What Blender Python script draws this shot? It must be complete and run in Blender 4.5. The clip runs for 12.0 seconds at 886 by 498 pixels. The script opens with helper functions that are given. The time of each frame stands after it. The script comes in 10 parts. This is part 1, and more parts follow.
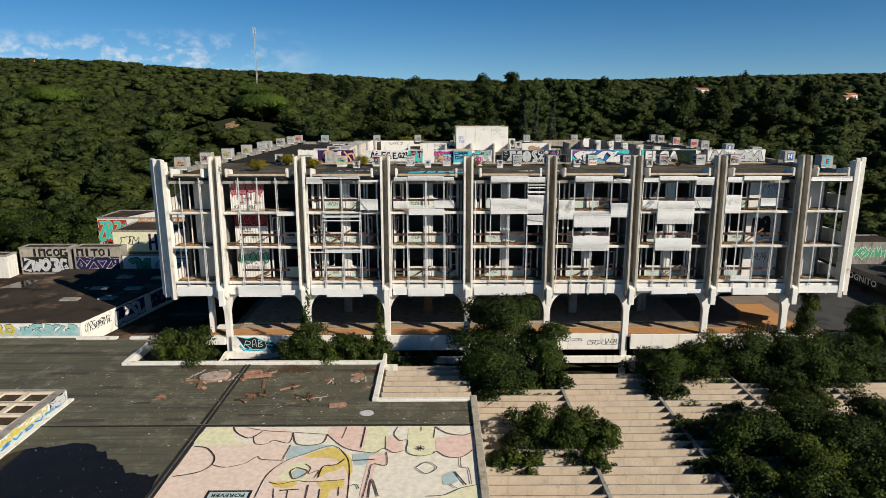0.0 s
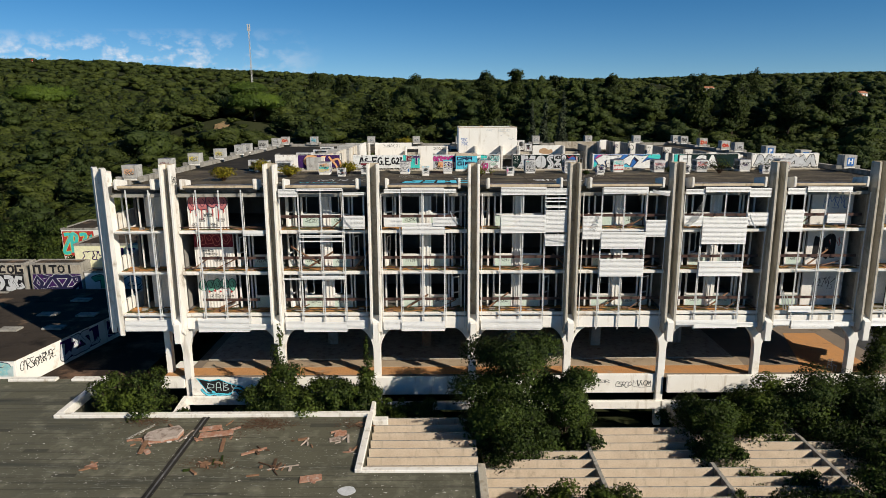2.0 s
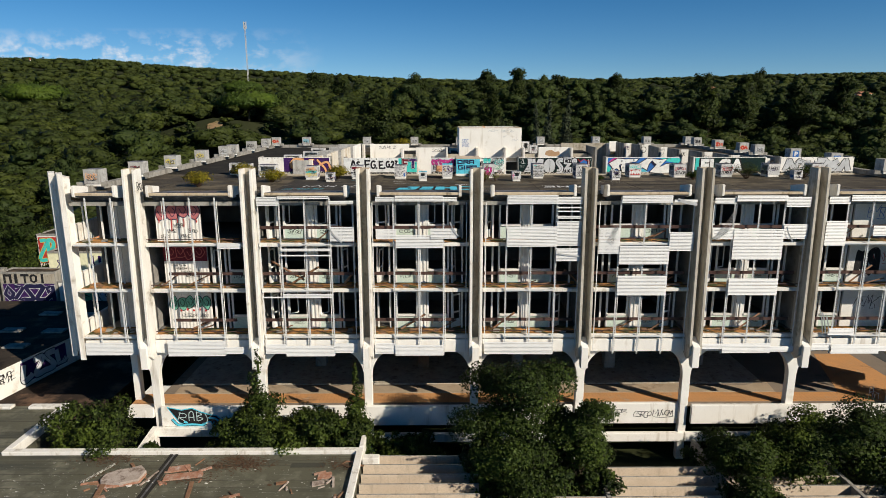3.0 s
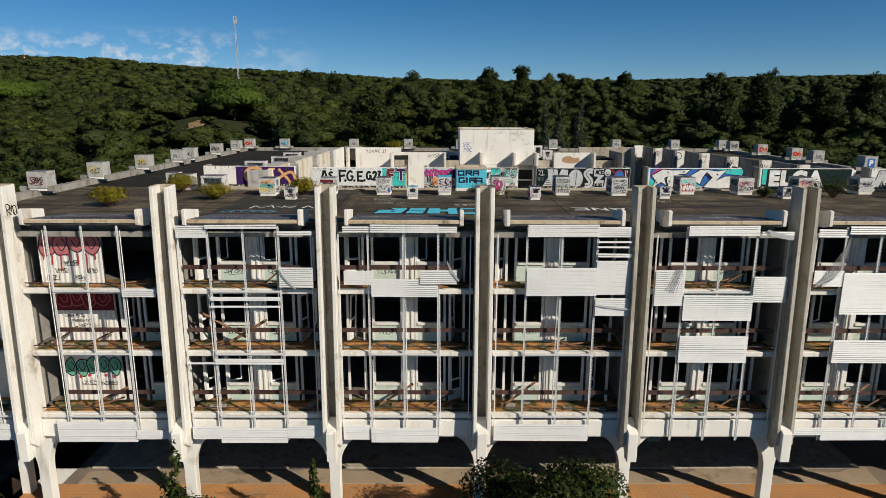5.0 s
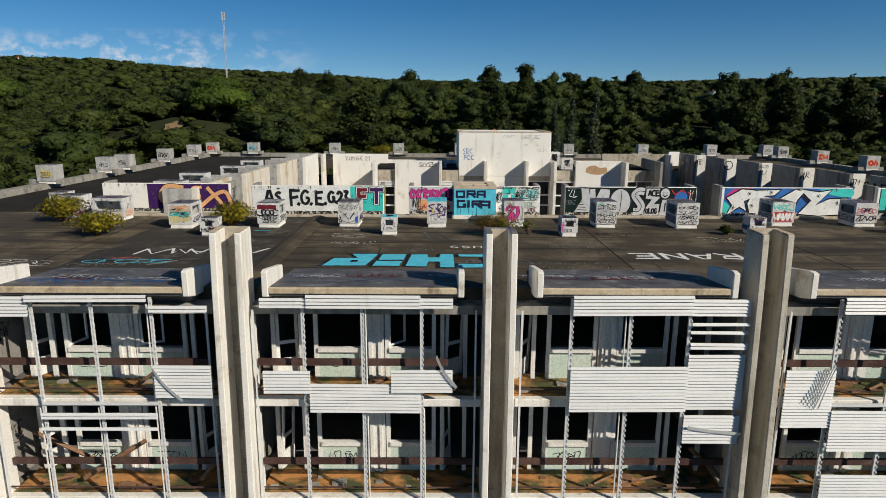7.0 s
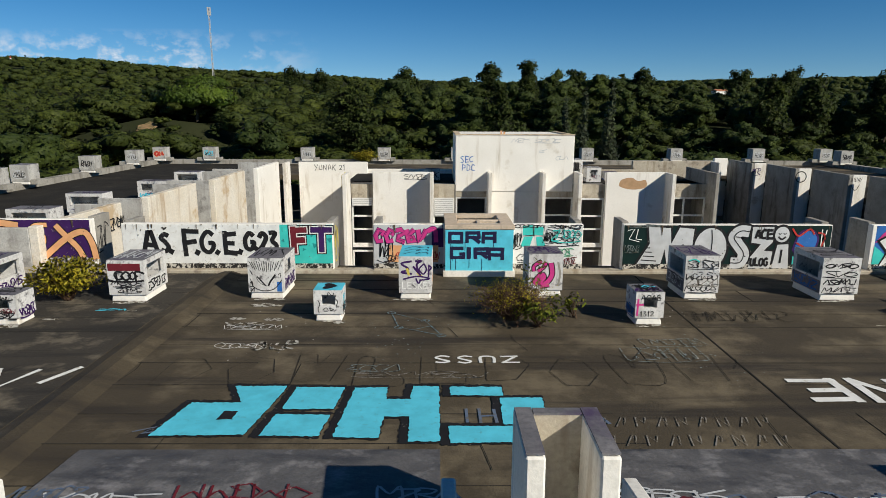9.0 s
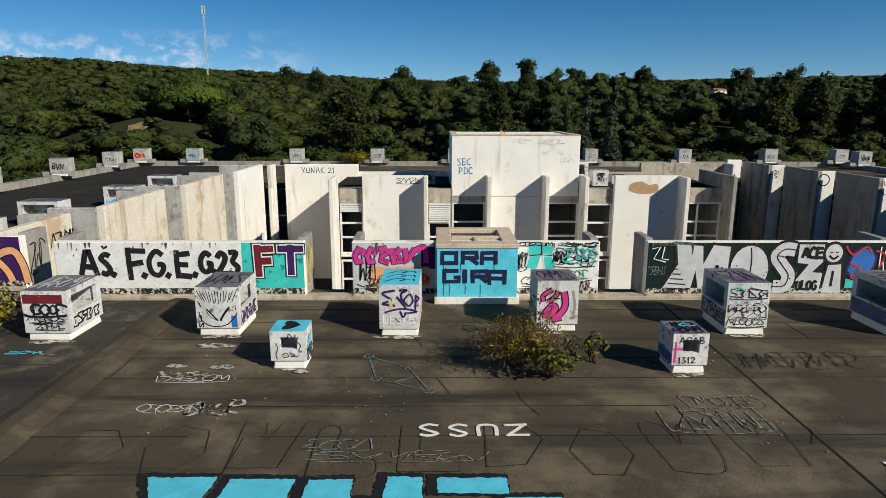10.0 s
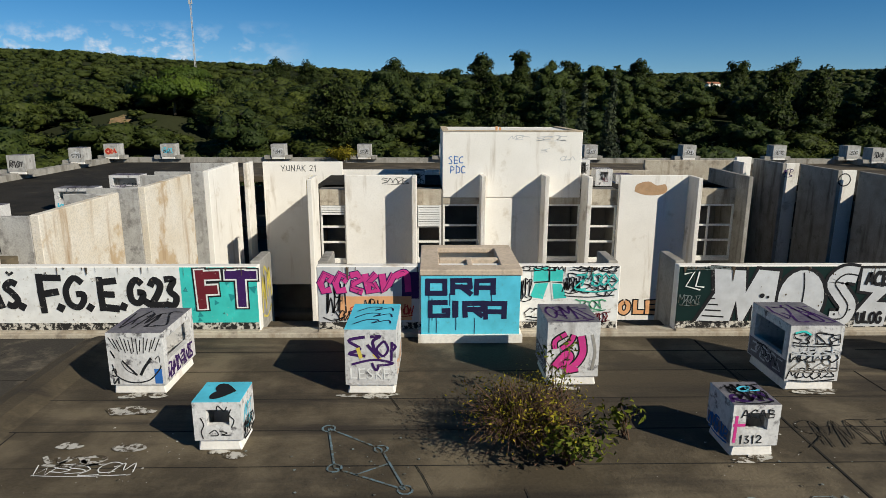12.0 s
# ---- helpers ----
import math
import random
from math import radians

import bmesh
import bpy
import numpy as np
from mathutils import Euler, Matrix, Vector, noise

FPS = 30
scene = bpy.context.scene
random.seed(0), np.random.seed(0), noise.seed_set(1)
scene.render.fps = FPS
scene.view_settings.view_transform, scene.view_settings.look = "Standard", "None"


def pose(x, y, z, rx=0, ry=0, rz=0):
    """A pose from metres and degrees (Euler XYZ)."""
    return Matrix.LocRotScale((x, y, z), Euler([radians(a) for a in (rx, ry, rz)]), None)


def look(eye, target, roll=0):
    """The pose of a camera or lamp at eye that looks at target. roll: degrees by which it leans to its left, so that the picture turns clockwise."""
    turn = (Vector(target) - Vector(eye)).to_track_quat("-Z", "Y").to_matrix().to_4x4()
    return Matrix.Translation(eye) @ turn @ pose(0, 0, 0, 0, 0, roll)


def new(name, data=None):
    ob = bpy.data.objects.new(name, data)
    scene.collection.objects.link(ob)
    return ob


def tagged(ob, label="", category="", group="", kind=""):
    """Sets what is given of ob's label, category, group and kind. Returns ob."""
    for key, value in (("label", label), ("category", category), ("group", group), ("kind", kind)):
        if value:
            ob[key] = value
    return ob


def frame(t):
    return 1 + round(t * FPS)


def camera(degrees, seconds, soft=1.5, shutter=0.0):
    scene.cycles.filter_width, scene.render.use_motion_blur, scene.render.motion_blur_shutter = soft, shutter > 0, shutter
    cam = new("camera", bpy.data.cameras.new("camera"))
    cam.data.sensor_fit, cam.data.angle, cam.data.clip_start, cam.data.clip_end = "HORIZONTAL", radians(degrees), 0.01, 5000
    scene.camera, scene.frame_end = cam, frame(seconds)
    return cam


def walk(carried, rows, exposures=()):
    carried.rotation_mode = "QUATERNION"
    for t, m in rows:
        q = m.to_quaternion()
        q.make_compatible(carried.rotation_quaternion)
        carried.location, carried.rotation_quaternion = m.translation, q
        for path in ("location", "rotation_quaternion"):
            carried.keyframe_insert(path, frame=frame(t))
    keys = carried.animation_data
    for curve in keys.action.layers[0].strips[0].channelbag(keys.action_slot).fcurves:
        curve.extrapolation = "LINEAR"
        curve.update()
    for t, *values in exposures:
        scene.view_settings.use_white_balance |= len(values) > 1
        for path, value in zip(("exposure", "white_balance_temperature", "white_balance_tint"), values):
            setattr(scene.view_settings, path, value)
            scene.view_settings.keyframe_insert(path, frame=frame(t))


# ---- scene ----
cam = camera(70.3, 12.0, soft=0.75)
# seconds, eye x, y, z, tilt, lean, turn
ROWS = [
    (0, 0.130, -0.253, 21.686, 77.402, 0.077, -0.442),
    (0.5, 0.188, 1.929, 21.660, 77.377, 0.179, -0.379),
    (1, 0.238, 4.227, 21.624, 77.370, 0.227, -0.333),
    (1.5, 0.284, 6.699, 21.579, 77.380, 0.232, -0.302),
    (2, 0.328, 9.187, 21.526, 77.372, 0.204, -0.282),
    (2.5, 0.374, 11.666, 21.466, 77.379, 0.154, -0.270),
    (3, 0.424, 14.192, 21.401, 77.384, 0.089, -0.264),
    (5, 0.691, 25.740, 21.105, 77.431, -0.186, -0.266),
    (5.5, 0.779, 28.612, 21.028, 77.471, -0.234, -0.269),
    (6, 0.875, 31.496, 20.952, 77.504, -0.268, -0.274),
    (6.5, 0.978, 34.438, 20.878, 77.554, -0.287, -0.280),
    (7, 1.088, 37.440, 20.808, 77.595, -0.291, -0.290),
    (7.5, 1.202, 40.461, 20.742, 77.626, -0.280, -0.305),
    (9.5, 1.651, 50.178, 20.548, 77.641, -0.151, -0.467),
    (10, 1.745, 51.259, 20.522, 77.621, -0.120, -0.549),
    (10.5, 1.824, 52.010, 20.507, 77.477, -0.102, -0.657),
    (11, 1.882, 52.719, 20.505, 77.252, -0.106, -0.795),
    (11.5, 1.915, 53.470, 20.516, 77.077, -0.141, -0.968),
    (12, 1.917, 54.159, 20.542, 77.020, -0.217, -1.183),
]
walk(cam, [(t, pose(x, y, z, rx, ry, rz)) for t, x, y, z, rx, ry, rz in ROWS], [(0.0, -0.08, 6300, 10), (2.5, -0.02, 6300, 10), (5.0, -0.26, 6300, 10), (7.5, -0.29, 6200, 9), (9.5, -0.1, 6150, 8), (12.0, -0.14, 6150, 8)])

# ---- light ----
SUN_FROM = Vector((0.78, -0.62, 0.0)).normalized()
SUN_ELEVATION = radians(31)
sun_way = Vector((SUN_FROM.x * math.cos(SUN_ELEVATION), SUN_FROM.y * math.cos(SUN_ELEVATION), math.sin(SUN_ELEVATION)))
sun = new("sun", bpy.data.lights.new("sun", "SUN"))
sun.data.energy, sun.data.angle, sun.data.color = 5.8, radians(0.53), (1.0, 0.90, 0.74)
sun.matrix_world = look(sun_way * 100, (0, 0, 0))
world = bpy.data.worlds.new("world")
scene.world = world
world.use_nodes = True
sky = world.node_tree.nodes.new("ShaderNodeTexSky")
sky.sky_type, sky.sun_disc = "NISHITA", False
sky.sun_elevation, sky.sun_rotation = SUN_ELEVATION, math.atan2(SUN_FROM.x, SUN_FROM.y)
sky.altitude, sky.air_density, sky.dust_density, sky.ozone_density = 1200, 1.0, 0.0, 4.0
back = world.node_tree.nodes["Background"]
back.inputs["Strength"].default_value = 0.064
deep = world.node_tree.nodes.new("ShaderNodeHueSaturation")
deep.inputs["Saturation"].default_value = 1.32
at = world.node_tree.nodes.new("ShaderNodeTexCoord")
raise_ = world.node_tree.nodes.new("ShaderNodeMapping")
raise_.inputs["Location"].default_value = (0, 0, 0.03)
world.node_tree.links.new(at.outputs["Generated"], raise_.inputs["Vector"])
world.node_tree.links.new(raise_.outputs["Vector"], sky.inputs["Vector"])
world.node_tree.links.new(sky.outputs[0], deep.inputs["Color"])
# sky scaled up low down, where it is in view, and dimmed overhead to deepen shade
height = world.node_tree.nodes.new("ShaderNodeSeparateXYZ")
pale = world.node_tree.nodes.new("ShaderNodeMapRange")
pale.inputs["From Max"].default_value, pale.inputs["To Min"].default_value, pale.inputs["To Max"].default_value = 0.6, 1.42, 0.66
scale_ = world.node_tree.nodes.new("ShaderNodeVectorMath")
scale_.operation = "SCALE"
world.node_tree.links.new(at.outputs["Generated"], height.inputs[0])
world.node_tree.links.new(height.outputs["Z"], pale.inputs["Value"])
world.node_tree.links.new(deep.outputs[0], scale_.inputs[0])
world.node_tree.links.new(pale.outputs["Result"], scale_.inputs["Scale"])
world.node_tree.links.new(scale_.outputs["Vector"], back.inputs["Color"])

# ---- materials ----
def nodes_of(name):
    m = bpy.data.materials.new(name)
    m.use_nodes = True
    return m, m.node_tree.nodes, m.node_tree.links, m.node_tree.nodes["Principled BSDF"]


def place(nt, links, stretch=(1, 1, 1)):
    """World-sized coordinates for textures."""
    geo = nt.new("ShaderNodeNewGeometry")
    mp = nt.new("ShaderNodeMapping")
    mp.inputs["Scale"].default_value = stretch
    links.new(geo.outputs["Position"], mp.inputs["Vector"])
    return mp.outputs["Vector"]


def grain(nt, links, where, scale, detail=6, rough=0.6):
    n = nt.new("ShaderNodeTexNoise")
    n.inputs["Scale"].default_value, n.inputs["Detail"].default_value, n.inputs["Roughness"].default_value = scale, detail, rough
    links.new(where, n.inputs["Vector"])
    return n.outputs["Fac"]


def band(nt, links, value, lo, hi):
    r = nt.new("ShaderNodeMapRange")
    r.inputs["From Min"].default_value, r.inputs["From Max"].default_value = lo, hi
    links.new(value, r.inputs["Value"])
    return r.outputs["Result"]


def blend(nt, links, fac, a, b, mode="MIX"):
    x = nt.new("ShaderNodeMix")
    x.data_type, x.blend_type = "RGBA", mode
    if isinstance(fac, (int, float)):
        x.inputs[0].default_value = fac
    else:
        links.new(fac, x.inputs[0])
    for k, v in ((6, a), (7, b)):
        if isinstance(v, tuple):
            x.inputs[k].default_value = (*v, 1)
        else:
            links.new(v, x.inputs[k])
    return x.outputs[2]


def surface(name, base, other, scale=1.5, rough=0.85, bump=0.3, stain=None, streak=None, fine=18.0, metal=0.0, spread=(0.35, 0.7), run=(1, 1, 0.12), speck=0.55):
    """Two tones at two scales, optional blotches and downward runs: (colour, scale, from, to)."""
    m, nt, links, bsdf = nodes_of(name)
    at = place(nt, links)
    col = blend(nt, links, band(nt, links, grain(nt, links, at, scale), *spread), base, other)
    small = grain(nt, links, at, fine, 4)
    col = blend(nt, links, band(nt, links, small, 0.44, 0.9), col, tuple(c * speck for c in base))
    if stain:
        c, s, lo, hi = stain
        col = blend(nt, links, band(nt, links, grain(nt, links, at, s, 8, 0.65), lo, hi), col, c)
    if streak:
        c, s, lo, hi = streak
        lengthwise = place(nt, links, run)
        col = blend(nt, links, band(nt, links, grain(nt, links, lengthwise, s, 6, 0.6), lo, hi), col, c)
    links.new(col, bsdf.inputs["Base Color"])
    bsdf.inputs["Specular IOR Level"].default_value = 0.05 if rough > 0.94 else 0.3
    bsdf.inputs["Roughness"].default_value, bsdf.inputs["Metallic"].default_value = rough, metal
    if bump:
        b = nt.new("ShaderNodeBump")
        b.inputs["Strength"].default_value, b.inputs["Distance"].default_value = bump, 0.02
        links.new(small, b.inputs["Height"])
        links.new(b.outputs["Normal"], bsdf.inputs["Normal"])
    return m


def paint(name, colour, wear=(0.45, 0.43, 0.4), amount=(0.62, 0.72)):
    """Sprayed paint with small worn spots."""
    m, nt, links, bsdf = nodes_of(name)
    at = place(nt, links)
    soft = blend(nt, links, band(nt, links, grain(nt, links, at, 3.0), 0.3, 0.75), colour, tuple(c * 0.72 for c in colour))
    links.new(blend(nt, links, band(nt, links, grain(nt, links, at, 9, 8, 0.7), *amount), soft, wear), bsdf.inputs["Base Color"])
    bsdf.inputs["Roughness"].default_value = 0.75
    bsdf.inputs["Specular IOR Level"].default_value = 0.15
    return m


def leafy(name, dark, light, glow=0.25, clump=0.0):
    """Leaves: tone by leaf, by bough and by tree, a little light passing through; shaded by the way each spray faces."""
    m, nt, links, bsdf = nodes_of(name)
    geo = nt.new("ShaderNodeNewGeometry")
    tone, out = nt.new("ShaderNodeAttribute"), nt.new("ShaderNodeAttribute")
    tone.attribute_name, out.attribute_name = "tone", "facing"
    per_leaf = blend(nt, links, geo.outputs["Random Per Island"], dark, light)
    per_tree = blend(nt, links, tone.outputs["Fac"], per_leaf, blend(nt, links, geo.outputs["Random Per Island"], light, (light[0] * 1.45, light[1] * 1.35, light[2] * 0.95)))
    if clump:
        spray = nt.new("ShaderNodeTexNoise")
        spray.inputs["Scale"].default_value, spray.inputs["Detail"].default_value, spray.inputs["Roughness"].default_value = clump, 5, 0.7
        links.new(place(nt, links), spray.inputs["Vector"])
        per_tree = blend(nt, links, band(nt, links, spray.outputs["Fac"], 0.36, 0.62), dark, per_tree)
        # sprays stand every way on a crown
        half, wide, both = nt.new("ShaderNodeVectorMath"), nt.new("ShaderNodeVectorMath"), nt.new("ShaderNodeVectorMath")
        half.operation, wide.operation, both.operation = "SUBTRACT", "SCALE", "ADD"
        half.inputs[1].default_value, wide.inputs["Scale"].default_value = (0.5, 0.5, 0.5), 3.2
        links.new(spray.outputs["Color"], half.inputs[0]), links.new(half.outputs[0], wide.inputs[0]), links.new(wide.outputs[0], both.inputs[0]), links.new(out.outputs["Vector"], both.inputs[1])
        even = nt.new("ShaderNodeVectorMath")
        even.operation = "NORMALIZE"
        links.new(both.outputs[0], even.inputs[0])
        out = even
    links.new(per_tree, bsdf.inputs["Base Color"])
    bsdf.inputs["Roughness"].default_value = 0.6
    bsdf.inputs["Specular IOR Level"].default_value = 0.15
    tr = nt.new("ShaderNodeBsdfTranslucent")
    links.new(per_tree, tr.inputs["Color"])
    links.new(out.outputs["Vector"], bsdf.inputs["Normal"]), links.new(out.outputs["Vector"], tr.inputs["Normal"])
    mx = nt.new("ShaderNodeMixShader")
    mx.inputs[0].default_value = glow
    links.new(bsdf.outputs[0], mx.inputs[1])
    links.new(tr.outputs[0], mx.inputs[2])
    links.new(mx.outputs[0], nt["Material Output"].inputs["Surface"])
    return m


CONCRETE = surface("white_concrete", (0.82, 0.79, 0.73), (0.73, 0.69, 0.62), 0.9, 0.9, 0.3, stain=((0.26, 0.20, 0.13), 0.9, 0.58, 0.78), streak=((0.34, 0.27, 0.18), 2.4, 0.55, 0.80), speck=0.72)
CONCRETE_CLEAN = surface("painted_concrete", (0.86, 0.83, 0.77), (0.79, 0.755, 0.69), 0.7, 0.85, 0.2, stain=((0.50, 0.43, 0.32), 0.8, 0.58, 0.78), streak=((0.42, 0.35, 0.26), 1.7, 0.58, 0.80), speck=0.82)
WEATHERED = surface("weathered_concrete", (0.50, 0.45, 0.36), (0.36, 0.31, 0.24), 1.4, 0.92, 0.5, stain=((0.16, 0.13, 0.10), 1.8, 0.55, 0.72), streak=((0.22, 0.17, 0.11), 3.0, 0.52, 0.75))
# greyer copy for the right-hand piers: shade in the colour, with stains
FIN_SHADED = surface("shaded_fin_concrete", (0.58, 0.54, 0.46), (0.47, 0.43, 0.36), 1.0, 0.92, 0.4, stain=((0.22, 0.19, 0.13), 1.1, 0.54, 0.75), streak=((0.20, 0.17, 0.12), 2.2, 0.52, 0.76))
# plaster darkened to hold the shade on the cross walls, with stains
DARK_PLASTER = surface("shade_darkened_plaster", (0.34, 0.32, 0.29), (0.22, 0.20, 0.18), 1.2, 0.95, 0.2, stain=((0.10, 0.09, 0.08), 1.5, 0.55, 0.75))
VENT = surface("sprayed_vent_concrete", (0.70, 0.69, 0.67), (0.52, 0.51, 0.50), 1.8, 0.88, 0.45, stain=((0.10, 0.095, 0.10), 4.5, 0.56, 0.66), streak=((0.26, 0.24, 0.22), 3.0, 0.55, 0.78))
VENT_TOP = surface("sprayed_cap_and_side_shade", (0.13, 0.127, 0.14), (0.23, 0.22, 0.23), 2.0, 0.75, 0.3, stain=((0.07, 0.05, 0.10), 1.6, 0.52, 0.7))
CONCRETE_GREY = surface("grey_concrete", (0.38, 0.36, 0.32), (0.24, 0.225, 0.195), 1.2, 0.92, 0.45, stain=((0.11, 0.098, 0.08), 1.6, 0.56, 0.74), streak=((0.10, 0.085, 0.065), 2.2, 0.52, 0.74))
CONCRETE_OCHRE = surface("stained_render", (0.75, 0.70, 0.61), (0.66, 0.58, 0.45), 0.8, 0.9, 0.3, stain=((0.50, 0.38, 0.24), 0.55, 0.54, 0.62), streak=((0.36, 0.24, 0.13), 1.5, 0.55, 0.71))
PERGOLA = surface("pergola_concrete", (0.62, 0.51, 0.39), (0.50, 0.40, 0.30), 0.8, 0.92, 0.4, stain=((0.20, 0.17, 0.13), 1.5, 0.6, 0.8), streak=((0.30, 0.25, 0.19), 2.5, 0.55, 0.8))
BITUMEN = surface("roof_bitumen", (0.082, 0.065, 0.040), (0.054, 0.043, 0.029), 0.35, 0.8, 0.5, stain=((0.150, 0.121, 0.078), 0.6, 0.47, 0.62), streak=((0.036, 0.029, 0.021), 1.1, 0.50, 0.66), run=(0.14, 1.3, 1), fine=22)
BITUMEN_DARK = surface("old_bitumen", (0.026, 0.025, 0.023), (0.046, 0.042, 0.036), 0.5, 0.96, 0.5, stain=((0.072, 0.062, 0.047), 0.8, 0.56, 0.76), fine=26)
BITUMEN_GREEN = surface("green_roofing", (0.118, 0.112, 0.076), (0.080, 0.078, 0.055), 0.3, 0.75, 0.5, stain=((0.19, 0.18, 0.13), 0.6, 0.50, 0.68), streak=((0.040, 0.041, 0.033), 0.9, 0.52, 0.72), run=(0.10, 1.2, 1), fine=24)
DECK_DARK = surface("dark_roof_felt", (0.050, 0.043, 0.034), (0.034, 0.031, 0.027), 0.6, 0.9, 0.5, stain=((0.135, 0.115, 0.085), 1.1, 0.54, 0.66), streak=((0.024, 0.022, 0.019), 1.0, 0.50, 0.64), run=(0.16, 1.3, 1), fine=22)
FELT_REPAIR = surface("felt_repair", (0.070, 0.068, 0.050), (0.052, 0.050, 0.040), 0.8, 0.9, 0.4, fine=24)
FLASHING = surface("grey_flashing", (0.14, 0.135, 0.135), (0.075, 0.072, 0.075), 1.1, 0.6, 0.4, stain=((0.26, 0.25, 0.25), 1.8, 0.52, 0.68), streak=((0.05, 0.05, 0.055), 2.0, 0.5, 0.66), run=(0.5, 1, 1))
LOUVRE = surface("white_aluminium", (0.70, 0.70, 0.69), (0.63, 0.63, 0.62), 1.5, 0.45, 0.05, speck=0.85, streak=((0.45, 0.42, 0.38), 2.5, 0.62, 0.85))
FRAME = surface("window_frame_paint", (0.82, 0.81, 0.77), (0.72, 0.70, 0.65), 2.0, 0.6, 0.1, stain=((0.35, 0.30, 0.24), 3.0, 0.62, 0.8))
PANEL_GREEN = surface("pale_green_panel", (0.54, 0.66, 0.58), (0.60, 0.67, 0.58), 1.2, 0.6, 0.1, stain=((0.30, 0.27, 0.20), 1.8, 0.6, 0.8))
RUST = surface("rusty_rail", (0.050, 0.022, 0.018), (0.115, 0.068, 0.055), 1.6, 0.8, 0.3)
DIRT = surface("rusty_balcony_floor", (0.60, 0.27, 0.09), (0.40, 0.22, 0.09), 1.3, 0.95, 0.5, stain=((0.085, 0.095, 0.045), 1.0, 0.42, 0.56), streak=((0.05, 0.035, 0.02), 1.6, 0.52, 0.66), run=(0.3, 1, 1))
# grey-brown base carries the shade under the block, with darker stains
TERRACE = surface("terrace_floor", (0.27, 0.215, 0.165), (0.20, 0.165, 0.13), 0.45, 0.95, 0.4, stain=((0.10, 0.085, 0.06), 0.6, 0.58, 0.72))
GROUT = surface("tile_grout", (0.46, 0.22, 0.085), (0.36, 0.19, 0.09), 1.0, 0.95, 0.0)
SCREED = surface("sunlit_terrace_screed", (0.42, 0.33, 0.235), (0.33, 0.25, 0.17), 0.6, 0.95, 0.3, stain=((0.24, 0.17, 0.11), 0.9, 0.56, 0.68))
TERRACE_ORANGE = surface("orange_terrace_dust", (0.58, 0.29, 0.115), (0.47, 0.26, 0.125), 0.8, 0.95, 0.4, stain=((0.40, 0.30, 0.20), 0.7, 0.58, 0.70), streak=((0.12, 0.09, 0.06), 0.9, 0.62, 0.74), run=(0.4, 1, 1))
# dark grey puts the gloom of unlit rooms and openings into the colour
INTERIOR = surface("unlit_interior", (0.22, 0.21, 0.19), (0.14, 0.13, 0.12), 0.8, 0.95, 0.2)
PLASTER = surface("inner_plaster", (0.82, 0.79, 0.74), (0.70, 0.67, 0.61), 1.2, 0.9, 0.2, stain=((0.35, 0.30, 0.25), 1.5, 0.6, 0.8))
EARTH = surface("earth", (0.040, 0.044, 0.020), (0.028, 0.034, 0.014), 0.06, 1.0, 0.4, stain=((0.085, 0.065, 0.035), 0.03, 0.62, 0.72), fine=2.0)
WOOD = surface("broken_wood", (0.20, 0.10, 0.055), (0.30, 0.18, 0.105), 4.0, 0.85, 0.3)
MAST_WHITE = surface("white_mast_paint", (0.55, 0.54, 0.53), (0.45, 0.44, 0.43), 2.0, 0.5, 0.0)
BARK = surface("bark", (0.11, 0.085, 0.06), (0.06, 0.048, 0.036), 4.0, 0.95, 0.6)
LEAF_OAK = leafy("oak_leaves", (0.013, 0.023, 0.006), (0.056, 0.087, 0.017))
LEAF_PINE = leafy("pine_needles", (0.026, 0.040, 0.011), (0.055, 0.076, 0.017), 0.28, 1.5)
LEAF_UMBRELLA = leafy("umbrella_pine_needles", (0.028, 0.050, 0.008), (0.062, 0.098, 0.013), 0.12)
LEAF_CEDAR = leafy("cedar_needles", (0.022, 0.032, 0.020), (0.060, 0.078, 0.050), 0.15)
LEAF_WOOD = leafy("woodland_leaves", (0.028, 0.039, 0.009), (0.066, 0.084, 0.016), 0.26, 1.3)
LEAF_SHRUB = leafy("shrub_leaves", (0.016, 0.029, 0.007), (0.078, 0.112, 0.020), 0.3)
LEAF_YELLOW = leafy("broom_flowers", (0.075, 0.095, 0.014), (0.42, 0.35, 0.025), 0.35)
LEAF_BRIGHT = leafy("young_leaves", (0.05, 0.08, 0.012), (0.22, 0.25, 0.03), 0.35)
TWIG = surface("dry_twigs", (0.13, 0.08, 0.05), (0.08, 0.05, 0.035), 5.0, 0.95, 0.2)
P_WHITE, P_BLACK, P_CYAN = paint("white_spray", (0.84, 0.84, 0.81), (0.42, 0.37, 0.30), (0.57, 0.70)), paint("black_spray", (0.018, 0.018, 0.02)), paint("cyan_spray", (0.12, 0.60, 0.78), (0.10, 0.36, 0.44), (0.58, 0.72))
P_TURQ, P_PURPLE, P_PINK = paint("turquoise_spray", (0.07, 0.60, 0.54)), paint("purple_spray", (0.050, 0.016, 0.105)), paint("pink_spray", (0.62, 0.05, 0.26))
P_ORANGE, P_YELLOW, P_RED = paint("orange_spray", (0.80, 0.42, 0.20)), paint("yellow_spray", (0.68, 0.56, 0.10)), paint("red_spray", (0.50, 0.05, 0.04))
P_BLUE, P_GREEN, P_SILVER = paint("blue_spray", (0.04, 0.16, 0.48)), paint("green_spray", (0.10, 0.42, 0.22)), paint("silver_spray", (0.60, 0.61, 0.62))
P_PEACH, P_CREAM, P_DARKGREEN = paint("peach_paint", (0.90, 0.72, 0.60), (0.72, 0.62, 0.52)), paint("cream_paint", (0.90, 0.84, 0.70), (0.70, 0.63, 0.52)), paint("dark_green_spray", (0.006, 0.023, 0.021), (0.02, 0.02, 0.02))
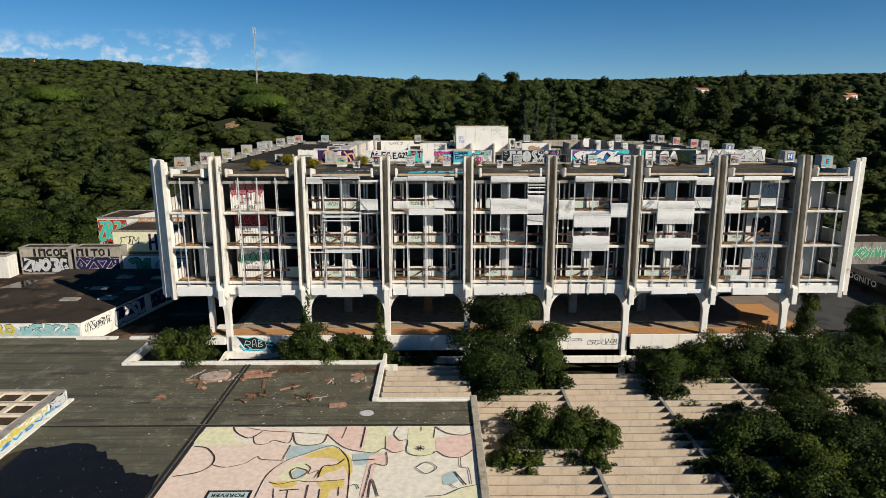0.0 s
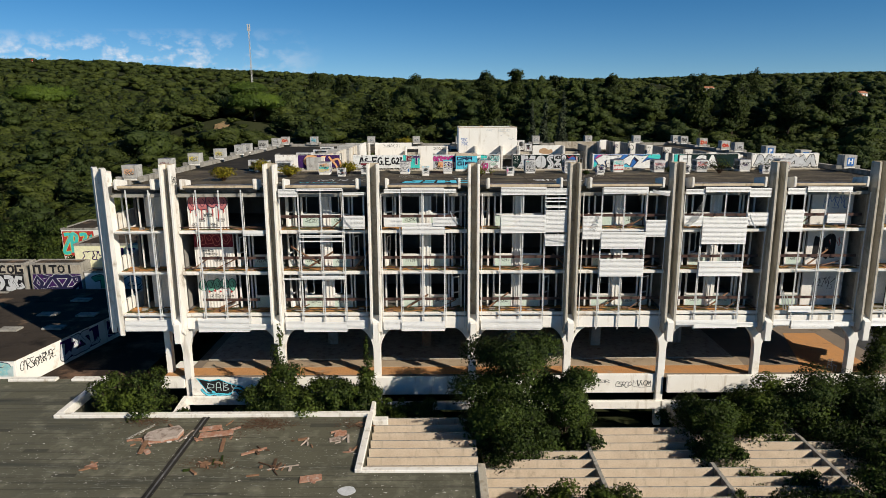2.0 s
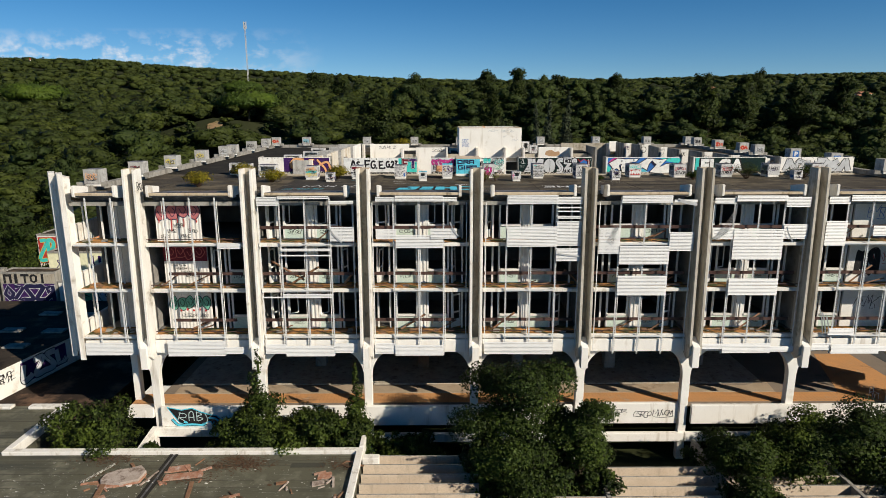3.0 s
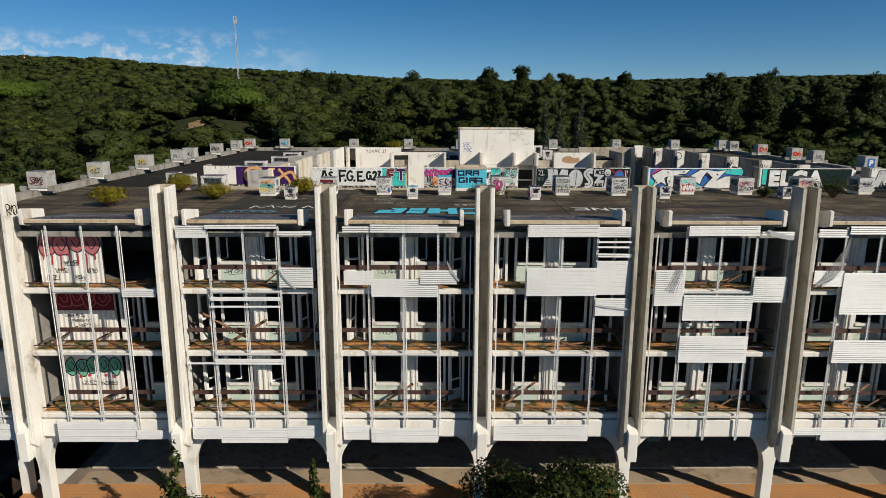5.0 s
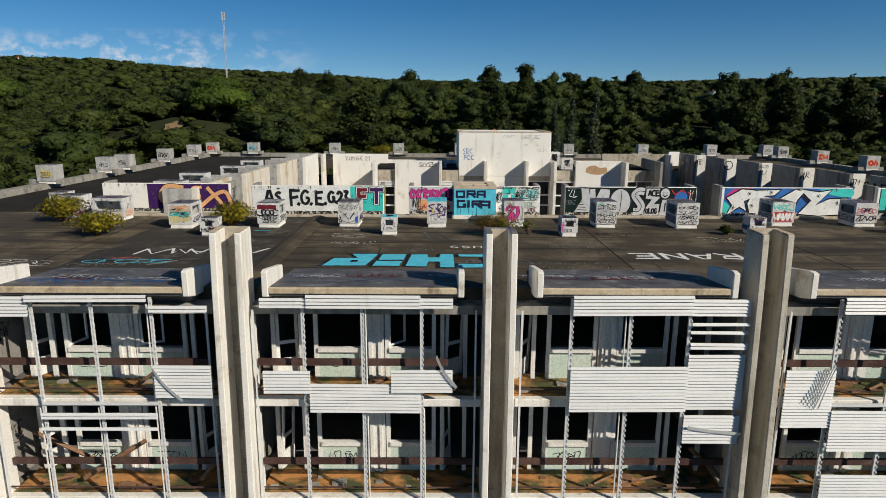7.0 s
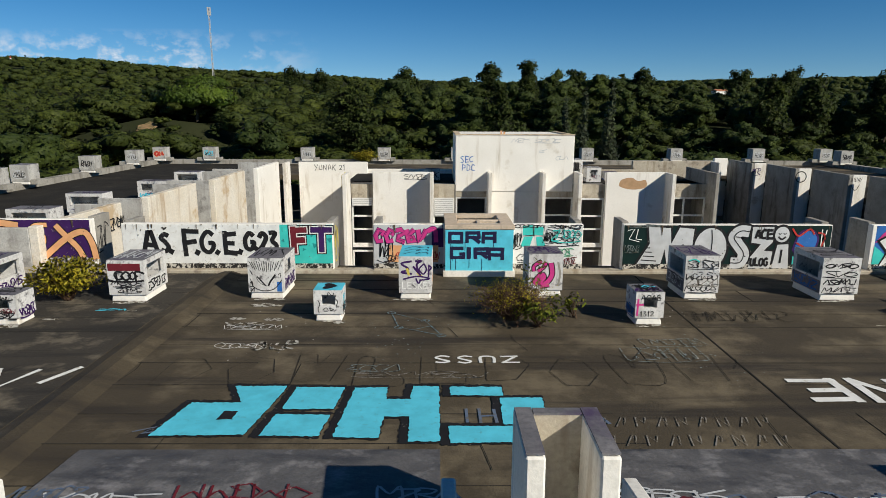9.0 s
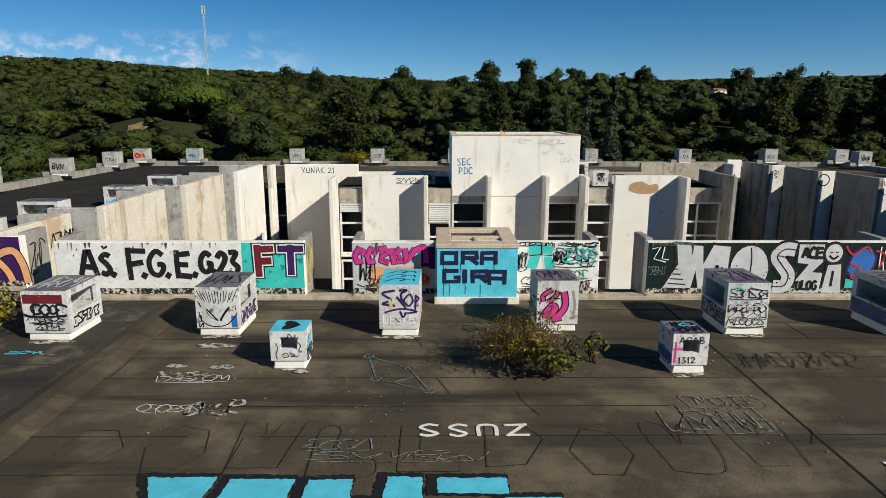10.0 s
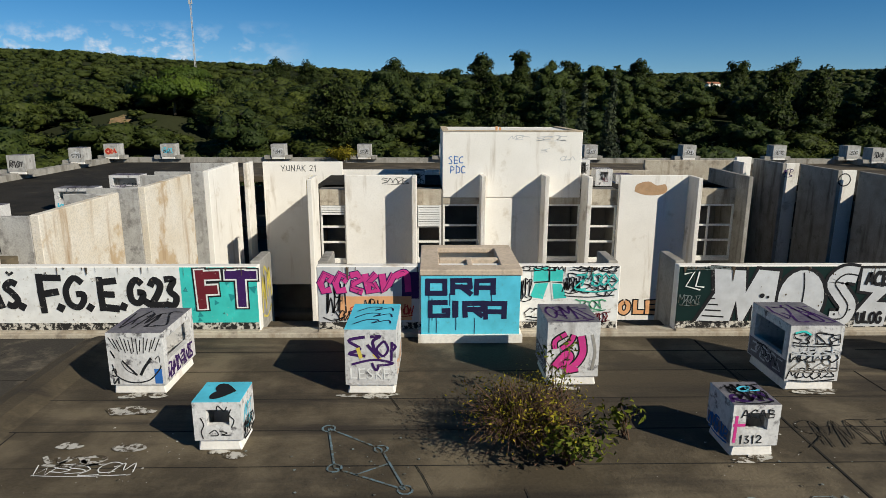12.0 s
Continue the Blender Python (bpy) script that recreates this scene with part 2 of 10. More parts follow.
P_PALEBLUE, P_MAROON = paint("pale_blue_paint", (0.50, 0.62, 0.62)), paint("maroon_spray", (0.16, 0.02, 0.03))
P_DULLRED = paint("dull_red_spray", (0.56, 0.14, 0.12))
P_DUSKPINK, P_MINT = paint("dusky_pink_spray", (0.50, 0.17, 0.17), (0.62, 0.36, 0.34)), paint("mint_green_spray", (0.20, 0.52, 0.38), (0.08, 0.28, 0.18), (0.5, 0.6))
P_SALMON = paint("salmon_paint", (0.88, 0.64, 0.54), (0.74, 0.62, 0.53))
P_CHIPPED = paint("chipped_white_paint", (0.55, 0.53, 0.48), (0.07, 0.055, 0.035), (0.48, 0.54))
P_FADED = paint("faded_grey_spray", (0.30, 0.28, 0.25), (0.08, 0.065, 0.045), (0.46, 0.60))
P_SOOT = paint("thin_dark_spray", (0.030, 0.026, 0.020), (0.07, 0.058, 0.04), (0.46, 0.60))
P_SCUFF = paint("chalky_scuff", (0.30, 0.30, 0.26), (0.09, 0.088, 0.065), (0.44, 0.58))
P_FADEDBLUE = paint("faded_blue_tag", (0.13, 0.17, 0.25), (0.12, 0.12, 0.12), (0.50, 0.62))
P_FADEDPALE = paint("faded_pale_blue", (0.24, 0.29, 0.29), (0.08, 0.065, 0.045), (0.44, 0.58))
P_FADEDTURQ = paint("pale_turquoise_spray", (0.30, 0.58, 0.60), (0.55, 0.55, 0.42), (0.52, 0.66))
P_NAVY = paint("navy_spray", (0.018, 0.018, 0.06), (0.05, 0.09, 0.12))


# ---- shared builders ----
def block(bm, x0, x1, y0, y1, z0, z1):
    """A cuboid between two corners."""
    v = [bm.verts.new((x, y, z)) for z in (z0, z1) for y in (y0, y1) for x in (x0, x1)]
    for f in ((0, 2, 3, 1), (4, 5, 7, 6), (0, 1, 5, 4), (2, 6, 7, 3), (0, 4, 6, 2), (1, 3, 7, 5)):
        bm.faces.new([v[i] for i in f])
    return v


def prism(bm, outline, axis, a, b):
    """An outline of two coordinates pushed along an axis from a to b."""
    def at(p, s):
        return {"x": (s, *p), "y": (p[0], s, p[1]), "z": (*p, s)}[axis]
    lo, hi = [bm.verts.new(at(p, a)) for p in outline], [bm.verts.new(at(p, b)) for p in outline]
    n = len(outline)
    bm.faces.new(lo), bm.faces.new(hi[::-1])
    for i in range(n):
        bm.faces.new((lo[i], hi[i], hi[(i + 1) % n], lo[(i + 1) % n]))


def tube(bm, a, b, r0, r1=None, sides=6):
    """A round bar from a to b, tapered to r1."""
    a, b, r1 = Vector(a), Vector(b), r0 if r1 is None else r1
    q = (b - a).to_track_quat("Z", "Y")
    rings = []
    for p, r in ((a, r0), (b, r1)):
        rings.append([bm.verts.new(p + q @ Vector((r * math.cos(k * math.tau / sides), r * math.sin(k * math.tau / sides), 0))) for k in range(sides)])
    for k in range(sides):
        bm.faces.new((rings[0][k], rings[0][(k + 1) % sides], rings[1][(k + 1) % sides], rings[1][k]))
    bm.faces.new(rings[0][::-1]), bm.faces.new(rings[1])


def mesh_of(name, bm, material, bevel=0.0):
    bmesh.ops.recalc_face_normals(bm, faces=bm.faces)
    if bevel:
        bmesh.ops.bevel(bm, geom=[e for e in bm.edges if len(e.link_faces) == 2 and e.calc_face_angle(0) > 0.6], offset=bevel, segments=1, affect="EDGES")
    me = bpy.data.meshes.new(name)
    bm.to_mesh(me)
    bm.free()
    for m in material if isinstance(material, (list, tuple)) else [material]:
        me.materials.append(m)
    return me


def part(name, bm, material, parent, label="", bevel=0.0):
    """One mesh object under a thing or a part, built in its parent's own coordinates."""
    ob = new(name, mesh_of(name, bm, material, bevel))
    ob.parent = parent
    return tagged(ob, label)


def thing(name, label, category, group="", kind="", at=None):
    ob = new(name)
    if at is not None:
        ob.matrix_world = at
    return tagged(ob, label, category, group, kind)


def setting(name, bm, material, label, category, bevel=0.0):
    return tagged(new(name, mesh_of(name, bm, material, bevel)), label, category, kind="structure")


def lettering(words, size, material, parent, m, fat=0.0, wide=1.0, label="", name="lettering", lift=0.0):
    """Words in the built-in font as a thin mesh, centred at the pose m (x along the line, z out of the surface)."""
    cu = bpy.data.curves.new(name, "FONT")
    cu.body, cu.size, cu.align_x, cu.align_y, cu.offset, cu.resolution_u = words, size, "CENTER", "CENTER", fat, 3
    cu.extrude = 0.001
    cu.space_character = 1.0 + fat * 2.2 / size
    tmp = new("tmp", cu)
    bpy.context.view_layer.update()
    me = bpy.data.meshes.new_from_object(tmp.evaluated_get(bpy.context.evaluated_depsgraph_get()))
    bpy.data.objects.remove(tmp)
    bpy.data.curves.remove(cu)
    me.transform(m @ Matrix.Translation((0, 0, lift)) @ Matrix.Diagonal((wide, 1, 1, 1)))
    me.materials.clear()
    me.materials.append(material)
    me.name = name
    ob = new(name, me)
    ob.parent = parent
    return tagged(ob, label)


def ribbon(bm, pts, w):
    """A flat stroke of width w through points (x, y) in the plane z = 0."""
    left, right = [], []
    for i, p in enumerate(pts):
        a, b = Vector(pts[max(0, i - 1)]), Vector(pts[min(len(pts) - 1, i + 1)])
        d = (b - a)
        d = Vector((-d.y, d.x)).normalized() * (w / 2) if d.length > 1e-6 else Vector((0, w / 2))
        left.append(bm.verts.new((p[0] + d.x, p[1] + d.y, 0))), right.append(bm.verts.new((p[0] - d.x, p[1] - d.y, 0)))
    for i in range(len(pts) - 1):
        bm.faces.new((left[i], right[i], right[i + 1], left[i + 1]))


def smooth_line(keys, steps=6):
    """Points of a smooth line through the keys."""
    out = []
    for i in range(len(keys) - 1):
        p = [Vector(keys[max(0, min(len(keys) - 1, i + k))]) for k in (-1, 0, 1, 2)]
        for s in range(steps):
            t = s / steps
            out.append(tuple(0.5 * (2 * p[1] + (p[2] - p[0]) * t + (2 * p[0] - 5 * p[1] + 4 * p[2] - p[3]) * t * t + (3 * p[1] - p[0] - 3 * p[2] + p[3]) * t ** 3)))
    return out + [tuple(keys[-1])]


# abstract hand strokes: zigzags, hooks, loops, arches
GLYPHS = (((-0.4, -0.5), (-0.1, 0.5), (0.1, 0.1), (0.4, -0.5)), ((0.35, 0.4), (-0.1, 0.5), (-0.35, 0.2), (0.2, 0.0), (0.35, -0.3), (-0.3, -0.5)), ((-0.4, 0.5), (0.4, 0.45), (-0.4, -0.45), (0.45, -0.5)),
          ((-0.4, -0.5), (-0.35, 0.5), (0.0, -0.1), (0.35, 0.5), (0.4, -0.5)), ((0.3, 0.35), (-0.2, 0.45), (-0.4, 0.0), (-0.1, -0.5), (0.35, -0.3), (0.1, -0.05)), ((-0.3, 0.5), (-0.35, -0.5), (0.2, -0.45), (0.4, -0.3)))
GLYPHS += (((-0.35, -0.5), (-0.3, 0.5), (0.3, 0.4), (0.1, 0.05), (-0.3, 0.0), (0.4, -0.5)), ((-0.1, 0.45), (-0.4, 0.0), (0.0, -0.45), (0.4, 0.05), (0.0, 0.45), (-0.15, 0.3)), ((-0.4, 0.4), (-0.2, -0.5), (0.0, 0.2), (0.2, -0.5), (0.45, 0.5)),
          ((0.35, 0.5), (-0.35, 0.4), (-0.1, 0.0), (-0.35, -0.5), (0.4, -0.45)))


def scrawl(rng, bm, w, h, strokes, width):
    """Tag-like loops of spray inside w by h."""
    step = w / strokes
    slant = rng.uniform(-0.15, 0.3)
    for k in range(strokes):
        cx = -w / 2 + step * (k + 0.5)
        tall = h * rng.uniform(0.7, 1.0)
        fx, fy = rng.choice((-1, 1)), rng.choice((-1, 1))
        lift = rng.uniform(-0.1, 0.1) * h
        keys = [(cx + (x + slant * y) * step * 1.7, lift + y * tall) for x, y in [(a * fx, b * fy) for a, b in GLYPHS[rng.randrange(len(GLYPHS))]]]
        ribbon(bm, smooth_line(keys, 4) if rng.random() < 0.7 else keys, width)
    if rng.random() < 0.45:
        ribbon(bm, smooth_line([(-w * 0.5, -h * 0.55), (0, -h * 0.66), (w * 0.52, -h * 0.5), (w * 0.3, -h * 0.62)], 5), width * 0.8)


def blob(rng, bm, cx, cy, w, h, grow=0.0, lumps=None):
    """A fat rounded letter-like patch; returns its lumps so an outline can be drawn larger behind it."""
    lumps = lumps or [rng.uniform(0.72, 1.1) for _ in range(9)]
    pts = smooth_line([(cx + (w / 2 * lumps[k % 9] + grow) * math.cos(k * math.tau / 9), cy + (h / 2 * lumps[k % 9] + grow) * math.sin(k * math.tau / 9)) for k in range(10)], 4)[:-1]
    bm.faces.new([bm.verts.new((*p, 0)) for p in pts])
    return lumps


def flat_part(name, bm, material, parent, m, label=""):
    """Paint on a surface: drawn in the plane z = 0 of the pose m, which lies just proud of the surface."""
    me = bpy.data.meshes.new(name)
    bm.to_mesh(me)
    bm.free()
    me.transform(m)
    me.materials.append(material)
    ob = new(name, me)
    ob.parent = parent
    return tagged(ob, label)


def tag(rng, parent, m, w, h, material, strokes=4, width=0.03, label="sprayed tag"):
    bm = bmesh.new()
    scrawl(rng, bm, w, h, strokes, width)
    return flat_part("graffiti", bm, material, parent, m, label)


def throw_up(rng, parent, m, w, h, letters, fill, edge, ground=None, label="sprayed lettering-like shapes"):
    """Bubble shapes with an outline, on a painted ground."""
    step = 0.0
    if ground:
        bm = bmesh.new()
        bm.faces.new([bm.verts.new((sx * w / 2, sy * h / 2, 0)) for sx, sy in ((-1, -1), (1, -1), (1, 1), (-1, 1))])
        flat_part("graffiti_ground", bm, ground, parent, m, "painted ground")
        step = 0.003
    wide, marks = w / letters, []
    for k in range(letters):
        fx, fy = rng.choice((-1, 1)), rng.choice((-1, 1))
        cx, tilt = -w / 2 + wide * (k + 0.5), rng.uniform(-0.2, 0.25)
        keys = [(cx + (a * fx + tilt * b * fy) * wide * 1.02, b * fy * h * 0.72) for a, b in GLYPHS[rng.randrange(len(GLYPHS))]]
        marks.append(smooth_line(keys, 5) if rng.random() < 0.6 else keys)
    fat = min(wide * 0.42, h * 0.34)
    for name, material_, extra, lift in (("graffiti_outline", edge, fat * 0.3, 0.0), ("graffiti_fill", fill, 0.0, 0.004)):
        bm = bmesh.new()
        for k, line in enumerate(marks):
            before = len(bm.verts)
            ribbon(bm, line, fat + extra)
            bm.verts.ensure_lookup_table()
            for n, v in enumerate(bm.verts[before:]):
                v.co.z = step + lift + 0.0003 * k + 0.00001 * n
        flat_part(name, bm, material_, parent, m)
    bm = bmesh.new()
    for line in marks:
        q = line[len(line) // 3: len(line) // 3 + 4]
        if len(q) > 1:
            ribbon(bm, [(x - fat * 0.18, y + fat * 0.2) for x, y in q], fat * 0.09)
    for v in bm.verts:
        v.co.z = step + 0.008
    flat_part("graffiti_line", bm, ground or edge, parent, m, label)


# hand-painted capitals as strokes in a unit box; bent strokes have more than two points
BRUSH = {"A": (((0, 0), (0.42, 1), (0.58, 1), (1, 0)), ((0.2, 0.34), (0.8, 0.34))), "B": (((0.1, 0), (0.1, 1)), ((0.1, 1), (0.8, 0.9), (0.75, 0.6), (0.1, 0.52)), ((0.1, 0.52), (0.95, 0.4), (0.85, 0.05), (0.1, 0))), "C": (((0.95, 0.85), (0.5, 1), (0.05, 0.6), (0.2, 0.08), (0.95, 0.1)),),
         "D": (((0.1, 0), (0.1, 1)), ((0.1, 1), (0.9, 0.8), (0.9, 0.2), (0.1, 0))), "E": (((0.15, 0), (0.12, 1)), ((0.12, 0.94), (0.95, 0.97)), ((0.12, 0.5), (0.8, 0.52)), ((0.12, 0.05), (1, 0.04))), "F": (((0.18, 0), (0.12, 1)), ((0.12, 0.93), (1, 0.95)), ((0.12, 0.48), (0.85, 0.5))),
         "G": (((0.92, 0.8), (0.5, 1), (0.08, 0.6), (0.15, 0.14), (0.6, 0), (0.92, 0.2), (0.9, 0.45), (0.55, 0.44)),), "I": (((0.5, 0), (0.5, 1)),), "K": (((0.15, 0), (0.12, 1)), ((0.9, 1), (0.15, 0.45)), ((0.3, 0.5), (0.95, 0))), "L": (((0.15, 1), (0.12, 0.05)), ((0.12, 0.05), (0.95, 0.08)))}
BRUSH.update({"o": (((0, 0), (0, 1)), ((0, 1), (1, 1)), ((1, 1), (1, 0)), ((1, 0), (0, 0))), "r": (((0, 0), (0, 1)), ((0, 1), (1, 1)), ((1, 1), (1, 0.5)), ((1, 0.5), (0, 0.5)), ((0.5, 0.5), (1, 0))), "a": (((0, 0), (0, 1)), ((0, 1), (1, 1)), ((1, 1), (1, 0)), ((0, 0.42), (1, 0.42))), "g": (((0.85, 1), (0, 1)), ((0, 1), (0, 0)), ((0, 0), (1, 0)), ((1, 0), (1, 0.4)), ((1, 0.4), (0.75, 0.4))), "i": (((0.5, 0), (0.5, 1)), ((0.4, 0), (0.4, 1)))})
BRUSH.update({"N": (((0.1, 0), (0.1, 1)), ((0.1, 1), (0.9, 0)), ((0.9, 0), (0.9, 1))), "O": (((0.5, 1), (0.08, 0.75), (0.1, 0.2), (0.5, 0), (0.9, 0.25), (0.9, 0.8), (0.5, 1)),), "P": (((0.12, 0), (0.12, 1)), ((0.12, 1), (0.9, 0.85), (0.8, 0.5), (0.12, 0.45))), "R": (((0.12, 0), (0.12, 1)), ((0.12, 1), (0.9, 0.85), (0.8, 0.55), (0.12, 0.48)), ((0.4, 0.48), (0.95, 0))),
              "S": (((0.92, 0.86), (0.5, 1), (0.12, 0.78), (0.5, 0.53), (0.88, 0.26), (0.5, 0), (0.06, 0.12)),), "T": (((0.5, 0), (0.5, 1)), ((0, 0.95), (1, 0.95))), "U": (((0.1, 1), (0.12, 0.2), (0.5, 0), (0.88, 0.2), (0.9, 1)),), "Y": (((0.05, 1), (0.5, 0.5)), ((0.95, 1), (0.35, 0))), "Z": (((0.05, 0.95), (0.92, 0.95)), ((0.92, 0.95), (0.08, 0.05)), ((0.08, 0.05), (1, 0.05))),
              "n": (((0.05, 0), (0.05, 1)), ((0.05, 0.92), (0.95, 0.92)), ((0.95, 1), (0.95, 0))), "!": (((0.5, 0), (0.5, 0.12)), ((0.5, 0.38), (0.5, 1))), "H": (((0.1, 0), (0.1, 1)), ((0.9, 0), (0.9, 1)), ((0.1, 0.5), (0.9, 0.5))), "1": (((0.2, 0.75), (0.55, 1)), ((0.55, 1), (0.55, 0))), "2": (((0.08, 0.72), (0.4, 1), (0.85, 0.8), (0.65, 0.45), (0.1, 0.06)), ((0.1, 0.05), (1, 0.06))), "3": (((0.08, 0.95), (0.75, 0.93), (0.42, 0.58), (0.88, 0.32), (0.6, 0.02), (0.03, 0.1)),), ".": (((0.3, 0.02), (0.55, 0.1)),), "^": (((0.1, 1), (0.45, 0.7)), ((0.45, 0.7), (0.85, 1)))})


def brush(words, parent, m, h, width, material, each=0.6, gap=0.14, label="", square=False, rough=0.03, seed=1):
    """Hand-painted capitals, one mesh a letter, starting at the pose m (x along the line); each is a letter's width by its height."""
    r, x, made = random.Random(seed), 0.0, []
    for c in words:
        if c == " ":
            x += h * 0.4
            continue
        w = h * (each * 0.5 if c in ".I1" else each)
        b = bmesh.new()
        for k, line in enumerate(BRUSH[c]):
            pts = [(x + (u + r.uniform(-rough, rough)) * w, (v + r.uniform(-rough, rough)) * h) for u, v in line]
            if len(pts) == 2:
                (ax, ay), (bx, by) = pts
                d = math.hypot(bx - ax, by - ay) + 1e-6
                q = width * 0.42 / d
                pts = [(ax - (bx - ax) * q, ay - (by - ay) * q), ((ax + bx) / 2 + r.uniform(-1, 1) * width * 0.08, (ay + by) / 2), (bx + (bx - ax) * q, by + (by - ay) * q)]
            elif not square and len(pts) > 4:
                pts = smooth_line(pts, 4)
            n = len(b.verts)
            ribbon(b, pts, width * r.uniform(0.92, 1.08))
            b.verts.ensure_lookup_table()
            for v in b.verts[n:]:
                v.co.z += 0.0006 * k
        made.append(flat_part("lettering", b, material, parent, m, label))
        x += w + h * gap
    return made


def grown(points, d):
    """A closed outline pushed outwards by d."""
    area = sum(a[0] * b[1] - b[0] * a[1] for a, b in zip(points, points[1:] + points[:1]))
    sign, out = (1 if area > 0 else -1), []
    for k in range(len(points)):
        a, p, b = Vector(points[k - 1]), Vector(points[k]), Vector(points[(k + 1) % len(points)])
        n1, n2 = Vector(((p - a).y, -(p - a).x)).normalized(), Vector(((b - p).y, -(b - p).x)).normalized()
        n = n1 + n2
        n = n.normalized() / max(0.5, n.normalized().dot(n1)) if n.length > 0.05 else n1
        out.append(tuple(p + n * d * sign))
    return out


def fat_letter(parent, m, outline, fill, edge, rim, label="", round_=0):
    """A filled letter shape with a darker rim behind it."""
    outline = smooth_line(list(outline) + [outline[0]], round_)[:-1] if round_ else [tuple(p) for p in outline]
    for name, material_, d, lift in (("graffiti_outline", edge, rim, 0.0), ("graffiti_fill", fill, 0.0, 0.004)):
        b = bmesh.new()
        b.faces.new([b.verts.new((*p, 0)) for p in grown(outline, d)])
        bmesh.ops.triangulate(b, faces=b.faces)
        flat_part(name, b, material_, parent, m @ Matrix.Translation((0, 0, lift)), label if d == 0 else "")


def line_on(parent, m, keys, width, material, curved=True, lift=0.0):
    b = bmesh.new()
    ribbon(b, smooth_line(keys, 5) if curved else keys, width)
    return flat_part("graffiti_line", b, material, parent, m @ Matrix.Translation((0, 0, lift)))


def bubbles(rng, parent, m, w, h, n, fill, edge):
    """A row of swollen overlapping bubbles, each with its own dark outline and a crease."""
    for k in range(n):
        cx, cy = -w / 2 + w * (k + 0.5) / n, rng.uniform(-0.08, 0.08) * h
        lumps = None
        for name, material_, grow, lift in (("graffiti_outline", edge, 0.05, 0.0), ("graffiti_fill", fill, 0.0, 0.002)):
            b = bmesh.new()
            lumps = blob(rng, b, cx, cy, w / n * 1.15, h, grow, lumps)
            flat_part(name, b, material_, parent, m @ Matrix.Translation((0, 0, 0.004 * k + lift)))
        b = bmesh.new()
        q = w / n * 0.3
        ribbon(b, smooth_line([(cx - q, cy + 0.1 * h), (cx, cy - 0.22 * h), (cx + q, cy + 0.05 * h), (cx + 0.2 * q, cy + 0.3 * h)], 5), 0.045)
        flat_part("graffiti_line", b, edge, parent, m @ Matrix.Translation((0, 0, 0.004 * k + 0.003)))


def south(x, y, z):
    """The pose of paint on a wall that faces the open side (-y)."""
    return pose(x, y - 0.004, z, 90, 0, 0)


def east(x, y, z):
    return pose(x + 0.004, y, z, 90, 0, 90)


def west(x, y, z):
    return pose(x - 0.004, y, z, 90, 0, -90)


def ground_paint(x, y, z, turn=180):
    return pose(x, y, z + 0.004, 0, 0, turn)

# ---- ground ----
def ease(a, b, v):
    t = np.clip((v - a) / (b - a), 0, 1)
    return t * t * (3 - 2 * t)


def land(x, y):
    """Height of the ground: a level yard, then a wooded rise and far ridges."""
    x, y = np.asarray(x, float), np.asarray(y, float)
    d = np.hypot(x, y)
    side = ease(38, 60, np.abs(x - 6))
    start = 104 - 22 * side
    h = -2.6 + 19.0 * ease(start, 235, y) + 5 * ease(220, 420, y)
    h = h + 2.0 * np.sin(x * 0.021 + 0.7) * ease(120, 260, y)
    h = h + 8.5 * np.exp(-((x + 58) ** 2 + (y - 184) ** 2) / 420.0)
    # far ridges: how steeply they stand above the eye, by bearing
    u = np.clip(x / np.maximum(y, 60.0), -0.9, 0.9)
    rise = np.interp(u, (-0.9, -0.66, -0.5, -0.38, -0.2, -0.05, 0.1, 0.3, 0.5, 0.7, 0.9), (0.075, 0.076, 0.073, 0.062, 0.054, 0.045, 0.043, 0.046, 0.052, 0.055, 0.055))
    far = 21.7 - 15 + np.maximum(y, 0) * rise * (0.2 + 0.8 * ease(280, 1150, d))
    k = ease(300, 520, d) * ease(0, 150, y)
    h = h * (1 - k) + far * k
    return h - 10 * ease(300, 700, -y)


def ground_sheet():
    u = np.linspace(-1, 1, 161)
    xs = np.sign(u) * np.abs(u) ** 2.0 * 2600
    v = np.linspace(0, 1, 150)
    ys = -400 + 3600 * v ** 1.7
    X, Y = np.meshgrid(xs, ys)
    Z = land(X, Y)
    verts = np.stack([X, Y, Z], -1).reshape(-1, 3)
    n, m = X.shape
    a = (np.arange(n - 1)[:, None] * m + np.arange(m - 1)[None]).reshape(-1)
    me = bpy.data.meshes.new("ground")
    me.from_pydata(verts.tolist(), [], np.stack([a, a + 1, a + m + 1, a + m], -1).tolist())
    for p in me.polygons:
        p.use_smooth = True
    me.materials.append(EARTH)
    tagged(new("ground", me), "bare brown earth rising into wooded hills", "ground", kind="structure")


ground_sheet()
SAND = surface("sandy_bank", (0.34, 0.22, 0.12), (0.22, 0.15, 0.08), 0.3, 1.0, 0.4, stain=((0.09, 0.10, 0.04), 0.25, 0.5, 0.66), fine=2.0)
for cx, cy, rx, ry in ((-53.5, 169.5, 2.6, 2.4), (-56.5, 176.0, 1.8, 2.6)):
    bm = bmesh.new()
    hub = bm.verts.new((cx, cy, float(land(cx, cy)) + 0.25))
    rim = [bm.verts.new((x, y, float(land(x, y)) + 0.12)) for x, y in [(cx + rx * (1 + 0.25 * math.sin(k * 2.3)) * math.cos(k * math.tau / 14), cy + ry * (1 + 0.2 * math.cos(k * 1.7)) * math.sin(k * math.tau / 14)) for k in range(14)]]
    for k in range(14):
        bm.faces.new((hub, rim[k], rim[(k + 1) % 14]))
    setting("sandy_bank", bm, SAND, "bare sandy bank in the woodland", "ground")

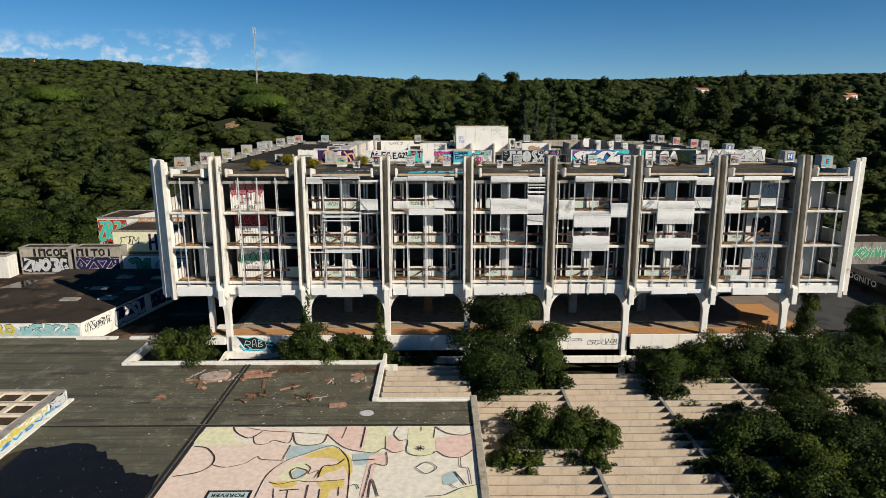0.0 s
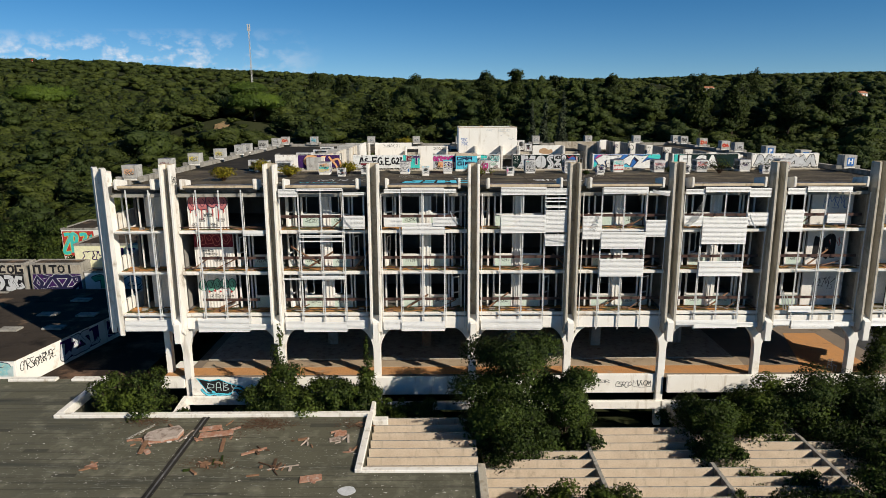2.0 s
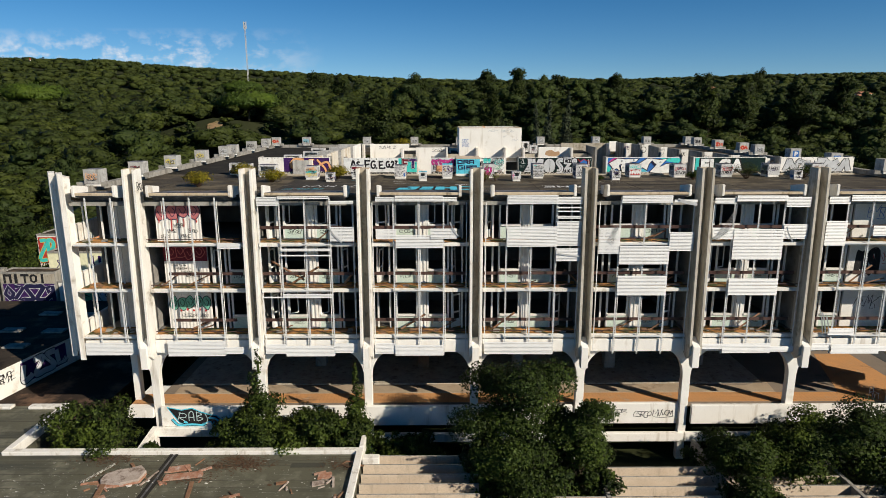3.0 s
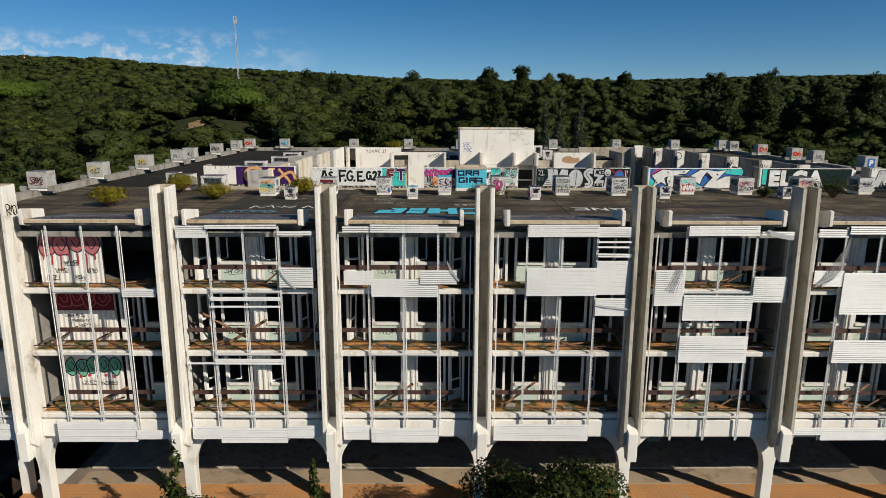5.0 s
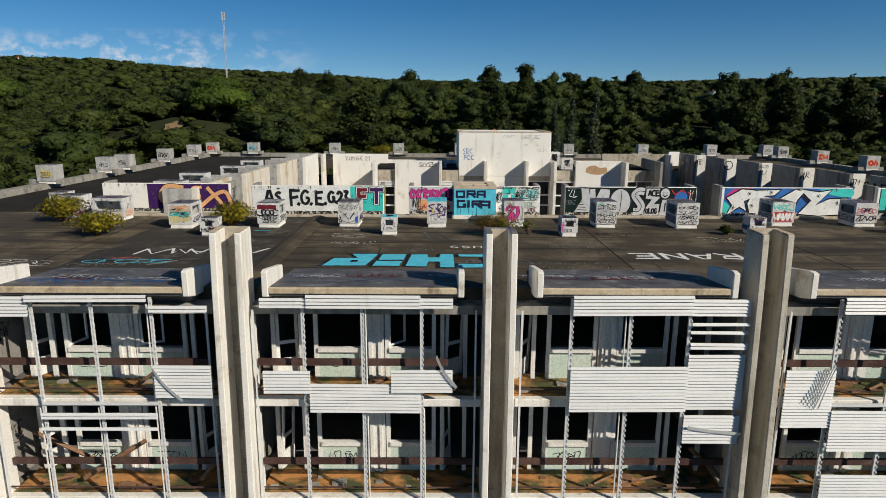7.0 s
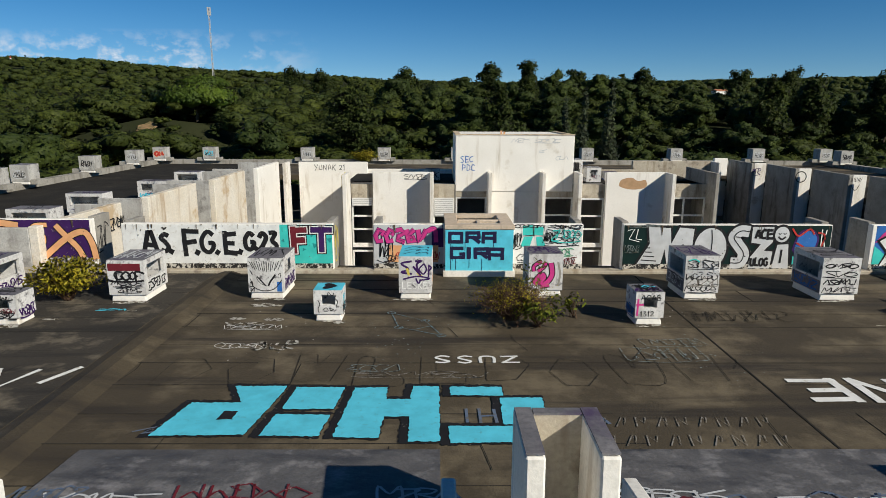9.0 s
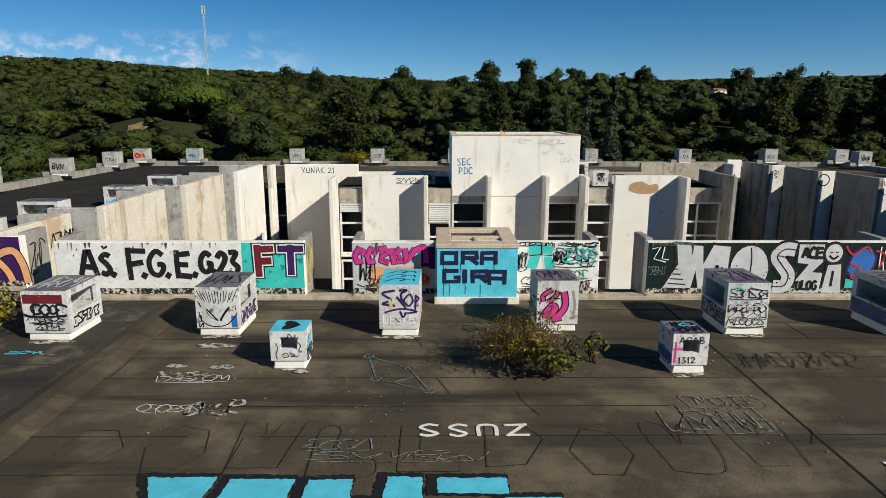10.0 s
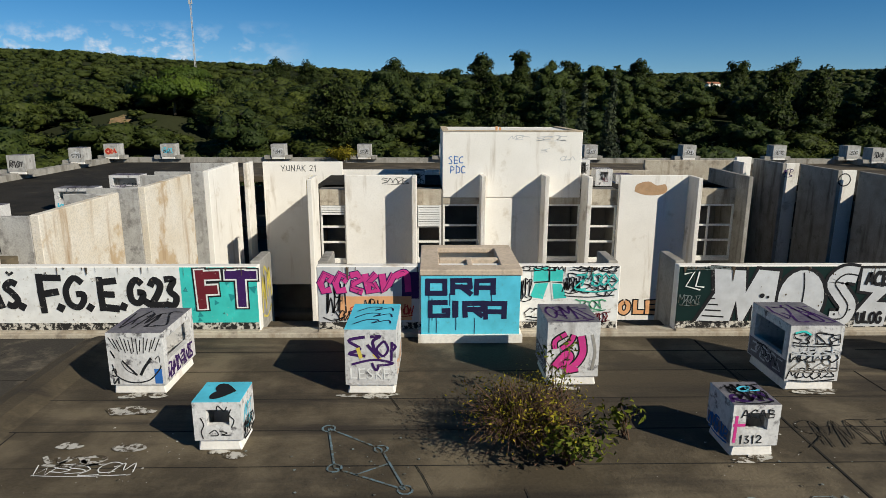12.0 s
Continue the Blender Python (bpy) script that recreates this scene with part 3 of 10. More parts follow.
# ---- low wing in front: flat roof with kerbs and a painted field ----
LOW = 0.9
bm = bmesh.new()
for x0, x1, y0, y1 in ((-60, -25.8, 20, 55.3), (-25.8, -4.35, 20, 49.0), (-4.35, 2.8, 20, 42.4)):
    block(bm, x0, x1, y0, y1, -2.6, LOW)
low_roof = setting("low_roof", bm, BITUMEN_GREEN, "flat green-grey roofing felt with seams and litter", "roof")
# felt strips lie across, each lapped over the next, with darker repairs
rng = random.Random(29)
bm = bmesh.new()
y = 20.6
while y < 54.5:
    x, y = -44.0, y + rng.uniform(0.42, 1.02)
    end = 2.3 if y < 42 else -4.8 if y < 48.8 else -26.3
    while x < end:
        long = rng.uniform(2.5, 9.0)
        if rng.random() < 0.8:
            block(bm, x, min(x + long, end), y - 0.014, y + rng.uniform(0.008, 0.022), LOW, LOW + rng.uniform(0.004, 0.010))
        x += long + rng.uniform(0.0, 0.8)
part("felt_seam", bm, FELT_REPAIR, low_roof)
bm = bmesh.new()
for x, y, w, d in ((-24.2, 39.3, 2.9, 0.42), (-17.9, 39.4, 1.6, 0.3), (-21.5, 41.9, 1.4, 0.3), (-24.8, 44.6, 1.5, 0.35), (-9.0, 41.4, 3.2, 0.3), (-12.6, 40.0, 2.4, 0.25), (-29.5, 47.2, 3.0, 0.4), (-7.4, 47.6, 2.0, 0.5)):
    block(bm, x - w / 2, x + w / 2, y - d / 2, y + d / 2, LOW, LOW + 0.011)
part("felt_repair", bm, FELT_REPAIR, low_roof, "darker felt repair strip")
bm = bmesh.new()
for y0, y1 in ((20, 38.4), (38.75, 49.0)):
    block(bm, -15.98, -15.8, y0, y1, LOW, LOW + 0.05), block(bm, -15.66, -15.5, y0, y1, LOW, LOW + 0.055)
block(bm, -26.6, 2.4, 38.42, 38.56, LOW, LOW + 0.045)
part("joint_strip", bm, BITUMEN_DARK, low_roof, "raised dark grey joint cover")
bm = bmesh.new()
block(bm, -32.06, -31.94, 44, 50, LOW, LOW + 0.03), block(bm, -15.8, -15.66, 20, 49.0, LOW, LOW + 0.03), block(bm, -26.6, 2.4, 38.56, 38.64, LOW, LOW + 0.03)
part("joint_channel", bm, FLASHING, low_roof, "worn grey metal channel between joint covers")
bm = bmesh.new()
block(bm, -26.2, -4.3, 48.78, 49.22, LOW - 0.4, LOW + 0.23)
block(bm, -4.72, -4.3, 41.95, 48.78, LOW, LOW + 0.25)
block(bm, -4.3, 2.6, 41.95, 42.35, LOW - 0.3, LOW + 0.16)
block(bm, -4.6, -4.3, 49.22, 50.6, LOW - 0.6, LOW + 0.28)
block(bm, -4.3, -3.3, 48.2, 48.75, LOW - 0.7, LOW + 0.05)
block(bm, -26.2, -25.75, 49.22, 55.3, LOW - 0.4, LOW + 0.25)
block(bm, -33.3, -29.6, 54.75, 55.3, LOW, LOW + 0.2), block(bm, -28.4, -26.2, 54.75, 55.3, LOW, LOW + 0.2)
part("kerb", bm, CONCRETE, low_roof, "weathered white concrete kerb", 0.03)
bm = bmesh.new()
block(bm, 2.42, 2.9, 20, 42.6, LOW - 1.0, LOW + 0.2)
part("kerb", bm, WEATHERED, low_roof, "grey weathered concrete kerb beside the mural", 0.03)
bm = bmesh.new()
prism(bm, ((53.62, -2.6), (53.62, 0.2), (53.3, 0.2), (51.0, -0.1), (51.0, -2.6)), "x", -19.25, -18.9)
part("ramp_wall", bm, CONCRETE, low_roof)

# painted field on the low roof
rng = random.Random(11)
WIDER = Matrix.Translation((0.2, 4, 0)) @ Matrix.Diagonal((1.035, 1.035, 1, 1)) @ Matrix.Translation((-0.2, -4, 0))
mural = thing("roof_mural", "pastel mural of rounded shapes painted flat on the roofing felt", "mural", at=WIDER)
bm = bmesh.new()
block(bm, -14.9, 2.3, 22.0, 37.15, LOW, LOW + 0.012)
part("mural_ground", bm, P_CREAM, mural, "cream and peach paint")


P_BROWN = paint("brown_black_spray", (0.045, 0.030, 0.026), (0.5, 0.4, 0.34), (0.60, 0.68))
layers = iter(range(1, 99))


def patch(shape, material, name="mural_patch"):
    b = bmesh.new()
    b.faces.new([b.verts.new((x, y, 0)) for x, y in smooth_line(list(shape) + [shape[0]], 5)[:-1]])
    return flat_part(name, b, material, mural, Matrix.Translation((0, 0, LOW + 0.014 + 0.0016 * next(layers))))


def stroke(keys, width=0.10, material=None):
    b = bmesh.new()
    ribbon(b, smooth_line(keys), width)
    return flat_part("mural_line", b, material or P_BROWN, mural, Matrix.Translation((0, 0, LOW + 0.014 + 0.0016 * next(layers))))


P_GOLD = paint("golden_yellow_paint", (0.80, 0.62, 0.18), (0.74, 0.60, 0.40))
P_LEMON = paint("pale_lemon_paint", (0.86, 0.83, 0.55), (0.74, 0.66, 0.50))
P_BROWN2 = paint("soft_brown_line", (0.13, 0.075, 0.06), (0.6, 0.5, 0.42), (0.55, 0.68))
patch(((-14.8, 34.9), (-9.2, 34.9), (-8.9, 33.2), (-9.6, 29.6), (-9.9, 23), (-14.8, 23)), P_PEACH)
patch(((-14.8, 37.0), (-13.2, 37.0), (-12.6, 35.6), (-11.6, 35.1), (-14.8, 35.0)), P_LEMON)
patch(((-13.0, 37.0), (-12.5, 36.2), (-11.6, 35.7), (-11.1, 35.1), (-10.4, 35.0), (-9.2, 35.2), (-9.0, 36.3), (-10.5, 37.0)), P_PEACH)
patch(((-6.9, 37.0), (-6.8, 36.0), (-6.0, 34.9), (-5.2, 34.3), (-4.6, 34.3), (-4.6, 37.0)), P_SALMON)
patch(((-4.4, 37.0), (-4.4, 34.1), (-3.7, 33.9), (-3.2, 34.4), (-3.2, 37.0)), P_LEMON)
patch(((-3.0, 36.0), (-3.1, 34.3), (-2.6, 33.9), (-2.0, 34.2), (-2.3, 35.6)), P_SALMON)
patch(((-0.1, 35.6), (0.0, 34.0), (0.6, 33.5), (1.5, 33.4), (2.2, 34.2), (2.2, 36.0)), P_SALMON)
patch(((-1.8, 36.9), (-1.8, 34.1), (-1.1, 33.6), (-0.3, 33.7), (-0.2, 36.9)), P_LEMON)
patch(((-8.9, 34.7), (-7.4, 34.9), (-6.4, 34.7), (-7.8, 33.8), (-8.8, 33.2)), P_PALEBLUE)
patch(((-5.0, 33.8), (-3.4, 33.9), (-3.6, 33.0), (-4.7, 32.6)), P_PALEBLUE)
patch(((-4.0, 33.6), (-3.0, 33.9), (-2.9, 32.6), (-3.5, 32.4), (-3.7, 29.4), (-4.1, 29.4)), P_SALMON)
patch(((0.3, 31.5), (0.9, 31.9), (1.2, 31.0), (0.4, 30.6)), P_PALEBLUE)
patch(((-0.4, 29.2), (0.4, 29.6), (1.3, 30.2), (2.2, 30.5), (2.2, 28.6)), P_LEMON)
patch(((-9.6, 29.5), (-9.5, 31.6), (-8.8, 33.0), (-7.8, 33.8), (-6.4, 34.6), (-5.5, 33.8), (-5.0, 32.4), (-4.8, 31.5), (-4.7, 29.4), (-5.4, 27.6), (-8.6, 27.6)), P_PEACH)
patch(((-8.9, 31.4), (-8.4, 32.6), (-7.5, 32.9), (-7.2, 31.2), (-8.0, 30.9)), P_LEMON)
patch(((-8.0, 33.4), (-7.1, 34.2), (-6.2, 34.5), (-5.2, 33.6), (-4.8, 32.2), (-4.9, 31.5), (-5.3, 32.4), (-5.9, 33.2), (-6.8, 33.4)), P_GOLD)
patch(((-6.7, 31.2), (-6.6, 32.3), (-5.8, 32.6), (-5.3, 33.2), (-5.5, 32.2), (-6.2, 31.8)), P_GOLD)
patch(((-9.1, 30.9), (-8.4, 31.0), (-7.7, 31.0), (-7.9, 30.4), (-8.8, 30.5)), P_GOLD)
patch(((-6.6, 31.0), (-5.2, 31.1), (-5.2, 30.3), (-6.2, 30.3)), P_GOLD)
patch(((-6.2, 30.3), (-5.8, 30.3), (-5.8, 29.3), (-6.2, 29.3)), P_GOLD)
patch(((-8.2, 31.9), (-7.8, 32.2), (-7.4, 31.9), (-7.4, 31.4), (-7.9, 31.3)), P_PALEBLUE)
CLOUD_LINES = [((-13.1, 37.1), (-12.7, 36.4), (-11.7, 35.7), (-11.1, 36.5)), ((-12.2, 37.0), (-10.9, 36.6), (-9.2, 36.4), (-6.9, 36.1)), ((-11.5, 35.9), (-11.1, 35.0), (-10.4, 35.0), (-10.1, 35.4), (-9.1, 35.1), (-9.1, 36.3)), ((-9.1, 36.3), (-8.6, 35.0), (-7.7, 34.8), (-7.0, 35.1), (-6.9, 36.1)), ((-6.9, 36.1), (-6.0, 34.9), (-5.3, 34.3), (-4.4, 34.0), (-3.7, 33.9), (-3.2, 34.4), (-2.6, 33.9), (-2.0, 34.1))]
CLOUD_LINES += [((-5.8, 37.0), (-5.9, 35.6)), ((-4.6, 37.0), (-4.6, 34.5)), ((-3.2, 35.8), (-3.1, 34.4)), ((-2.5, 37.0), (-2.7, 36.1), (-2.3, 35.3), (-1.8, 35.3), (-1.8, 34.0), (-1.1, 33.5), (-0.3, 33.7), (0.0, 34.0), (0.6, 33.4), (1.5, 33.4), (2.2, 34.2)), ((-0.1, 37.0), (0.6, 36.2), (1.6, 35.9), (2.2, 36.2)), ((-0.1, 37.0), (-0.2, 35.6)), ((-1.0, 37.0), (-1.0, 36.5))]
MIDDLE_LINES = [((-14.7, 34.7), (-13.9, 34.5), (-13.1, 33.5), (-13.0, 32.6), (-13.5, 31.9), (-14.7, 31.5)), ((-13.0, 32.7), (-12.1, 32.4), (-11.1, 32.8), (-10.6, 33.5), (-10.2, 33.2), (-8.9, 33.1)), ((-9.6, 29.5), (-9.5, 31.6), (-8.8, 33.0), (-7.8, 33.8), (-6.4, 34.7), (-5.5, 33.8), (-5.0, 32.4), (-4.7, 29.4)), ((-8.3, 31.9), (-8.0, 32.3), (-7.3, 31.9), (-7.9, 31.2), (-8.3, 31.9)), ((-9.2, 30.9), (-8.6, 30.7), (-7.7, 31.0), (-7.0, 30.9), (-5.8, 31.0), (-5.1, 31.1))]
MIDDLE_LINES += [((-7.6, 32.7), (-7.2, 32.3), (-7.2, 31.7), (-6.7, 32.0), (-6.8, 31.3)), ((-6.6, 31.3), (-6.5, 32.4), (-5.8, 32.6), (-5.4, 33.2)), ((-8.8, 30.3), (-8.6, 29.4)), ((-8.0, 30.2), (-7.9, 29.2)), ((-7.0, 30.6), (-6.9, 29.2)), ((-6.3, 30.2), (-6.2, 29.2)), ((-5.3, 30.4), (-5.2, 29.6)), ((-8.4, 30.1), (-7.4, 30.2)), ((-9.0, 33.2), (-8.9, 34.8))]
SIDE_LINES = [((-3.9, 29.4), (-3.8, 31.3), (-3.7, 32.6), (-2.9, 32.5), (-3.0, 33.9)), ((-3.6, 29.4), (-3.6, 31.1), (-3.1, 29.5)), ((-1.2, 32.2), (-0.6, 32.8), (0.0, 32.2), (-0.6, 31.6), (-1.2, 32.2)), ((1.4, 33.3), (1.4, 32.3), (1.8, 32.1), (1.9, 30.6)), ((1.0, 31.8), (1.6, 30.5)), ((0.7, 30.6), (1.1, 30.2)), ((-0.5, 29.5), (0.4, 29.6), (1.3, 30.2), (2.2, 30.5)), ((-4.9, 33.0), (-3.6, 33.1)), ((-4.8, 30.4), (-4.4, 30.6), (-4.2, 30.2))]
for n, keys in enumerate(CLOUD_LINES + MIDDLE_LINES + SIDE_LINES):
    stroke(keys, 0.05 + 0.035 * (n % 3 == 0), P_BROWN2 if n % 2 else P_BROWN)
for a in range(4):
    stroke(((-1.0 - 0.3 * math.cos(a * 0.785), 34.3 - 0.3 * math.sin(a * 0.785)), (-1.0 + 0.3 * math.cos(a * 0.785), 34.3 + 0.3 * math.sin(a * 0.785))), 0.05)
bm = bmesh.new()
block(bm, -12.3, -9.9, 28.9, 30.2, LOW + 0.012, LOW + 0.034)
part("mural_sign", bm, P_BLACK, mural)
bm = bmesh.new()
block(bm, -12.15, -10.05, 29.05, 30.05, LOW + 0.012, LOW + 0.038)
part("mural_sign_face", bm, P_PALEBLUE, mural)
lettering("FOREVER", 0.42, P_BLACK, mural, pose(-11.1, 29.75, LOW + 0.045, 0, 0, 180), 0.012, 1.0, "black capital lettering")

# ---- coffered skylight box on the low roof ----
WELL = surface("shaded_coffer_well", (0.085, 0.062, 0.042), (0.05, 0.04, 0.03), 1.5, 0.95, 0.2)
COFFER = surface("coffer_concrete", (0.72, 0.62, 0.50), (0.60, 0.50, 0.38), 1.2, 0.92, 0.3, stain=((0.22, 0.16, 0.10), 1.5, 0.58, 0.74))
sky_box = thing("skylight_box", "concrete skylight box with open coffers and sprayed sides", "skylight", at=WIDER)
bm = bmesh.new()
X0, X1, Y0, Y1, ZT = -34.0, -26.0, 24.0, 41.0, LOW + 0.95
block(bm, X0, X1, Y0, Y0 + 0.3, LOW, ZT), block(bm, X0, X1, Y1 - 0.3, Y1, LOW, ZT)
block(bm, X0, X0 + 0.3, Y0 + 0.3, Y1 - 0.3, LOW, ZT), block(bm, X1 - 0.55, X1, Y0 + 0.3, Y1 - 0.3, LOW, ZT)
part("curb", bm, CONCRETE_GREY, sky_box, "dark topped concrete upstand")
# each coffer: a pale rim, splayed sides and a well coloured dark for its shade
cw, cd = (X1 - 0.55 - X0 - 0.3) / 4, (Y1 - Y0 - 0.6) / 10
bm = bmesh.new()
rings = [[bm.verts.new((sx * cw * k, sy * cd * k2, z)) for sx, sy in ((-1, -1), (1, -1), (1, 1), (-1, 1))] for k, k2, z in ((0.5, 0.5, -0.7), (0.5, 0.5, 0.0), (0.41, 0.40, 0.0), (0.36, 0.33, -0.10), (0.36, 0.33, -0.7))]
for a, b in zip(rings, rings[1:]):
    for k in range(4):
        bm.faces.new((a[k], a[(k + 1) % 4], b[(k + 1) % 4], b[k]))
for f in bm.faces:
    f.material_index = int(f.calc_center_median().z < -0.2)
coffer = mesh_of("coffer", bm, (COFFER, WELL))
for i in range(4):
    for j in range(10):
        ob = new("coffer", coffer)
        ob.parent = sky_box
        ob.matrix_basis = pose(X0 + 0.3 + cw * (i + 0.5), Y0 + 0.3 + cd * (j + 0.5), ZT - 0.04 - 0.01 * ((i * 3 + j) % 3))
bm = bmesh.new()
block(bm, X0 + 0.3, X1 - 0.55, Y0 + 0.3, Y1 - 0.3, LOW + 0.02, LOW + 0.12)
part("coffer_floor", bm, INTERIOR, sky_box)
bm = bmesh.new()
block(bm, X1, X1 + 0.35, Y0, Y1 + 0.2, LOW, LOW + 0.12)
part("plinth", bm, CONCRETE, sky_box)
bm = bmesh.new()
block(bm, X1, X1 + 0.01, Y0, Y1, LOW + 0.12, LOW + 0.4)
part("blue_band", bm, P_PALEBLUE, sky_box, "sprayed pale band")
throw_up(rng, sky_box, east(X1 + 0.012, 34.0, LOW + 0.27), 13, 0.26, 12, P_BLUE, P_CYAN)
bm = bmesh.new()
block(bm, X1, X1 + 0.008, Y0, Y1, LOW + 0.4, ZT - 0.1)
part("white_band", bm, P_WHITE, sky_box)
throw_up(rng, sky_box, east(X1 + 0.012, 34.5, LOW + 0.62), 8.5, 0.5, 11, P_YELLOW, P_SILVER)
throw_up(rng, sky_box, east(X1 + 0.012, 39.9, LOW + 0.55), 1.8, 0.72, 3, P_SILVER, P_BLACK, P_BLACK)


# ---- pergola of slanting concrete blades ----
def pergola(x0, x1, y0, y1, top, label):
    th = thing("pergola", label, "pergola", "pergola fields")
    bm = bmesh.new()
    block(bm, x0 + 0.02, x1 - 0.02, -0.055, 0.055, -0.95, 0.0)
    for v in bm.verts:
        v.co.y += 0.12 * v.co.z
    for f in bm.faces:
        f.material_index = int(f.calc_center_median().z > -0.01)
    me = mesh_of("blade", bm, (PERGOLA, CONCRETE_GREY))
    k = 0
    y = y1 - 0.5
    while y > y0 + 0.3:
        ob = new("blade", me)
        ob.parent = th
        ob.matrix_basis = pose(0, y, top + 0.012 * math.sin(k * 2.1), 0.5 * math.sin(k * 1.7), 0, 0.12 * math.sin(k * 3.1))
        y -= 0.99
        k += 1
    return th


pergola(-4.25, 2.6, 42.5, 49.6, 0.6, "beige slanting concrete blades beside the kerbed roof")
for i, x in enumerate((2.95, 9.9, 17.1, 24.3, 31.5)):
    pergola(x + (0.14 if i else 0), (9.9, 17.1, 24.3, 31.5, 38.7)[i] - 0.14, 20.0, (46.23, 49.2, 48.21, 47.22, 47.22)[i], 0.0, "field of beige slanting concrete blades with stains")
for x in (9.9, 17.1, 24.3, 31.5):
    bm = bmesh.new()
    block(bm, x - 0.13, x + 0.13, 20, 52, -0.85, 0.03)
    b = tagged(new("pergola_beam", mesh_of("pergola_beam", bm, CONCRETE_GREY, 0.02)), "long grey concrete beam between blade fields", "beam", "pergola beams")

# ---- low annexes beyond the yard ----
ANNEX_ROOF = surface("rusty_annex_felt", (0.062, 0.050, 0.040), (0.040, 0.034, 0.029), 0.25, 0.96, 0.5, stain=((0.20, 0.135, 0.09), 0.28, 0.53, 0.68), streak=((0.022, 0.019, 0.017), 0.4, 0.55, 0.68), run=(1, 1, 1))
yard = bmesh.new()
block(yard, -95, -24.5, 54.4, 84, -2.6, 0.0)
setting("yard_roof", yard, surface("rusty_roof_felt", (0.050, 0.036, 0.028), (0.030, 0.024, 0.021), 0.3, 0.96, 0.5, stain=((0.17, 0.105, 0.07), 0.35, 0.50, 0.66)), "dark flooded flat roof of the low wing", "roof")
rng = random.Random(5)


def annex(x0, x1, y0, y1, z0, z1, wall, name, label, lip=0.25, rim=0.1, cap=None):
    th = thing(name, label, "building", "low annexes")
    bm = bmesh.new()
    block(bm, x0, x1, y0, y1, z0, z1 - 0.1)
    part("wall", bm, wall, th, bevel=0.02)
    bm = bmesh.new()
    block(bm, x0 - 0.04, x1 + 0.04, y0 - 0.04, y0 + lip, z1 - 0.1, z1 + rim), block(bm, x0 - 0.04, x1 + 0.04, y1 - lip, y1 + 0.04, z1 - 0.1, z1 + rim)
    block(bm, x0 - 0.04, x0 + lip, y0 + lip, y1 - lip, z1 - 0.1, z1 + rim), block(bm, x1 - lip, x1 + 0.04, y0 + lip, y1 - lip, z1 - 0.1, z1 + rim)
    part("coping", bm, cap or CONCRETE_GREY, th)
    bm = bmesh.new()
    block(bm, x0 + lip, x1 - lip, y0 + lip, y1 - lip, z1 - 0.1, z1)
    part("roof", bm, ANNEX_ROOF, th)
    return th


def flank(y):
    """The near annex's long side runs a little askew."""
    return -33.15 + 0.19 * (y - 55.6)


near_annex = thing("annex", "low white annex with sprayed walls and dark flat roof", "building", "low annexes")
bm = bmesh.new()
prism(bm, ((-46, 55.6), (flank(55.6), 55.6), (flank(75.5), 75.5), (-46, 75.5)), "z", 0, 2.28)
part("wall", bm, CONCRETE_CLEAN, near_annex, bevel=0.02)
bm = bmesh.new()
prism(bm, ((-46.05, 55.55), (flank(55.6) + 0.04, 55.55), (flank(75.5) + 0.04, 75.55), (-46.05, 75.55)), "z", 2.28, 2.36)
part("roof", bm, ANNEX_ROOF, near_annex)


def on_flank(y, z):
    return pose(flank(y), y, z, 0, 0, -10.76) @ east(0, 0, 0)


bm = bmesh.new()
prism(bm, [(-45.9 + 0.6 * k, 1.62 + 0.34 * math.sin(k * 1.9) * math.sin(k * 0.7)) for k in range(22)] + [(-33.4, 0.98), (-45.9, 0.98)], "y", 55.592, 55.6)
part("graffiti_ground", bm, P_PALEBLUE, near_annex, "faded pale blue paint")
throw_up(rng, near_annex, south(-36.2, 55.6, 1.62), 5.2, 1.05, 5, P_FADEDTURQ, P_NAVY)
throw_up(rng, near_annex, south(-42.0, 55.6, 1.62), 5.4, 1.05, 5, P_YELLOW, P_NAVY)
for y, z, n in ((56.7, 1.6, 4), (57.9, 1.45, 5), (58.9, 1.5, 4)):
    tag(rng, near_annex, on_flank(y, z), 1.25, 0.85, P_BLACK, n, 0.06, "black looping outlines")
throw_up(rng, near_annex, on_flank(62.4, 1.2), 4.6, 1.7, 4, P_SILVER, P_BLACK, P_PURPLE)
throw_up(rng, near_annex, on_flank(69.0, 1.2), 6.6, 1.6, 5, P_NAVY, P_SILVER, P_PURPLE)
for x, y in ((-38.1, 62.6), (-34.4, 63.0), (-37.2, 66.8), (-33.4, 66.6), (-36.6, 71.4), (-32.4, 71.0)):
    bm = bmesh.new()
    block(bm, x - 0.9, x + 0.9, y - 0.5, y + 0.5, 2.3, 2.5)
    tagged(new("roof_hatch", mesh_of("roof_hatch", bm, CONCRETE_GREY, 0.03)), "flat grey skylight curb on the dark roof", "skylight", "roof hatches")
for x, y in ((-47.0, 70.2), (-44.6, 72.4), (-30, 78)):
    bm = bmesh.new()
    block(bm, x - 0.8, x + 0.8, y - 0.5, y + 0.5, -0.05, 0.25)
    tagged(new("roof_hatch", mesh_of("roof_hatch", bm, CONCRETE, 0.03)), "flat white skylight curb on the flooded roof", "skylight", "roof hatches")
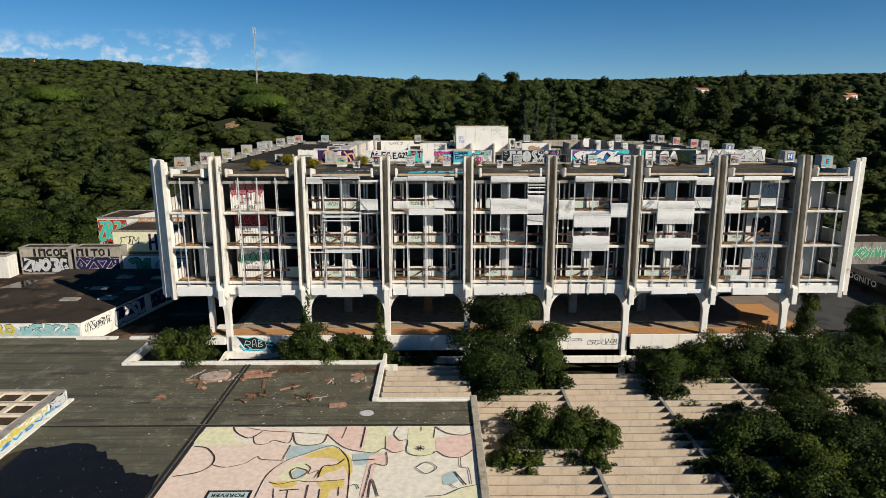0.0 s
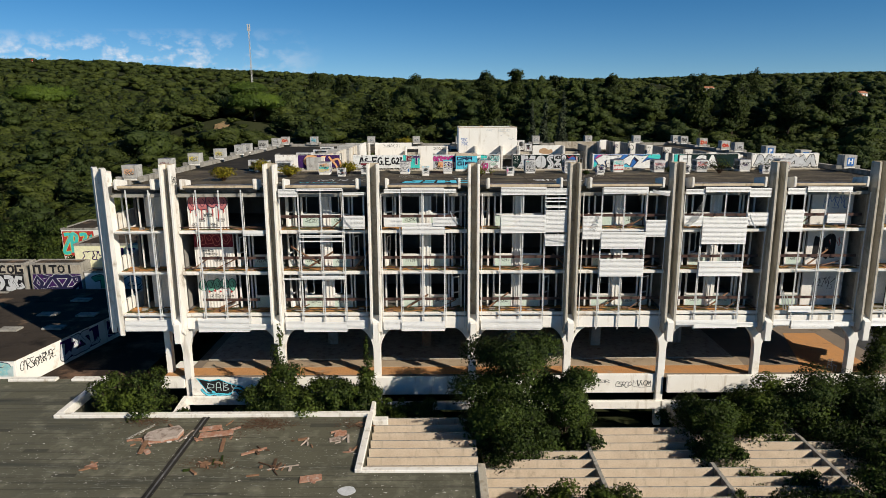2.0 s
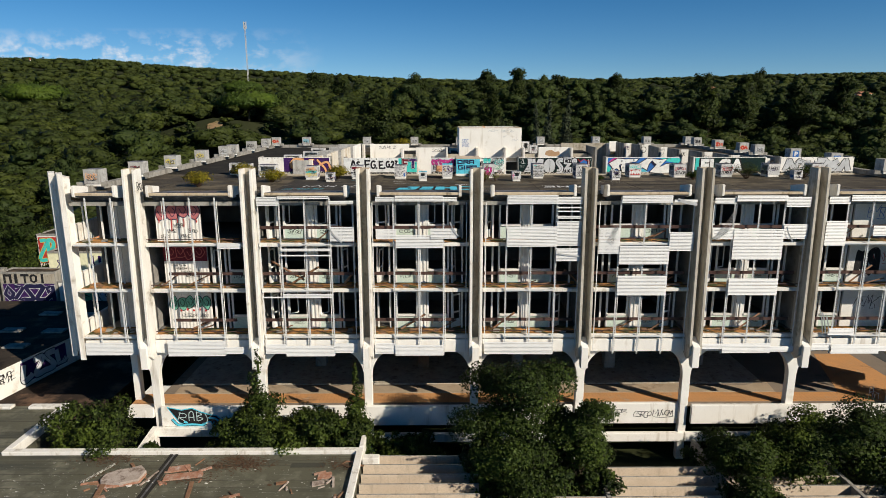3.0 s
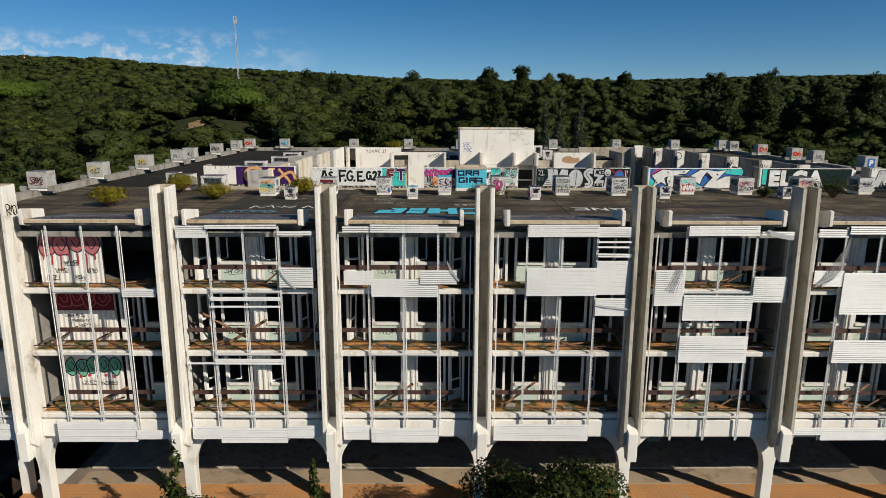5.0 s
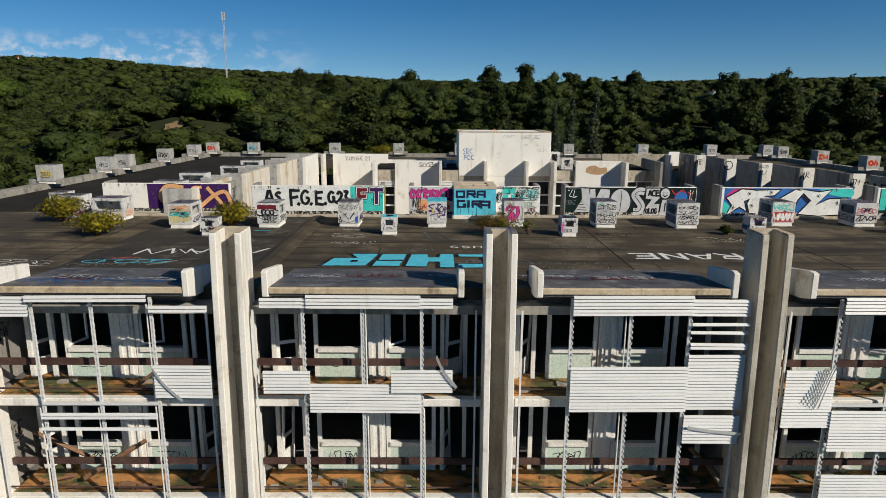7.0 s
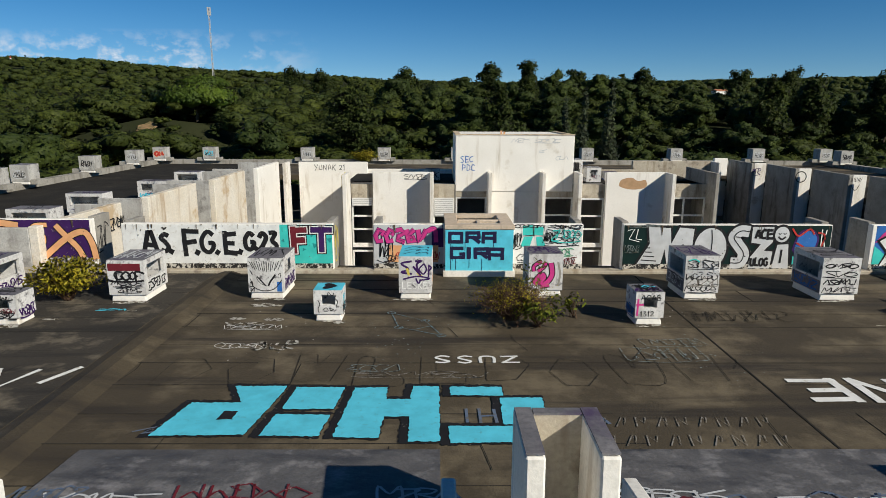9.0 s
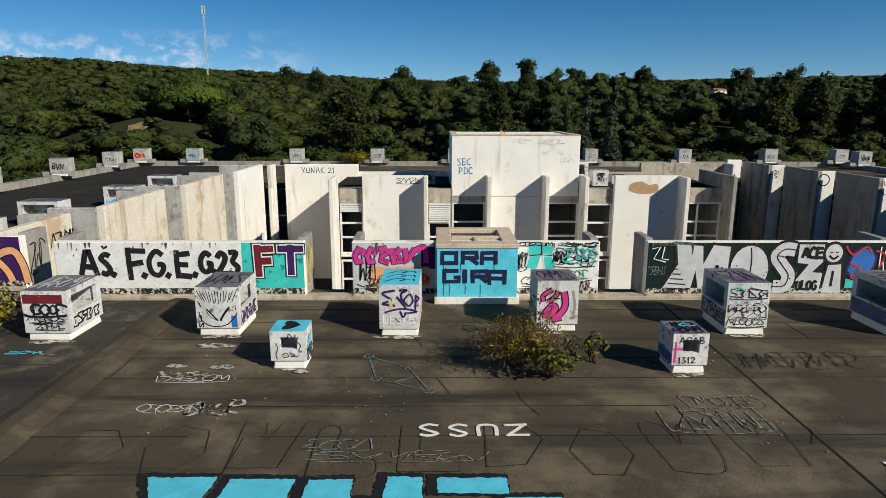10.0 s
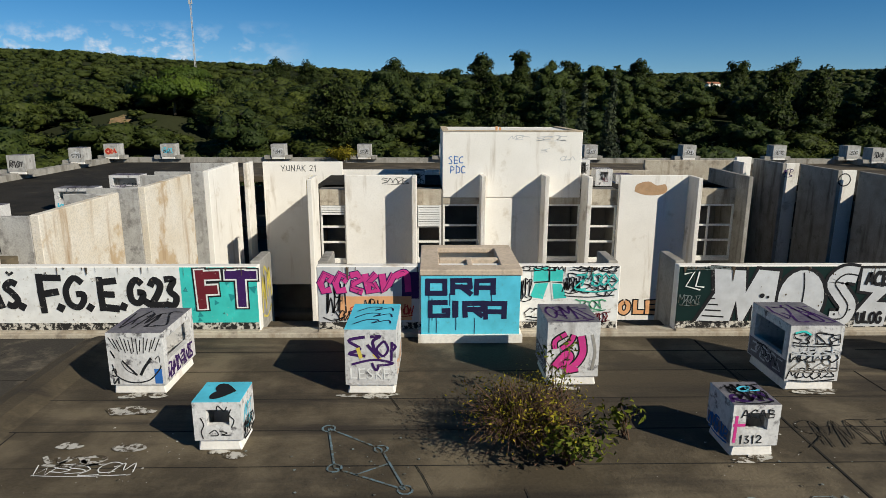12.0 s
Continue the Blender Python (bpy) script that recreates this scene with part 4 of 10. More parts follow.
for i, (x0, x1, words) in enumerate(((-55.8, -49.2, "inCOg"), (-48.6, -42.4, "niTO!"))):
    an = annex(x0, x1, 82, 84.2, -0.1, 3.6, CONCRETE_GREY, "annex", "low concrete annex with large black lettering over a sprayed wall")
    throw_up(rng, an, south((x0 + x1) / 2, 82, 1.3), x1 - x0 - 0.5, 2.1, 5, P_SILVER if i == 0 else P_NAVY, P_BLACK if i == 0 else P_SILVER, P_BLACK if i == 0 else P_PURPLE)
    bm = bmesh.new()
    block(bm, x0 + 0.1, x1 - 0.1, 81.97, 82.0, 2.45, 3.5)
    part("lettered_band", bm, WEATHERED, an, "grey weathered band over the sprayed wall")
    brush(words, an, south(x0 + (1.7 if i == 0 else 0.5), 81.966, 2.55), 0.86, 0.27, P_BLACK, 0.86, 0.26, "heavy black capital letter", square=True, rough=0.0)
far = annex(-42.2, -27.0, 82.0, 83.8, -0.1, 2.6, CONCRETE_CLEAN, "annex", "white annex wall with sprayed lettering")
throw_up(rng, far, south(-39.8, 82, 1.2), 3.0, 1.8, 2, P_GREEN, P_BLACK)
throw_up(rng, far, south(-35.5, 82, 1.1), 4.4, 1.8, 2, P_SILVER, P_BLACK)
up = annex(-44.2, -27.0, 84.0, 91, 2.4, 5.5, P_LEMON, "annex", "upper annex storey with cream and purple painted front")
brush("HEH", up, south(-39.3, 84, 2.9), 2.1, 0.34, P_PURPLE, 0.5, 0.2, "purple capital letter")
tag(rng, up, south(-42, 84, 4.2), 2.4, 1.2, P_PURPLE, 4, 0.1)
rear = annex(-50.5, -27.0, 92.2, 99, -2, 5.9, CONCRETE, "annex", "rear annex with bright sprayed gable")
throw_up(rng, rear, south(-48.3, 92.2, 3.9), 4.2, 3.4, 4, P_TURQ, P_YELLOW, P_RED)
throw_up(rng, rear, south(-40, 92.2, 5.4), 9, 0.8, 8, P_ORANGE, P_RED)
bm = bmesh.new()
prism(bm, ((-46.5, 5.9), (-41.5, 6.9), (-27, 6.9), (-27, 5.9)), "y", 92.2, 92.7)
part("gable", bm, CONCRETE, rear)
annex(-75, -56.2, 80, 82, -0.1, 3.0, CONCRETE, "annex", "low white annex with faded paint")

# ---- paved court on the far side, with a sprayed parapet walk ----
# paving is this dark because the court's shade is put into its colour
COURT = surface("shaded_court_paving", (0.085, 0.085, 0.085), (0.060, 0.060, 0.060), 0.4, 0.95, 0.2, stain=((0.035, 0.035, 0.035), 0.25, 0.52, 0.68))
bm = bmesh.new()
block(bm, 36.4, 90, 56.4, 100, -2.6, 0.4)
setting("side_court", bm, COURT, "flat paved court beside the main building, its shade in the colour", "roof")
bm = bmesh.new()
block(bm, 36.4, 70, 56.0, 56.4, -2.6, 0.75)
tagged(new("court_parapet", mesh_of("court_parapet", bm, CONCRETE, 0.02)), "low white parapet along the paved court", "parapet")
ramp_walk = thing("raised_walkway", "raised concrete walkway with white lettered parapet beside the building", "walkway")
# concrete walkway given a dark bitumen colour for the deep shade over it
bm = bmesh.new()
prism(bm, ((64, 1.4), (64, 2.3), (84, 2.6), (84, 1.4)), "x", 50.0, 50.25)
part("parapet", bm, BITUMEN_DARK, ramp_walk)
bm = bmesh.new()
block(bm, 50.25, 54, 64, 84, 1.2, 1.5)
part("deck", bm, BITUMEN_DARK, ramp_walk)
for yy in (65, 71, 77, 83):
    bm = bmesh.new()
    block(bm, 50.4, 50.8, yy, yy + 0.4, 0.4, 1.2)
    part("post", bm, BITUMEN_DARK, ramp_walk)
lettering("INCOGNITO", 1.0, P_WHITE, ramp_walk, west(50.0, 72, 1.95), 0.03, 1.2, "white capital lettering")
side_wall = annex(56, 75, 84.5, 90, 0.4, 3.4, CONCRETE_GREY, "annex", "grey annex wall with green and red sprayed lettering")
throw_up(rng, side_wall, south(60.5, 84.5, 2.0), 7, 1.8, 5, P_GREEN, P_WHITE)
throw_up(rng, side_wall, south(66.5, 84.5, 2.0), 4, 1.8, 3, P_RED, P_BLACK)

# ---- litter and rubble on the low roof ----
rng = random.Random(17)
BRICK = surface("broken_brick", (0.34, 0.15, 0.09), (0.45, 0.30, 0.22), 3.0, 0.95, 0.5, stain=((0.5, 0.46, 0.42), 2.0, 0.55, 0.7))


def rubble_pile(x, y, n, r, materials, label, slab=None):
    th = thing("rubble_pile", label, "rubble", "roof rubble", at=pose(x, y, LOW))
    if slab:
        bm = bmesh.new()
        for level in range(2 if slab[2] > 0.2 else 1):
            if level:
                bm = bmesh.new()
            edge = [(slab[0] * (0.85 - 0.25 * level + rng.uniform(-0.22, 0.2)) * math.cos(k * math.tau / 13), slab[1] * (1.05 - 0.3 * level + rng.uniform(-0.25, 0.2)) * math.sin(k * math.tau / 13)) for k in range(13)]
            prism(bm, edge, "z", 0.0, slab[2] * 0.45)
            bm.transform(pose(0.15 * level, 0.1 * level, 0.02 + slab[2] * 0.5 * level, 4 * level + 2, -3, 10 * level))
            part("broken_slab", bm, (materials[0], WEATHERED)[level], th, bevel=0.015)
    for k in range(n):
        bm = bmesh.new()
        a, q = rng.uniform(0, 6.28), r * rng.uniform(0.1, 1.0)
        l, w, h = rng.uniform(0.15, 0.9), rng.uniform(0.05, 0.18), rng.uniform(0.03, 0.12)
        block(bm, -l / 2, l / 2, -w / 2, w / 2, 0.0, h)
        bm.transform(pose(q * math.cos(a), q * math.sin(a), 0.0, rng.uniform(-6, 6), rng.uniform(-8, 8), rng.uniform(0, 180)))
        part("fragment", bm, rng.choice(materials), th)
    return th


SMASHED = surface("broken_screed", (0.50, 0.42, 0.36), (0.36, 0.29, 0.24), 1.5, 0.95, 0.6, stain=((0.20, 0.15, 0.12), 2.2, 0.5, 0.62))


def plank(parent, a, b, w, t, material, lift=0.0, name="plank"):
    """A board lying from a to b, in the pile's own plan."""
    bm = bmesh.new()
    l = math.hypot(b[0] - a[0], b[1] - a[1])
    e = [(-l / 2, -w / 2), (l / 2 - 0.03, -w * 0.42), (l / 2, w * 0.2), (l / 2 - 0.06, w / 2), (-l / 2 + 0.04, w * 0.46)]
    prism(bm, e, "z", 0, t)
    bm.transform(pose((a[0] + b[0]) / 2, (a[1] + b[1]) / 2, lift, 2, -3 if lift > 0.1 else 0, math.degrees(math.atan2(b[1] - a[1], b[0] - a[0]))))
    part(name, bm, material, parent)


heap = rubble_pile(-17.7, 46.0, 16, 1.9, (BRICK, WOOD, PLASTER, WOOD), "heap of broken slab, brick and boards on the felt")
for lift, material, k in ((0.02, BRICK, 1.0), (0.16, SMASHED, 0.96)):
    bm = bmesh.new()
    prism(bm, [(-1.15 * k, -0.15 - 0.35 * (lift < 0.1)), (-0.9, -0.55 - 0.3 * (lift < 0.1)), (0.2, -0.62), (1.2 * k, -0.4), (1.28, 0.35), (0.75, 0.95 * k), (0.3, 0.72), (-0.5, 0.6), (-1.0, 0.3)], "z", 0, 0.15)
    bm.transform(pose(0.1, 0.1, lift, 5, -4, 0))
    part("broken_slab", bm, material, heap, "pale broken screed slab" if lift > 0.1 else "", bevel=0.02)
plank(heap, (-2.05, -0.2), (-1.1, 1.75), 0.17, 0.05, P_CHIPPED, 0.03), plank(heap, (-0.75, 0.1), (-0.4, -2.0), 0.3, 0.06, WOOD, 0.08), plank(heap, (1.35, -0.5), (1.8, 1.0), 0.12, 0.05, SMASHED, 0.02)
plank(heap, (-0.3, -1.4), (0.1, -1.9), 0.35, 0.06, BRICK, 0.02)
boards = rubble_pile(-14.2, 46.6, 10, 1.4, (BRICK, BRICK, WOOD), "scattered brick fragments and planks on the felt")
plank(boards, (-1.2, 0.45), (0.0, 0.75), 0.55, 0.08, BRICK, 0.02, "broken_board"), plank(boards, (-1.1, -0.35), (1.0, 0.0), 0.6, 0.07, BRICK, 0.03, "broken_board"), plank(boards, (0.65, -0.7), (0.95, -2.3), 0.24, 0.06, WOOD, 0.02)
shards = rubble_pile(-6.2, 46.0, 5, 0.8, (BRICK, SMASHED, WOOD), "small scatter of brick fragments on the felt")
plank(shards, (-0.4, 0.4), (0.4, 0.5), 0.6, 0.07, BRICK, 0.01, "broken_board"), plank(shards, (-0.6, -0.4), (0.1, -0.2), 0.45, 0.06, SMASHED, 0.01, "broken_board")
flat = rubble_pile(-7.1, 41.4, 4, 0.6, (BRICK, BRICK), "flattened broken brick heap on the felt")
plank(flat, (-0.65, -0.15), (0.6, 0.1), 0.6, 0.07, BRICK, 0.01, "broken_board")
rubble_pile(-13.7, 42.9, 10, 1.3, (WOOD, BRICK, LEAF_SHRUB), "weeds and splintered wood on the felt", (0.35, 0.25, 0.14))
laths = rubble_pile(-9.6, 42.6, 8, 1.5, (WOOD, SMASHED, TWIG), "splintered laths scattered on the felt")
plank(laths, (-0.3, -0.3), (1.5, 0.2), 0.09, 0.04, SMASHED, 0.02), plank(laths, (-0.2, 0.1), (0.5, -0.9), 0.07, 0.04, TWIG, 0.03), plank(laths, (-1.0, 0.5), (0.2, -0.1), 0.07, 0.04, TWIG, 0.04)
lath = rubble_pile(-10.9, 44.3, 5, 0.7, (WOOD, BRICK, TWIG), "small heap of splintered wood on the felt")
plank(lath, (-1.0, -0.4), (0.4, 0.4), 0.2, 0.06, BRICK, 0.02)
rubble_pile(-8.3, 45.6, 5, 0.9, (SMASHED, TWIG, WOOD), "thin laths and grey scraps on the felt")
rubble_pile(-20.35, 42.75, 5, 0.45, (BRICK, WOOD), "small brick heap on the felt", (0.4, 0.25, 0.14))
rubble_pile(-5.0, 47.6, 7, 0.6, (TWIG, BRICK, WOOD), "scraps drifted against the kerb")
rubble_pile(-5.1, 44.4, 4, 0.4, (BRICK, WOOD), "scraps drifted against the kerb")
for k, (x, y) in enumerate(((-19.9, 48.35), (-11.7, 48.1), (-12.6, 47.4), (-10.6, 47.5))):
    th = thing("dead_brush", "brown dead brushwood drifted beside the kerb", "brushwood", "dead brush", at=pose(x, y, LOW))
    bm = bmesh.new()
    for _ in range(46):
        a, q, l = rng.uniform(0, 6.28), rng.uniform(0, 0.9) * (1.3 if k else 1.6), rng.uniform(0.2, 0.7)
        px, py, way = q * math.cos(a), 0.35 * q * math.sin(a), rng.uniform(0, 6.28)
        tube(bm, (px, py, 0.01), (px + l * math.cos(way), py + 0.6 * l * math.sin(way), rng.uniform(0.03, 0.28)), 0.014, 0.006, 3)
    tagged(part("twig_tangle", bm, TWIG, th), kind="stuff")
disc = bmesh.new()
prism(disc, [(-4.9 + 0.5 * math.cos(k * math.tau / 18) * (1 + 0.08 * math.sin(k * 5)), 40.2 + 0.42 * math.sin(k * math.tau / 18)) for k in range(18)], "z", LOW, LOW + 0.03)
tagged(new("paint_patch", mesh_of("paint_patch", disc, P_SILVER)), "pale round paint spill on the felt", "paint spill")
# pale chalky scuffs where the felt is walked on
b = bmesh.new()
for _ in range(420):
    x, y = rng.choice((rng.gauss(-19.5, 2.6), rng.gauss(-12.5, 4.0), rng.uniform(-30, -5))), rng.triangular(38.8, 48.4, 42.0)
    if -26 < x < -5.2:
        l = rng.choice((0.08, 0.15, 0.3, 0.6, 1.1))
        ribbon(b, [(x, y), (x + l * 0.5, y + rng.uniform(-0.02, 0.02)), (x + l, y + rng.uniform(-0.03, 0.03))], rng.uniform(0.012, 0.04))
tagged(flat_part("scuff", b, P_SCUFF, low_roof, Matrix.Translation((0, 0, LOW + 0.0125)), "pale chalky scuffs on the felt"), kind="stuff")
# crumbs and dry leaves
V, F = [], []
for k in range(2300):
    x, y = rng.uniform(-30, 2.2), rng.triangular(25, 48.7, 45)
    if x > -4.7 and y > 41.9 or x < -26.6 and y < 42.5 or -15.5 < x and y < 38.5 or y < 36 and x > -26 and k % 3:
        continue
    s, a = rng.choice((0.012, 0.016, 0.02, 0.026, 0.036)), rng.uniform(0, 6.28)
    z = LOW + 0.03 + rng.uniform(0, 0.02)
    i = len(V)
    long = 3.5 if k % 4 == 0 else 1.0
    for j in range(3):
        V.append((x + s * long * math.cos(a + 2.1 * j), y + s * math.sin(a + 2.1 * j), z + rng.uniform(-0.01, 0.02)))
    F.append((i, i + 1, i + 2))
me = bpy.data.meshes.new("litter")
me.from_pydata(V, [], F)
me.materials.append(PLASTER)
tagged(new("litter", me), "pale crumbs and dry scraps strewn on the felt", "litter", kind="stuff")
V = [(rng.gauss(0, 1), rng.gauss(0, 1)) for _ in range(2600)]
me = bpy.data.meshes.new("litter")
P, F = [], []
for k, (u, v) in enumerate(V):
    cx, cy = ((-19.4, 48.3), (-17.9, 46.6), (-11.6, 48.1), (-11.0, 47.6), (-13.9, 46.4), (-5.2, 47.6), (-13.6, 43.0))[k % 7]
    x, y = cx + u * 0.8, min(48.7, cy + v * 0.35)
    if x > -4.8:
        continue
    s, a = rng.uniform(0.02, 0.075), rng.uniform(0, 6.28)
    i = len(P)
    for j in range(3):
        P.append((x + s * math.cos(a + 2.1 * j), y + s * math.sin(a + 2.1 * j), LOW + 0.02 + rng.uniform(0, 0.04)))
    F.append((i, i + 1, i + 2))
me.from_pydata(P, [], F)
me.materials.append(TWIG)
tagged(new("litter", me), "brown dead leaves drifted against the kerb", "litter", kind="stuff")

# dark wet patches
WET = surface("standing_rain_water", (0.010, 0.011, 0.013), (0.014, 0.014, 0.015), 0.8, 0.12, 0.0)
WET.node_tree.nodes["Principled BSDF"].inputs["Specular IOR Level"].default_value = 0.1
b = bmesh.new()
shore = smooth_line([(-26.6, 22), (-26.6, 33.6), (-25.7, 35.6), (-24.2, 35.9), (-22.9, 36.35), (-21.7, 36.1), (-21.2, 35.4), (-20.6, 35.3), (-20.1, 34.6), (-19.3, 34.2), (-18.7, 33.6), (-18.2, 33.0), (-17.2, 32.8), (-16.6, 32.5), (-16.1, 32.0), (-16.1, 22), (-26.6, 22)], 4)[:-1]
b.faces.new([b.verts.new((x, y + 0.07 * math.sin(x * 7.0) + 0.05 * math.sin(x * 17.0), LOW + 0.018)) for x, y in shore])
me = mesh_of("puddle", b, WET)
tagged(new("puddle", me), "black standing rain water on the roofing felt", "puddle")
WATER = surface("rain_water", (0.015, 0.015, 0.013), (0.03, 0.028, 0.02), 0.4, 0.13, 0.05)
b = bmesh.new()
b.faces.new([b.verts.new((*p, 0.012)) for p in smooth_line([(-54.5, 75), (-53.6, 78.6), (-52, 79.0), (-50.5, 80.6), (-46, 80.0), (-44.5, 77.6), (-47, 76.4), (-49, 74.4), (-52, 75.4), (-54.5, 75)], 4)[:-1]])
tagged(new("puddle", mesh_of("puddle", b, WATER)), "shallow rain puddle mirroring the annex on the dark roof", "puddle")

# ---- main building ----
LIP = surface("ochre_edge_concrete", (0.62, 0.52, 0.38), (0.50, 0.38, 0.24), 1.2, 0.92, 0.5, stain=((0.20, 0.15, 0.10), 2.2, 0.56, 0.72), streak=((0.26, 0.18, 0.10), 3.0, 0.56, 0.75))
DECK, PITCH, PIER4 = 16.0, 7.2, 2.70
FLOORS = (6.76, 9.93, 12.98)
PIERS = [PIER4 + PITCH * (k - 4) for k in range(1, 9)]
LEFT_END, RIGHT_END = -23.5, 36.2
FACE, GLAZE = 53.6, 55.0
building = thing("office_building", "abandoned white concrete office block with fins, torn louvres and graffiti", "building")
OUT = [(-23.4, 54.3), (-23.4, 60), (-23.4, 82), (-23.4, 95), (-23.4, 104.7), (36.1, 104.7), (36.1, 95), (36.1, 82), (36.1, 60), (36.1, 54.3)]
YARD = [(-10.6, 67.0), (-10.6, 94.6), (28.4, 94.6), (28.4, 67.0)]


def ring(bm, outer, hole, z0, z1):
    """A slab of the outer outline with a rectangular hole."""
    o = [[bm.verts.new((*p, z)) for p in outer] for z in (z0, z1)]
    h = [[bm.verts.new((*p, z)) for p in hole] for z in (z0, z1)]
    n = len(outer)
    for k in (0, 1):
        a, b = o[k], h[k]
        # left side, back, right side, front
        bm.faces.new((a[0], a[1], a[2], b[0])), bm.faces.new((a[2], a[3], a[4], b[1], b[0]))
        bm.faces.new((a[4], a[5], b[2], b[1])), bm.faces.new((a[5], a[6], a[7], b[3], b[2]))
        bm.faces.new((a[7], a[8], a[9], b[3])), bm.faces.new((a[9], a[0], b[0], b[3]))
    for pts in (o, h):
        m = len(pts[0])
        for i in range(m):
            bm.faces.new((pts[0][i], pts[0][(i + 1) % m], pts[1][(i + 1) % m], pts[1][i]))


def shrink(points, d):
    cx, cy = 6.35, 78
    return [(x + (d if x < cx else -d), y + (d if y < cy else -d)) for x, y in points]


bm = bmesh.new()
ring(bm, OUT, YARD, DECK - 0.35, DECK)
part("roof_deck", bm, BITUMEN, building, "brown-grey bitumen roof with sprayed lettering")
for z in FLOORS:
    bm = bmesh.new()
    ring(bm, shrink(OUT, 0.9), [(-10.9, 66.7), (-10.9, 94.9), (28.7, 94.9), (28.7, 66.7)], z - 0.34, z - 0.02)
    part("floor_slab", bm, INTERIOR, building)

# side and back walls with window bands, courtyard floor
for k, (a, b) in enumerate(zip(OUT, OUT[1:])):
    a, b = Vector(a), Vector(b)
    d = (b - a).normalized()
    nrm = Vector((-d.y, d.x)) * -0.25
    for z0, z1 in ((5.5, 7.6), (9.6, 10.9), (12.85, 14.1), (15.35, DECK - 0.36)):
        bm = bmesh.new()
        vs = [bm.verts.new((*p, z)) for z in (z0, z1) for p in (a, b, b + nrm, a + nrm)]
        for f in ((0, 1, 2, 3), (7, 6, 5, 4), (0, 4, 5, 1), (1, 5, 6, 2), (2, 6, 7, 3), (3, 7, 4, 0)):
            bm.faces.new([vs[i] for i in f])
        part("side_spandrel", bm, CONCRETE, building)
bm = bmesh.new()
block(bm, -10.2, 28.2, 67.4, 94.4, 3.6, 4.0)
part("courtyard_floor", bm, BITUMEN_DARK, building)


def fin_pair(x):
    """Twin fins with a recessed web and a wedge at the foot."""
    p = thing_part("pier", building)
    x += {-11.7: 0.04, -4.5: 0.09, 9.9: -0.08}.get(round(x, 1), 0.0)
    for s in (-1, 1):
        bm = bmesh.new()
        prism(bm, ((54.15, 17.74), (53.26, 17.72), (53.18, 16.0), (52.86, 5.55), (53.3, 5.15), (54.15, 5.6)), "x", x + s * 0.412, x + s * 0.235)
        part("fin", bm, CONCRETE if x < 3 else FIN_SHADED, p, bevel=0.02)
        bm = bmesh.new()
        block(bm, x + s * 0.3235 - 0.082, x + s * 0.3235 + 0.082, 53.28, 54.13, 17.735, 17.752)
        part("weathered_top", bm, VENT_TOP if round(x, 1) == 2.7 else LIP, p, "dark speckled sprayed top" if round(x, 1) == 2.7 else "")
    # the web's brown weathered tone also carries the shade between the fins
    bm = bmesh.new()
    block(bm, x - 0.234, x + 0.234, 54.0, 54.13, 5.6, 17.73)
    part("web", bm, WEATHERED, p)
    bm = bmesh.new()
    block(bm, x - 0.233, x + 0.233, 54.004, 54.126, 17.73, 17.75)
    part("web_top", bm, VENT_TOP if round(x, 1) == 2.7 else LIP, p)
    bm = bmesh.new()
    prism(bm, ((52.66, 4.74), (53.1, 4.74), (53.4, 5.4), (53.6, 5.6), (53.6, 6.62), (52.66, 6.2)), "x", x - 0.228, x + 0.228)
    part("foot_wedge", bm, CONCRETE_CLEAN, p, bevel=0.02)
    return p


def thing_part(name, parent, label=""):
    ob = new(name)
    ob.parent = parent
    return tagged(ob, label)


def column_outline(x, top=5.56, foot=1.5, half=0.27, reach=1.75, rise=1.95):
    pts = [(x - half, foot)]
    for k in range(9):
        a = k / 8 * math.pi / 2
        pts.append((x - half - (reach - half) * (1 - math.cos(a)), top - rise + rise * math.sin(a)))
    pts.append((x - reach, top + 0.001))
    return pts + [(2 * x - p, z) for p, z in reversed(pts)]


for k, x in enumerate(PIERS):
    fin_pair(x)
    bm = bmesh.new()
    pts = column_outline(x)
    keep = []
    for p in pts:
        if not keep or (abs(p[0] - keep[-1][0]) + abs(p[1] - keep[-1][1])) > 1e-4:
            keep.append(p)
    prism(bm, keep, "y", 53.9, 54.4)
    part("arched_column", bm, CONCRETE_CLEAN, building, "slender white column flaring into arches", 0.02)

# angled corner fins
for x, s in ((LEFT_END, -1), (RIGHT_END, 1)):
    p = thing_part("corner_pier", building, "broad angled corner fin")
    for w, dx in ((0.26, 0.0), (0.3, 0.95)):
        bm = bmesh.new()
        prism(bm, [(x + s * a, b) for a, b in ((0.0 + dx - 0.55, 53.25 + dx * 0.75), (0.34 + dx - 0.55, 53.2 + dx * 0.75), (1.15 + dx - 0.55, 54.4 + dx * 0.8), (0.8 + dx - 0.55, 54.6 + dx * 0.8))], "z", 5.2, 17.45)
        part("fin", bm, CONCRETE, p, bevel=0.02)
    bm = bmesh.new()
    prism(bm, [(x + s * a, b) for a, b in ((-0.1, 53.5), (1.1, 54.6), (0.6, 55.2), (-0.3, 54.4))], "z", 5.6, 17.2)
    part("web", bm, CONCRETE, p)

BAYS = [(LEFT_END, PIERS[0])] + list(zip(PIERS, PIERS[1:])) + [(PIERS[-1], RIGHT_END)]


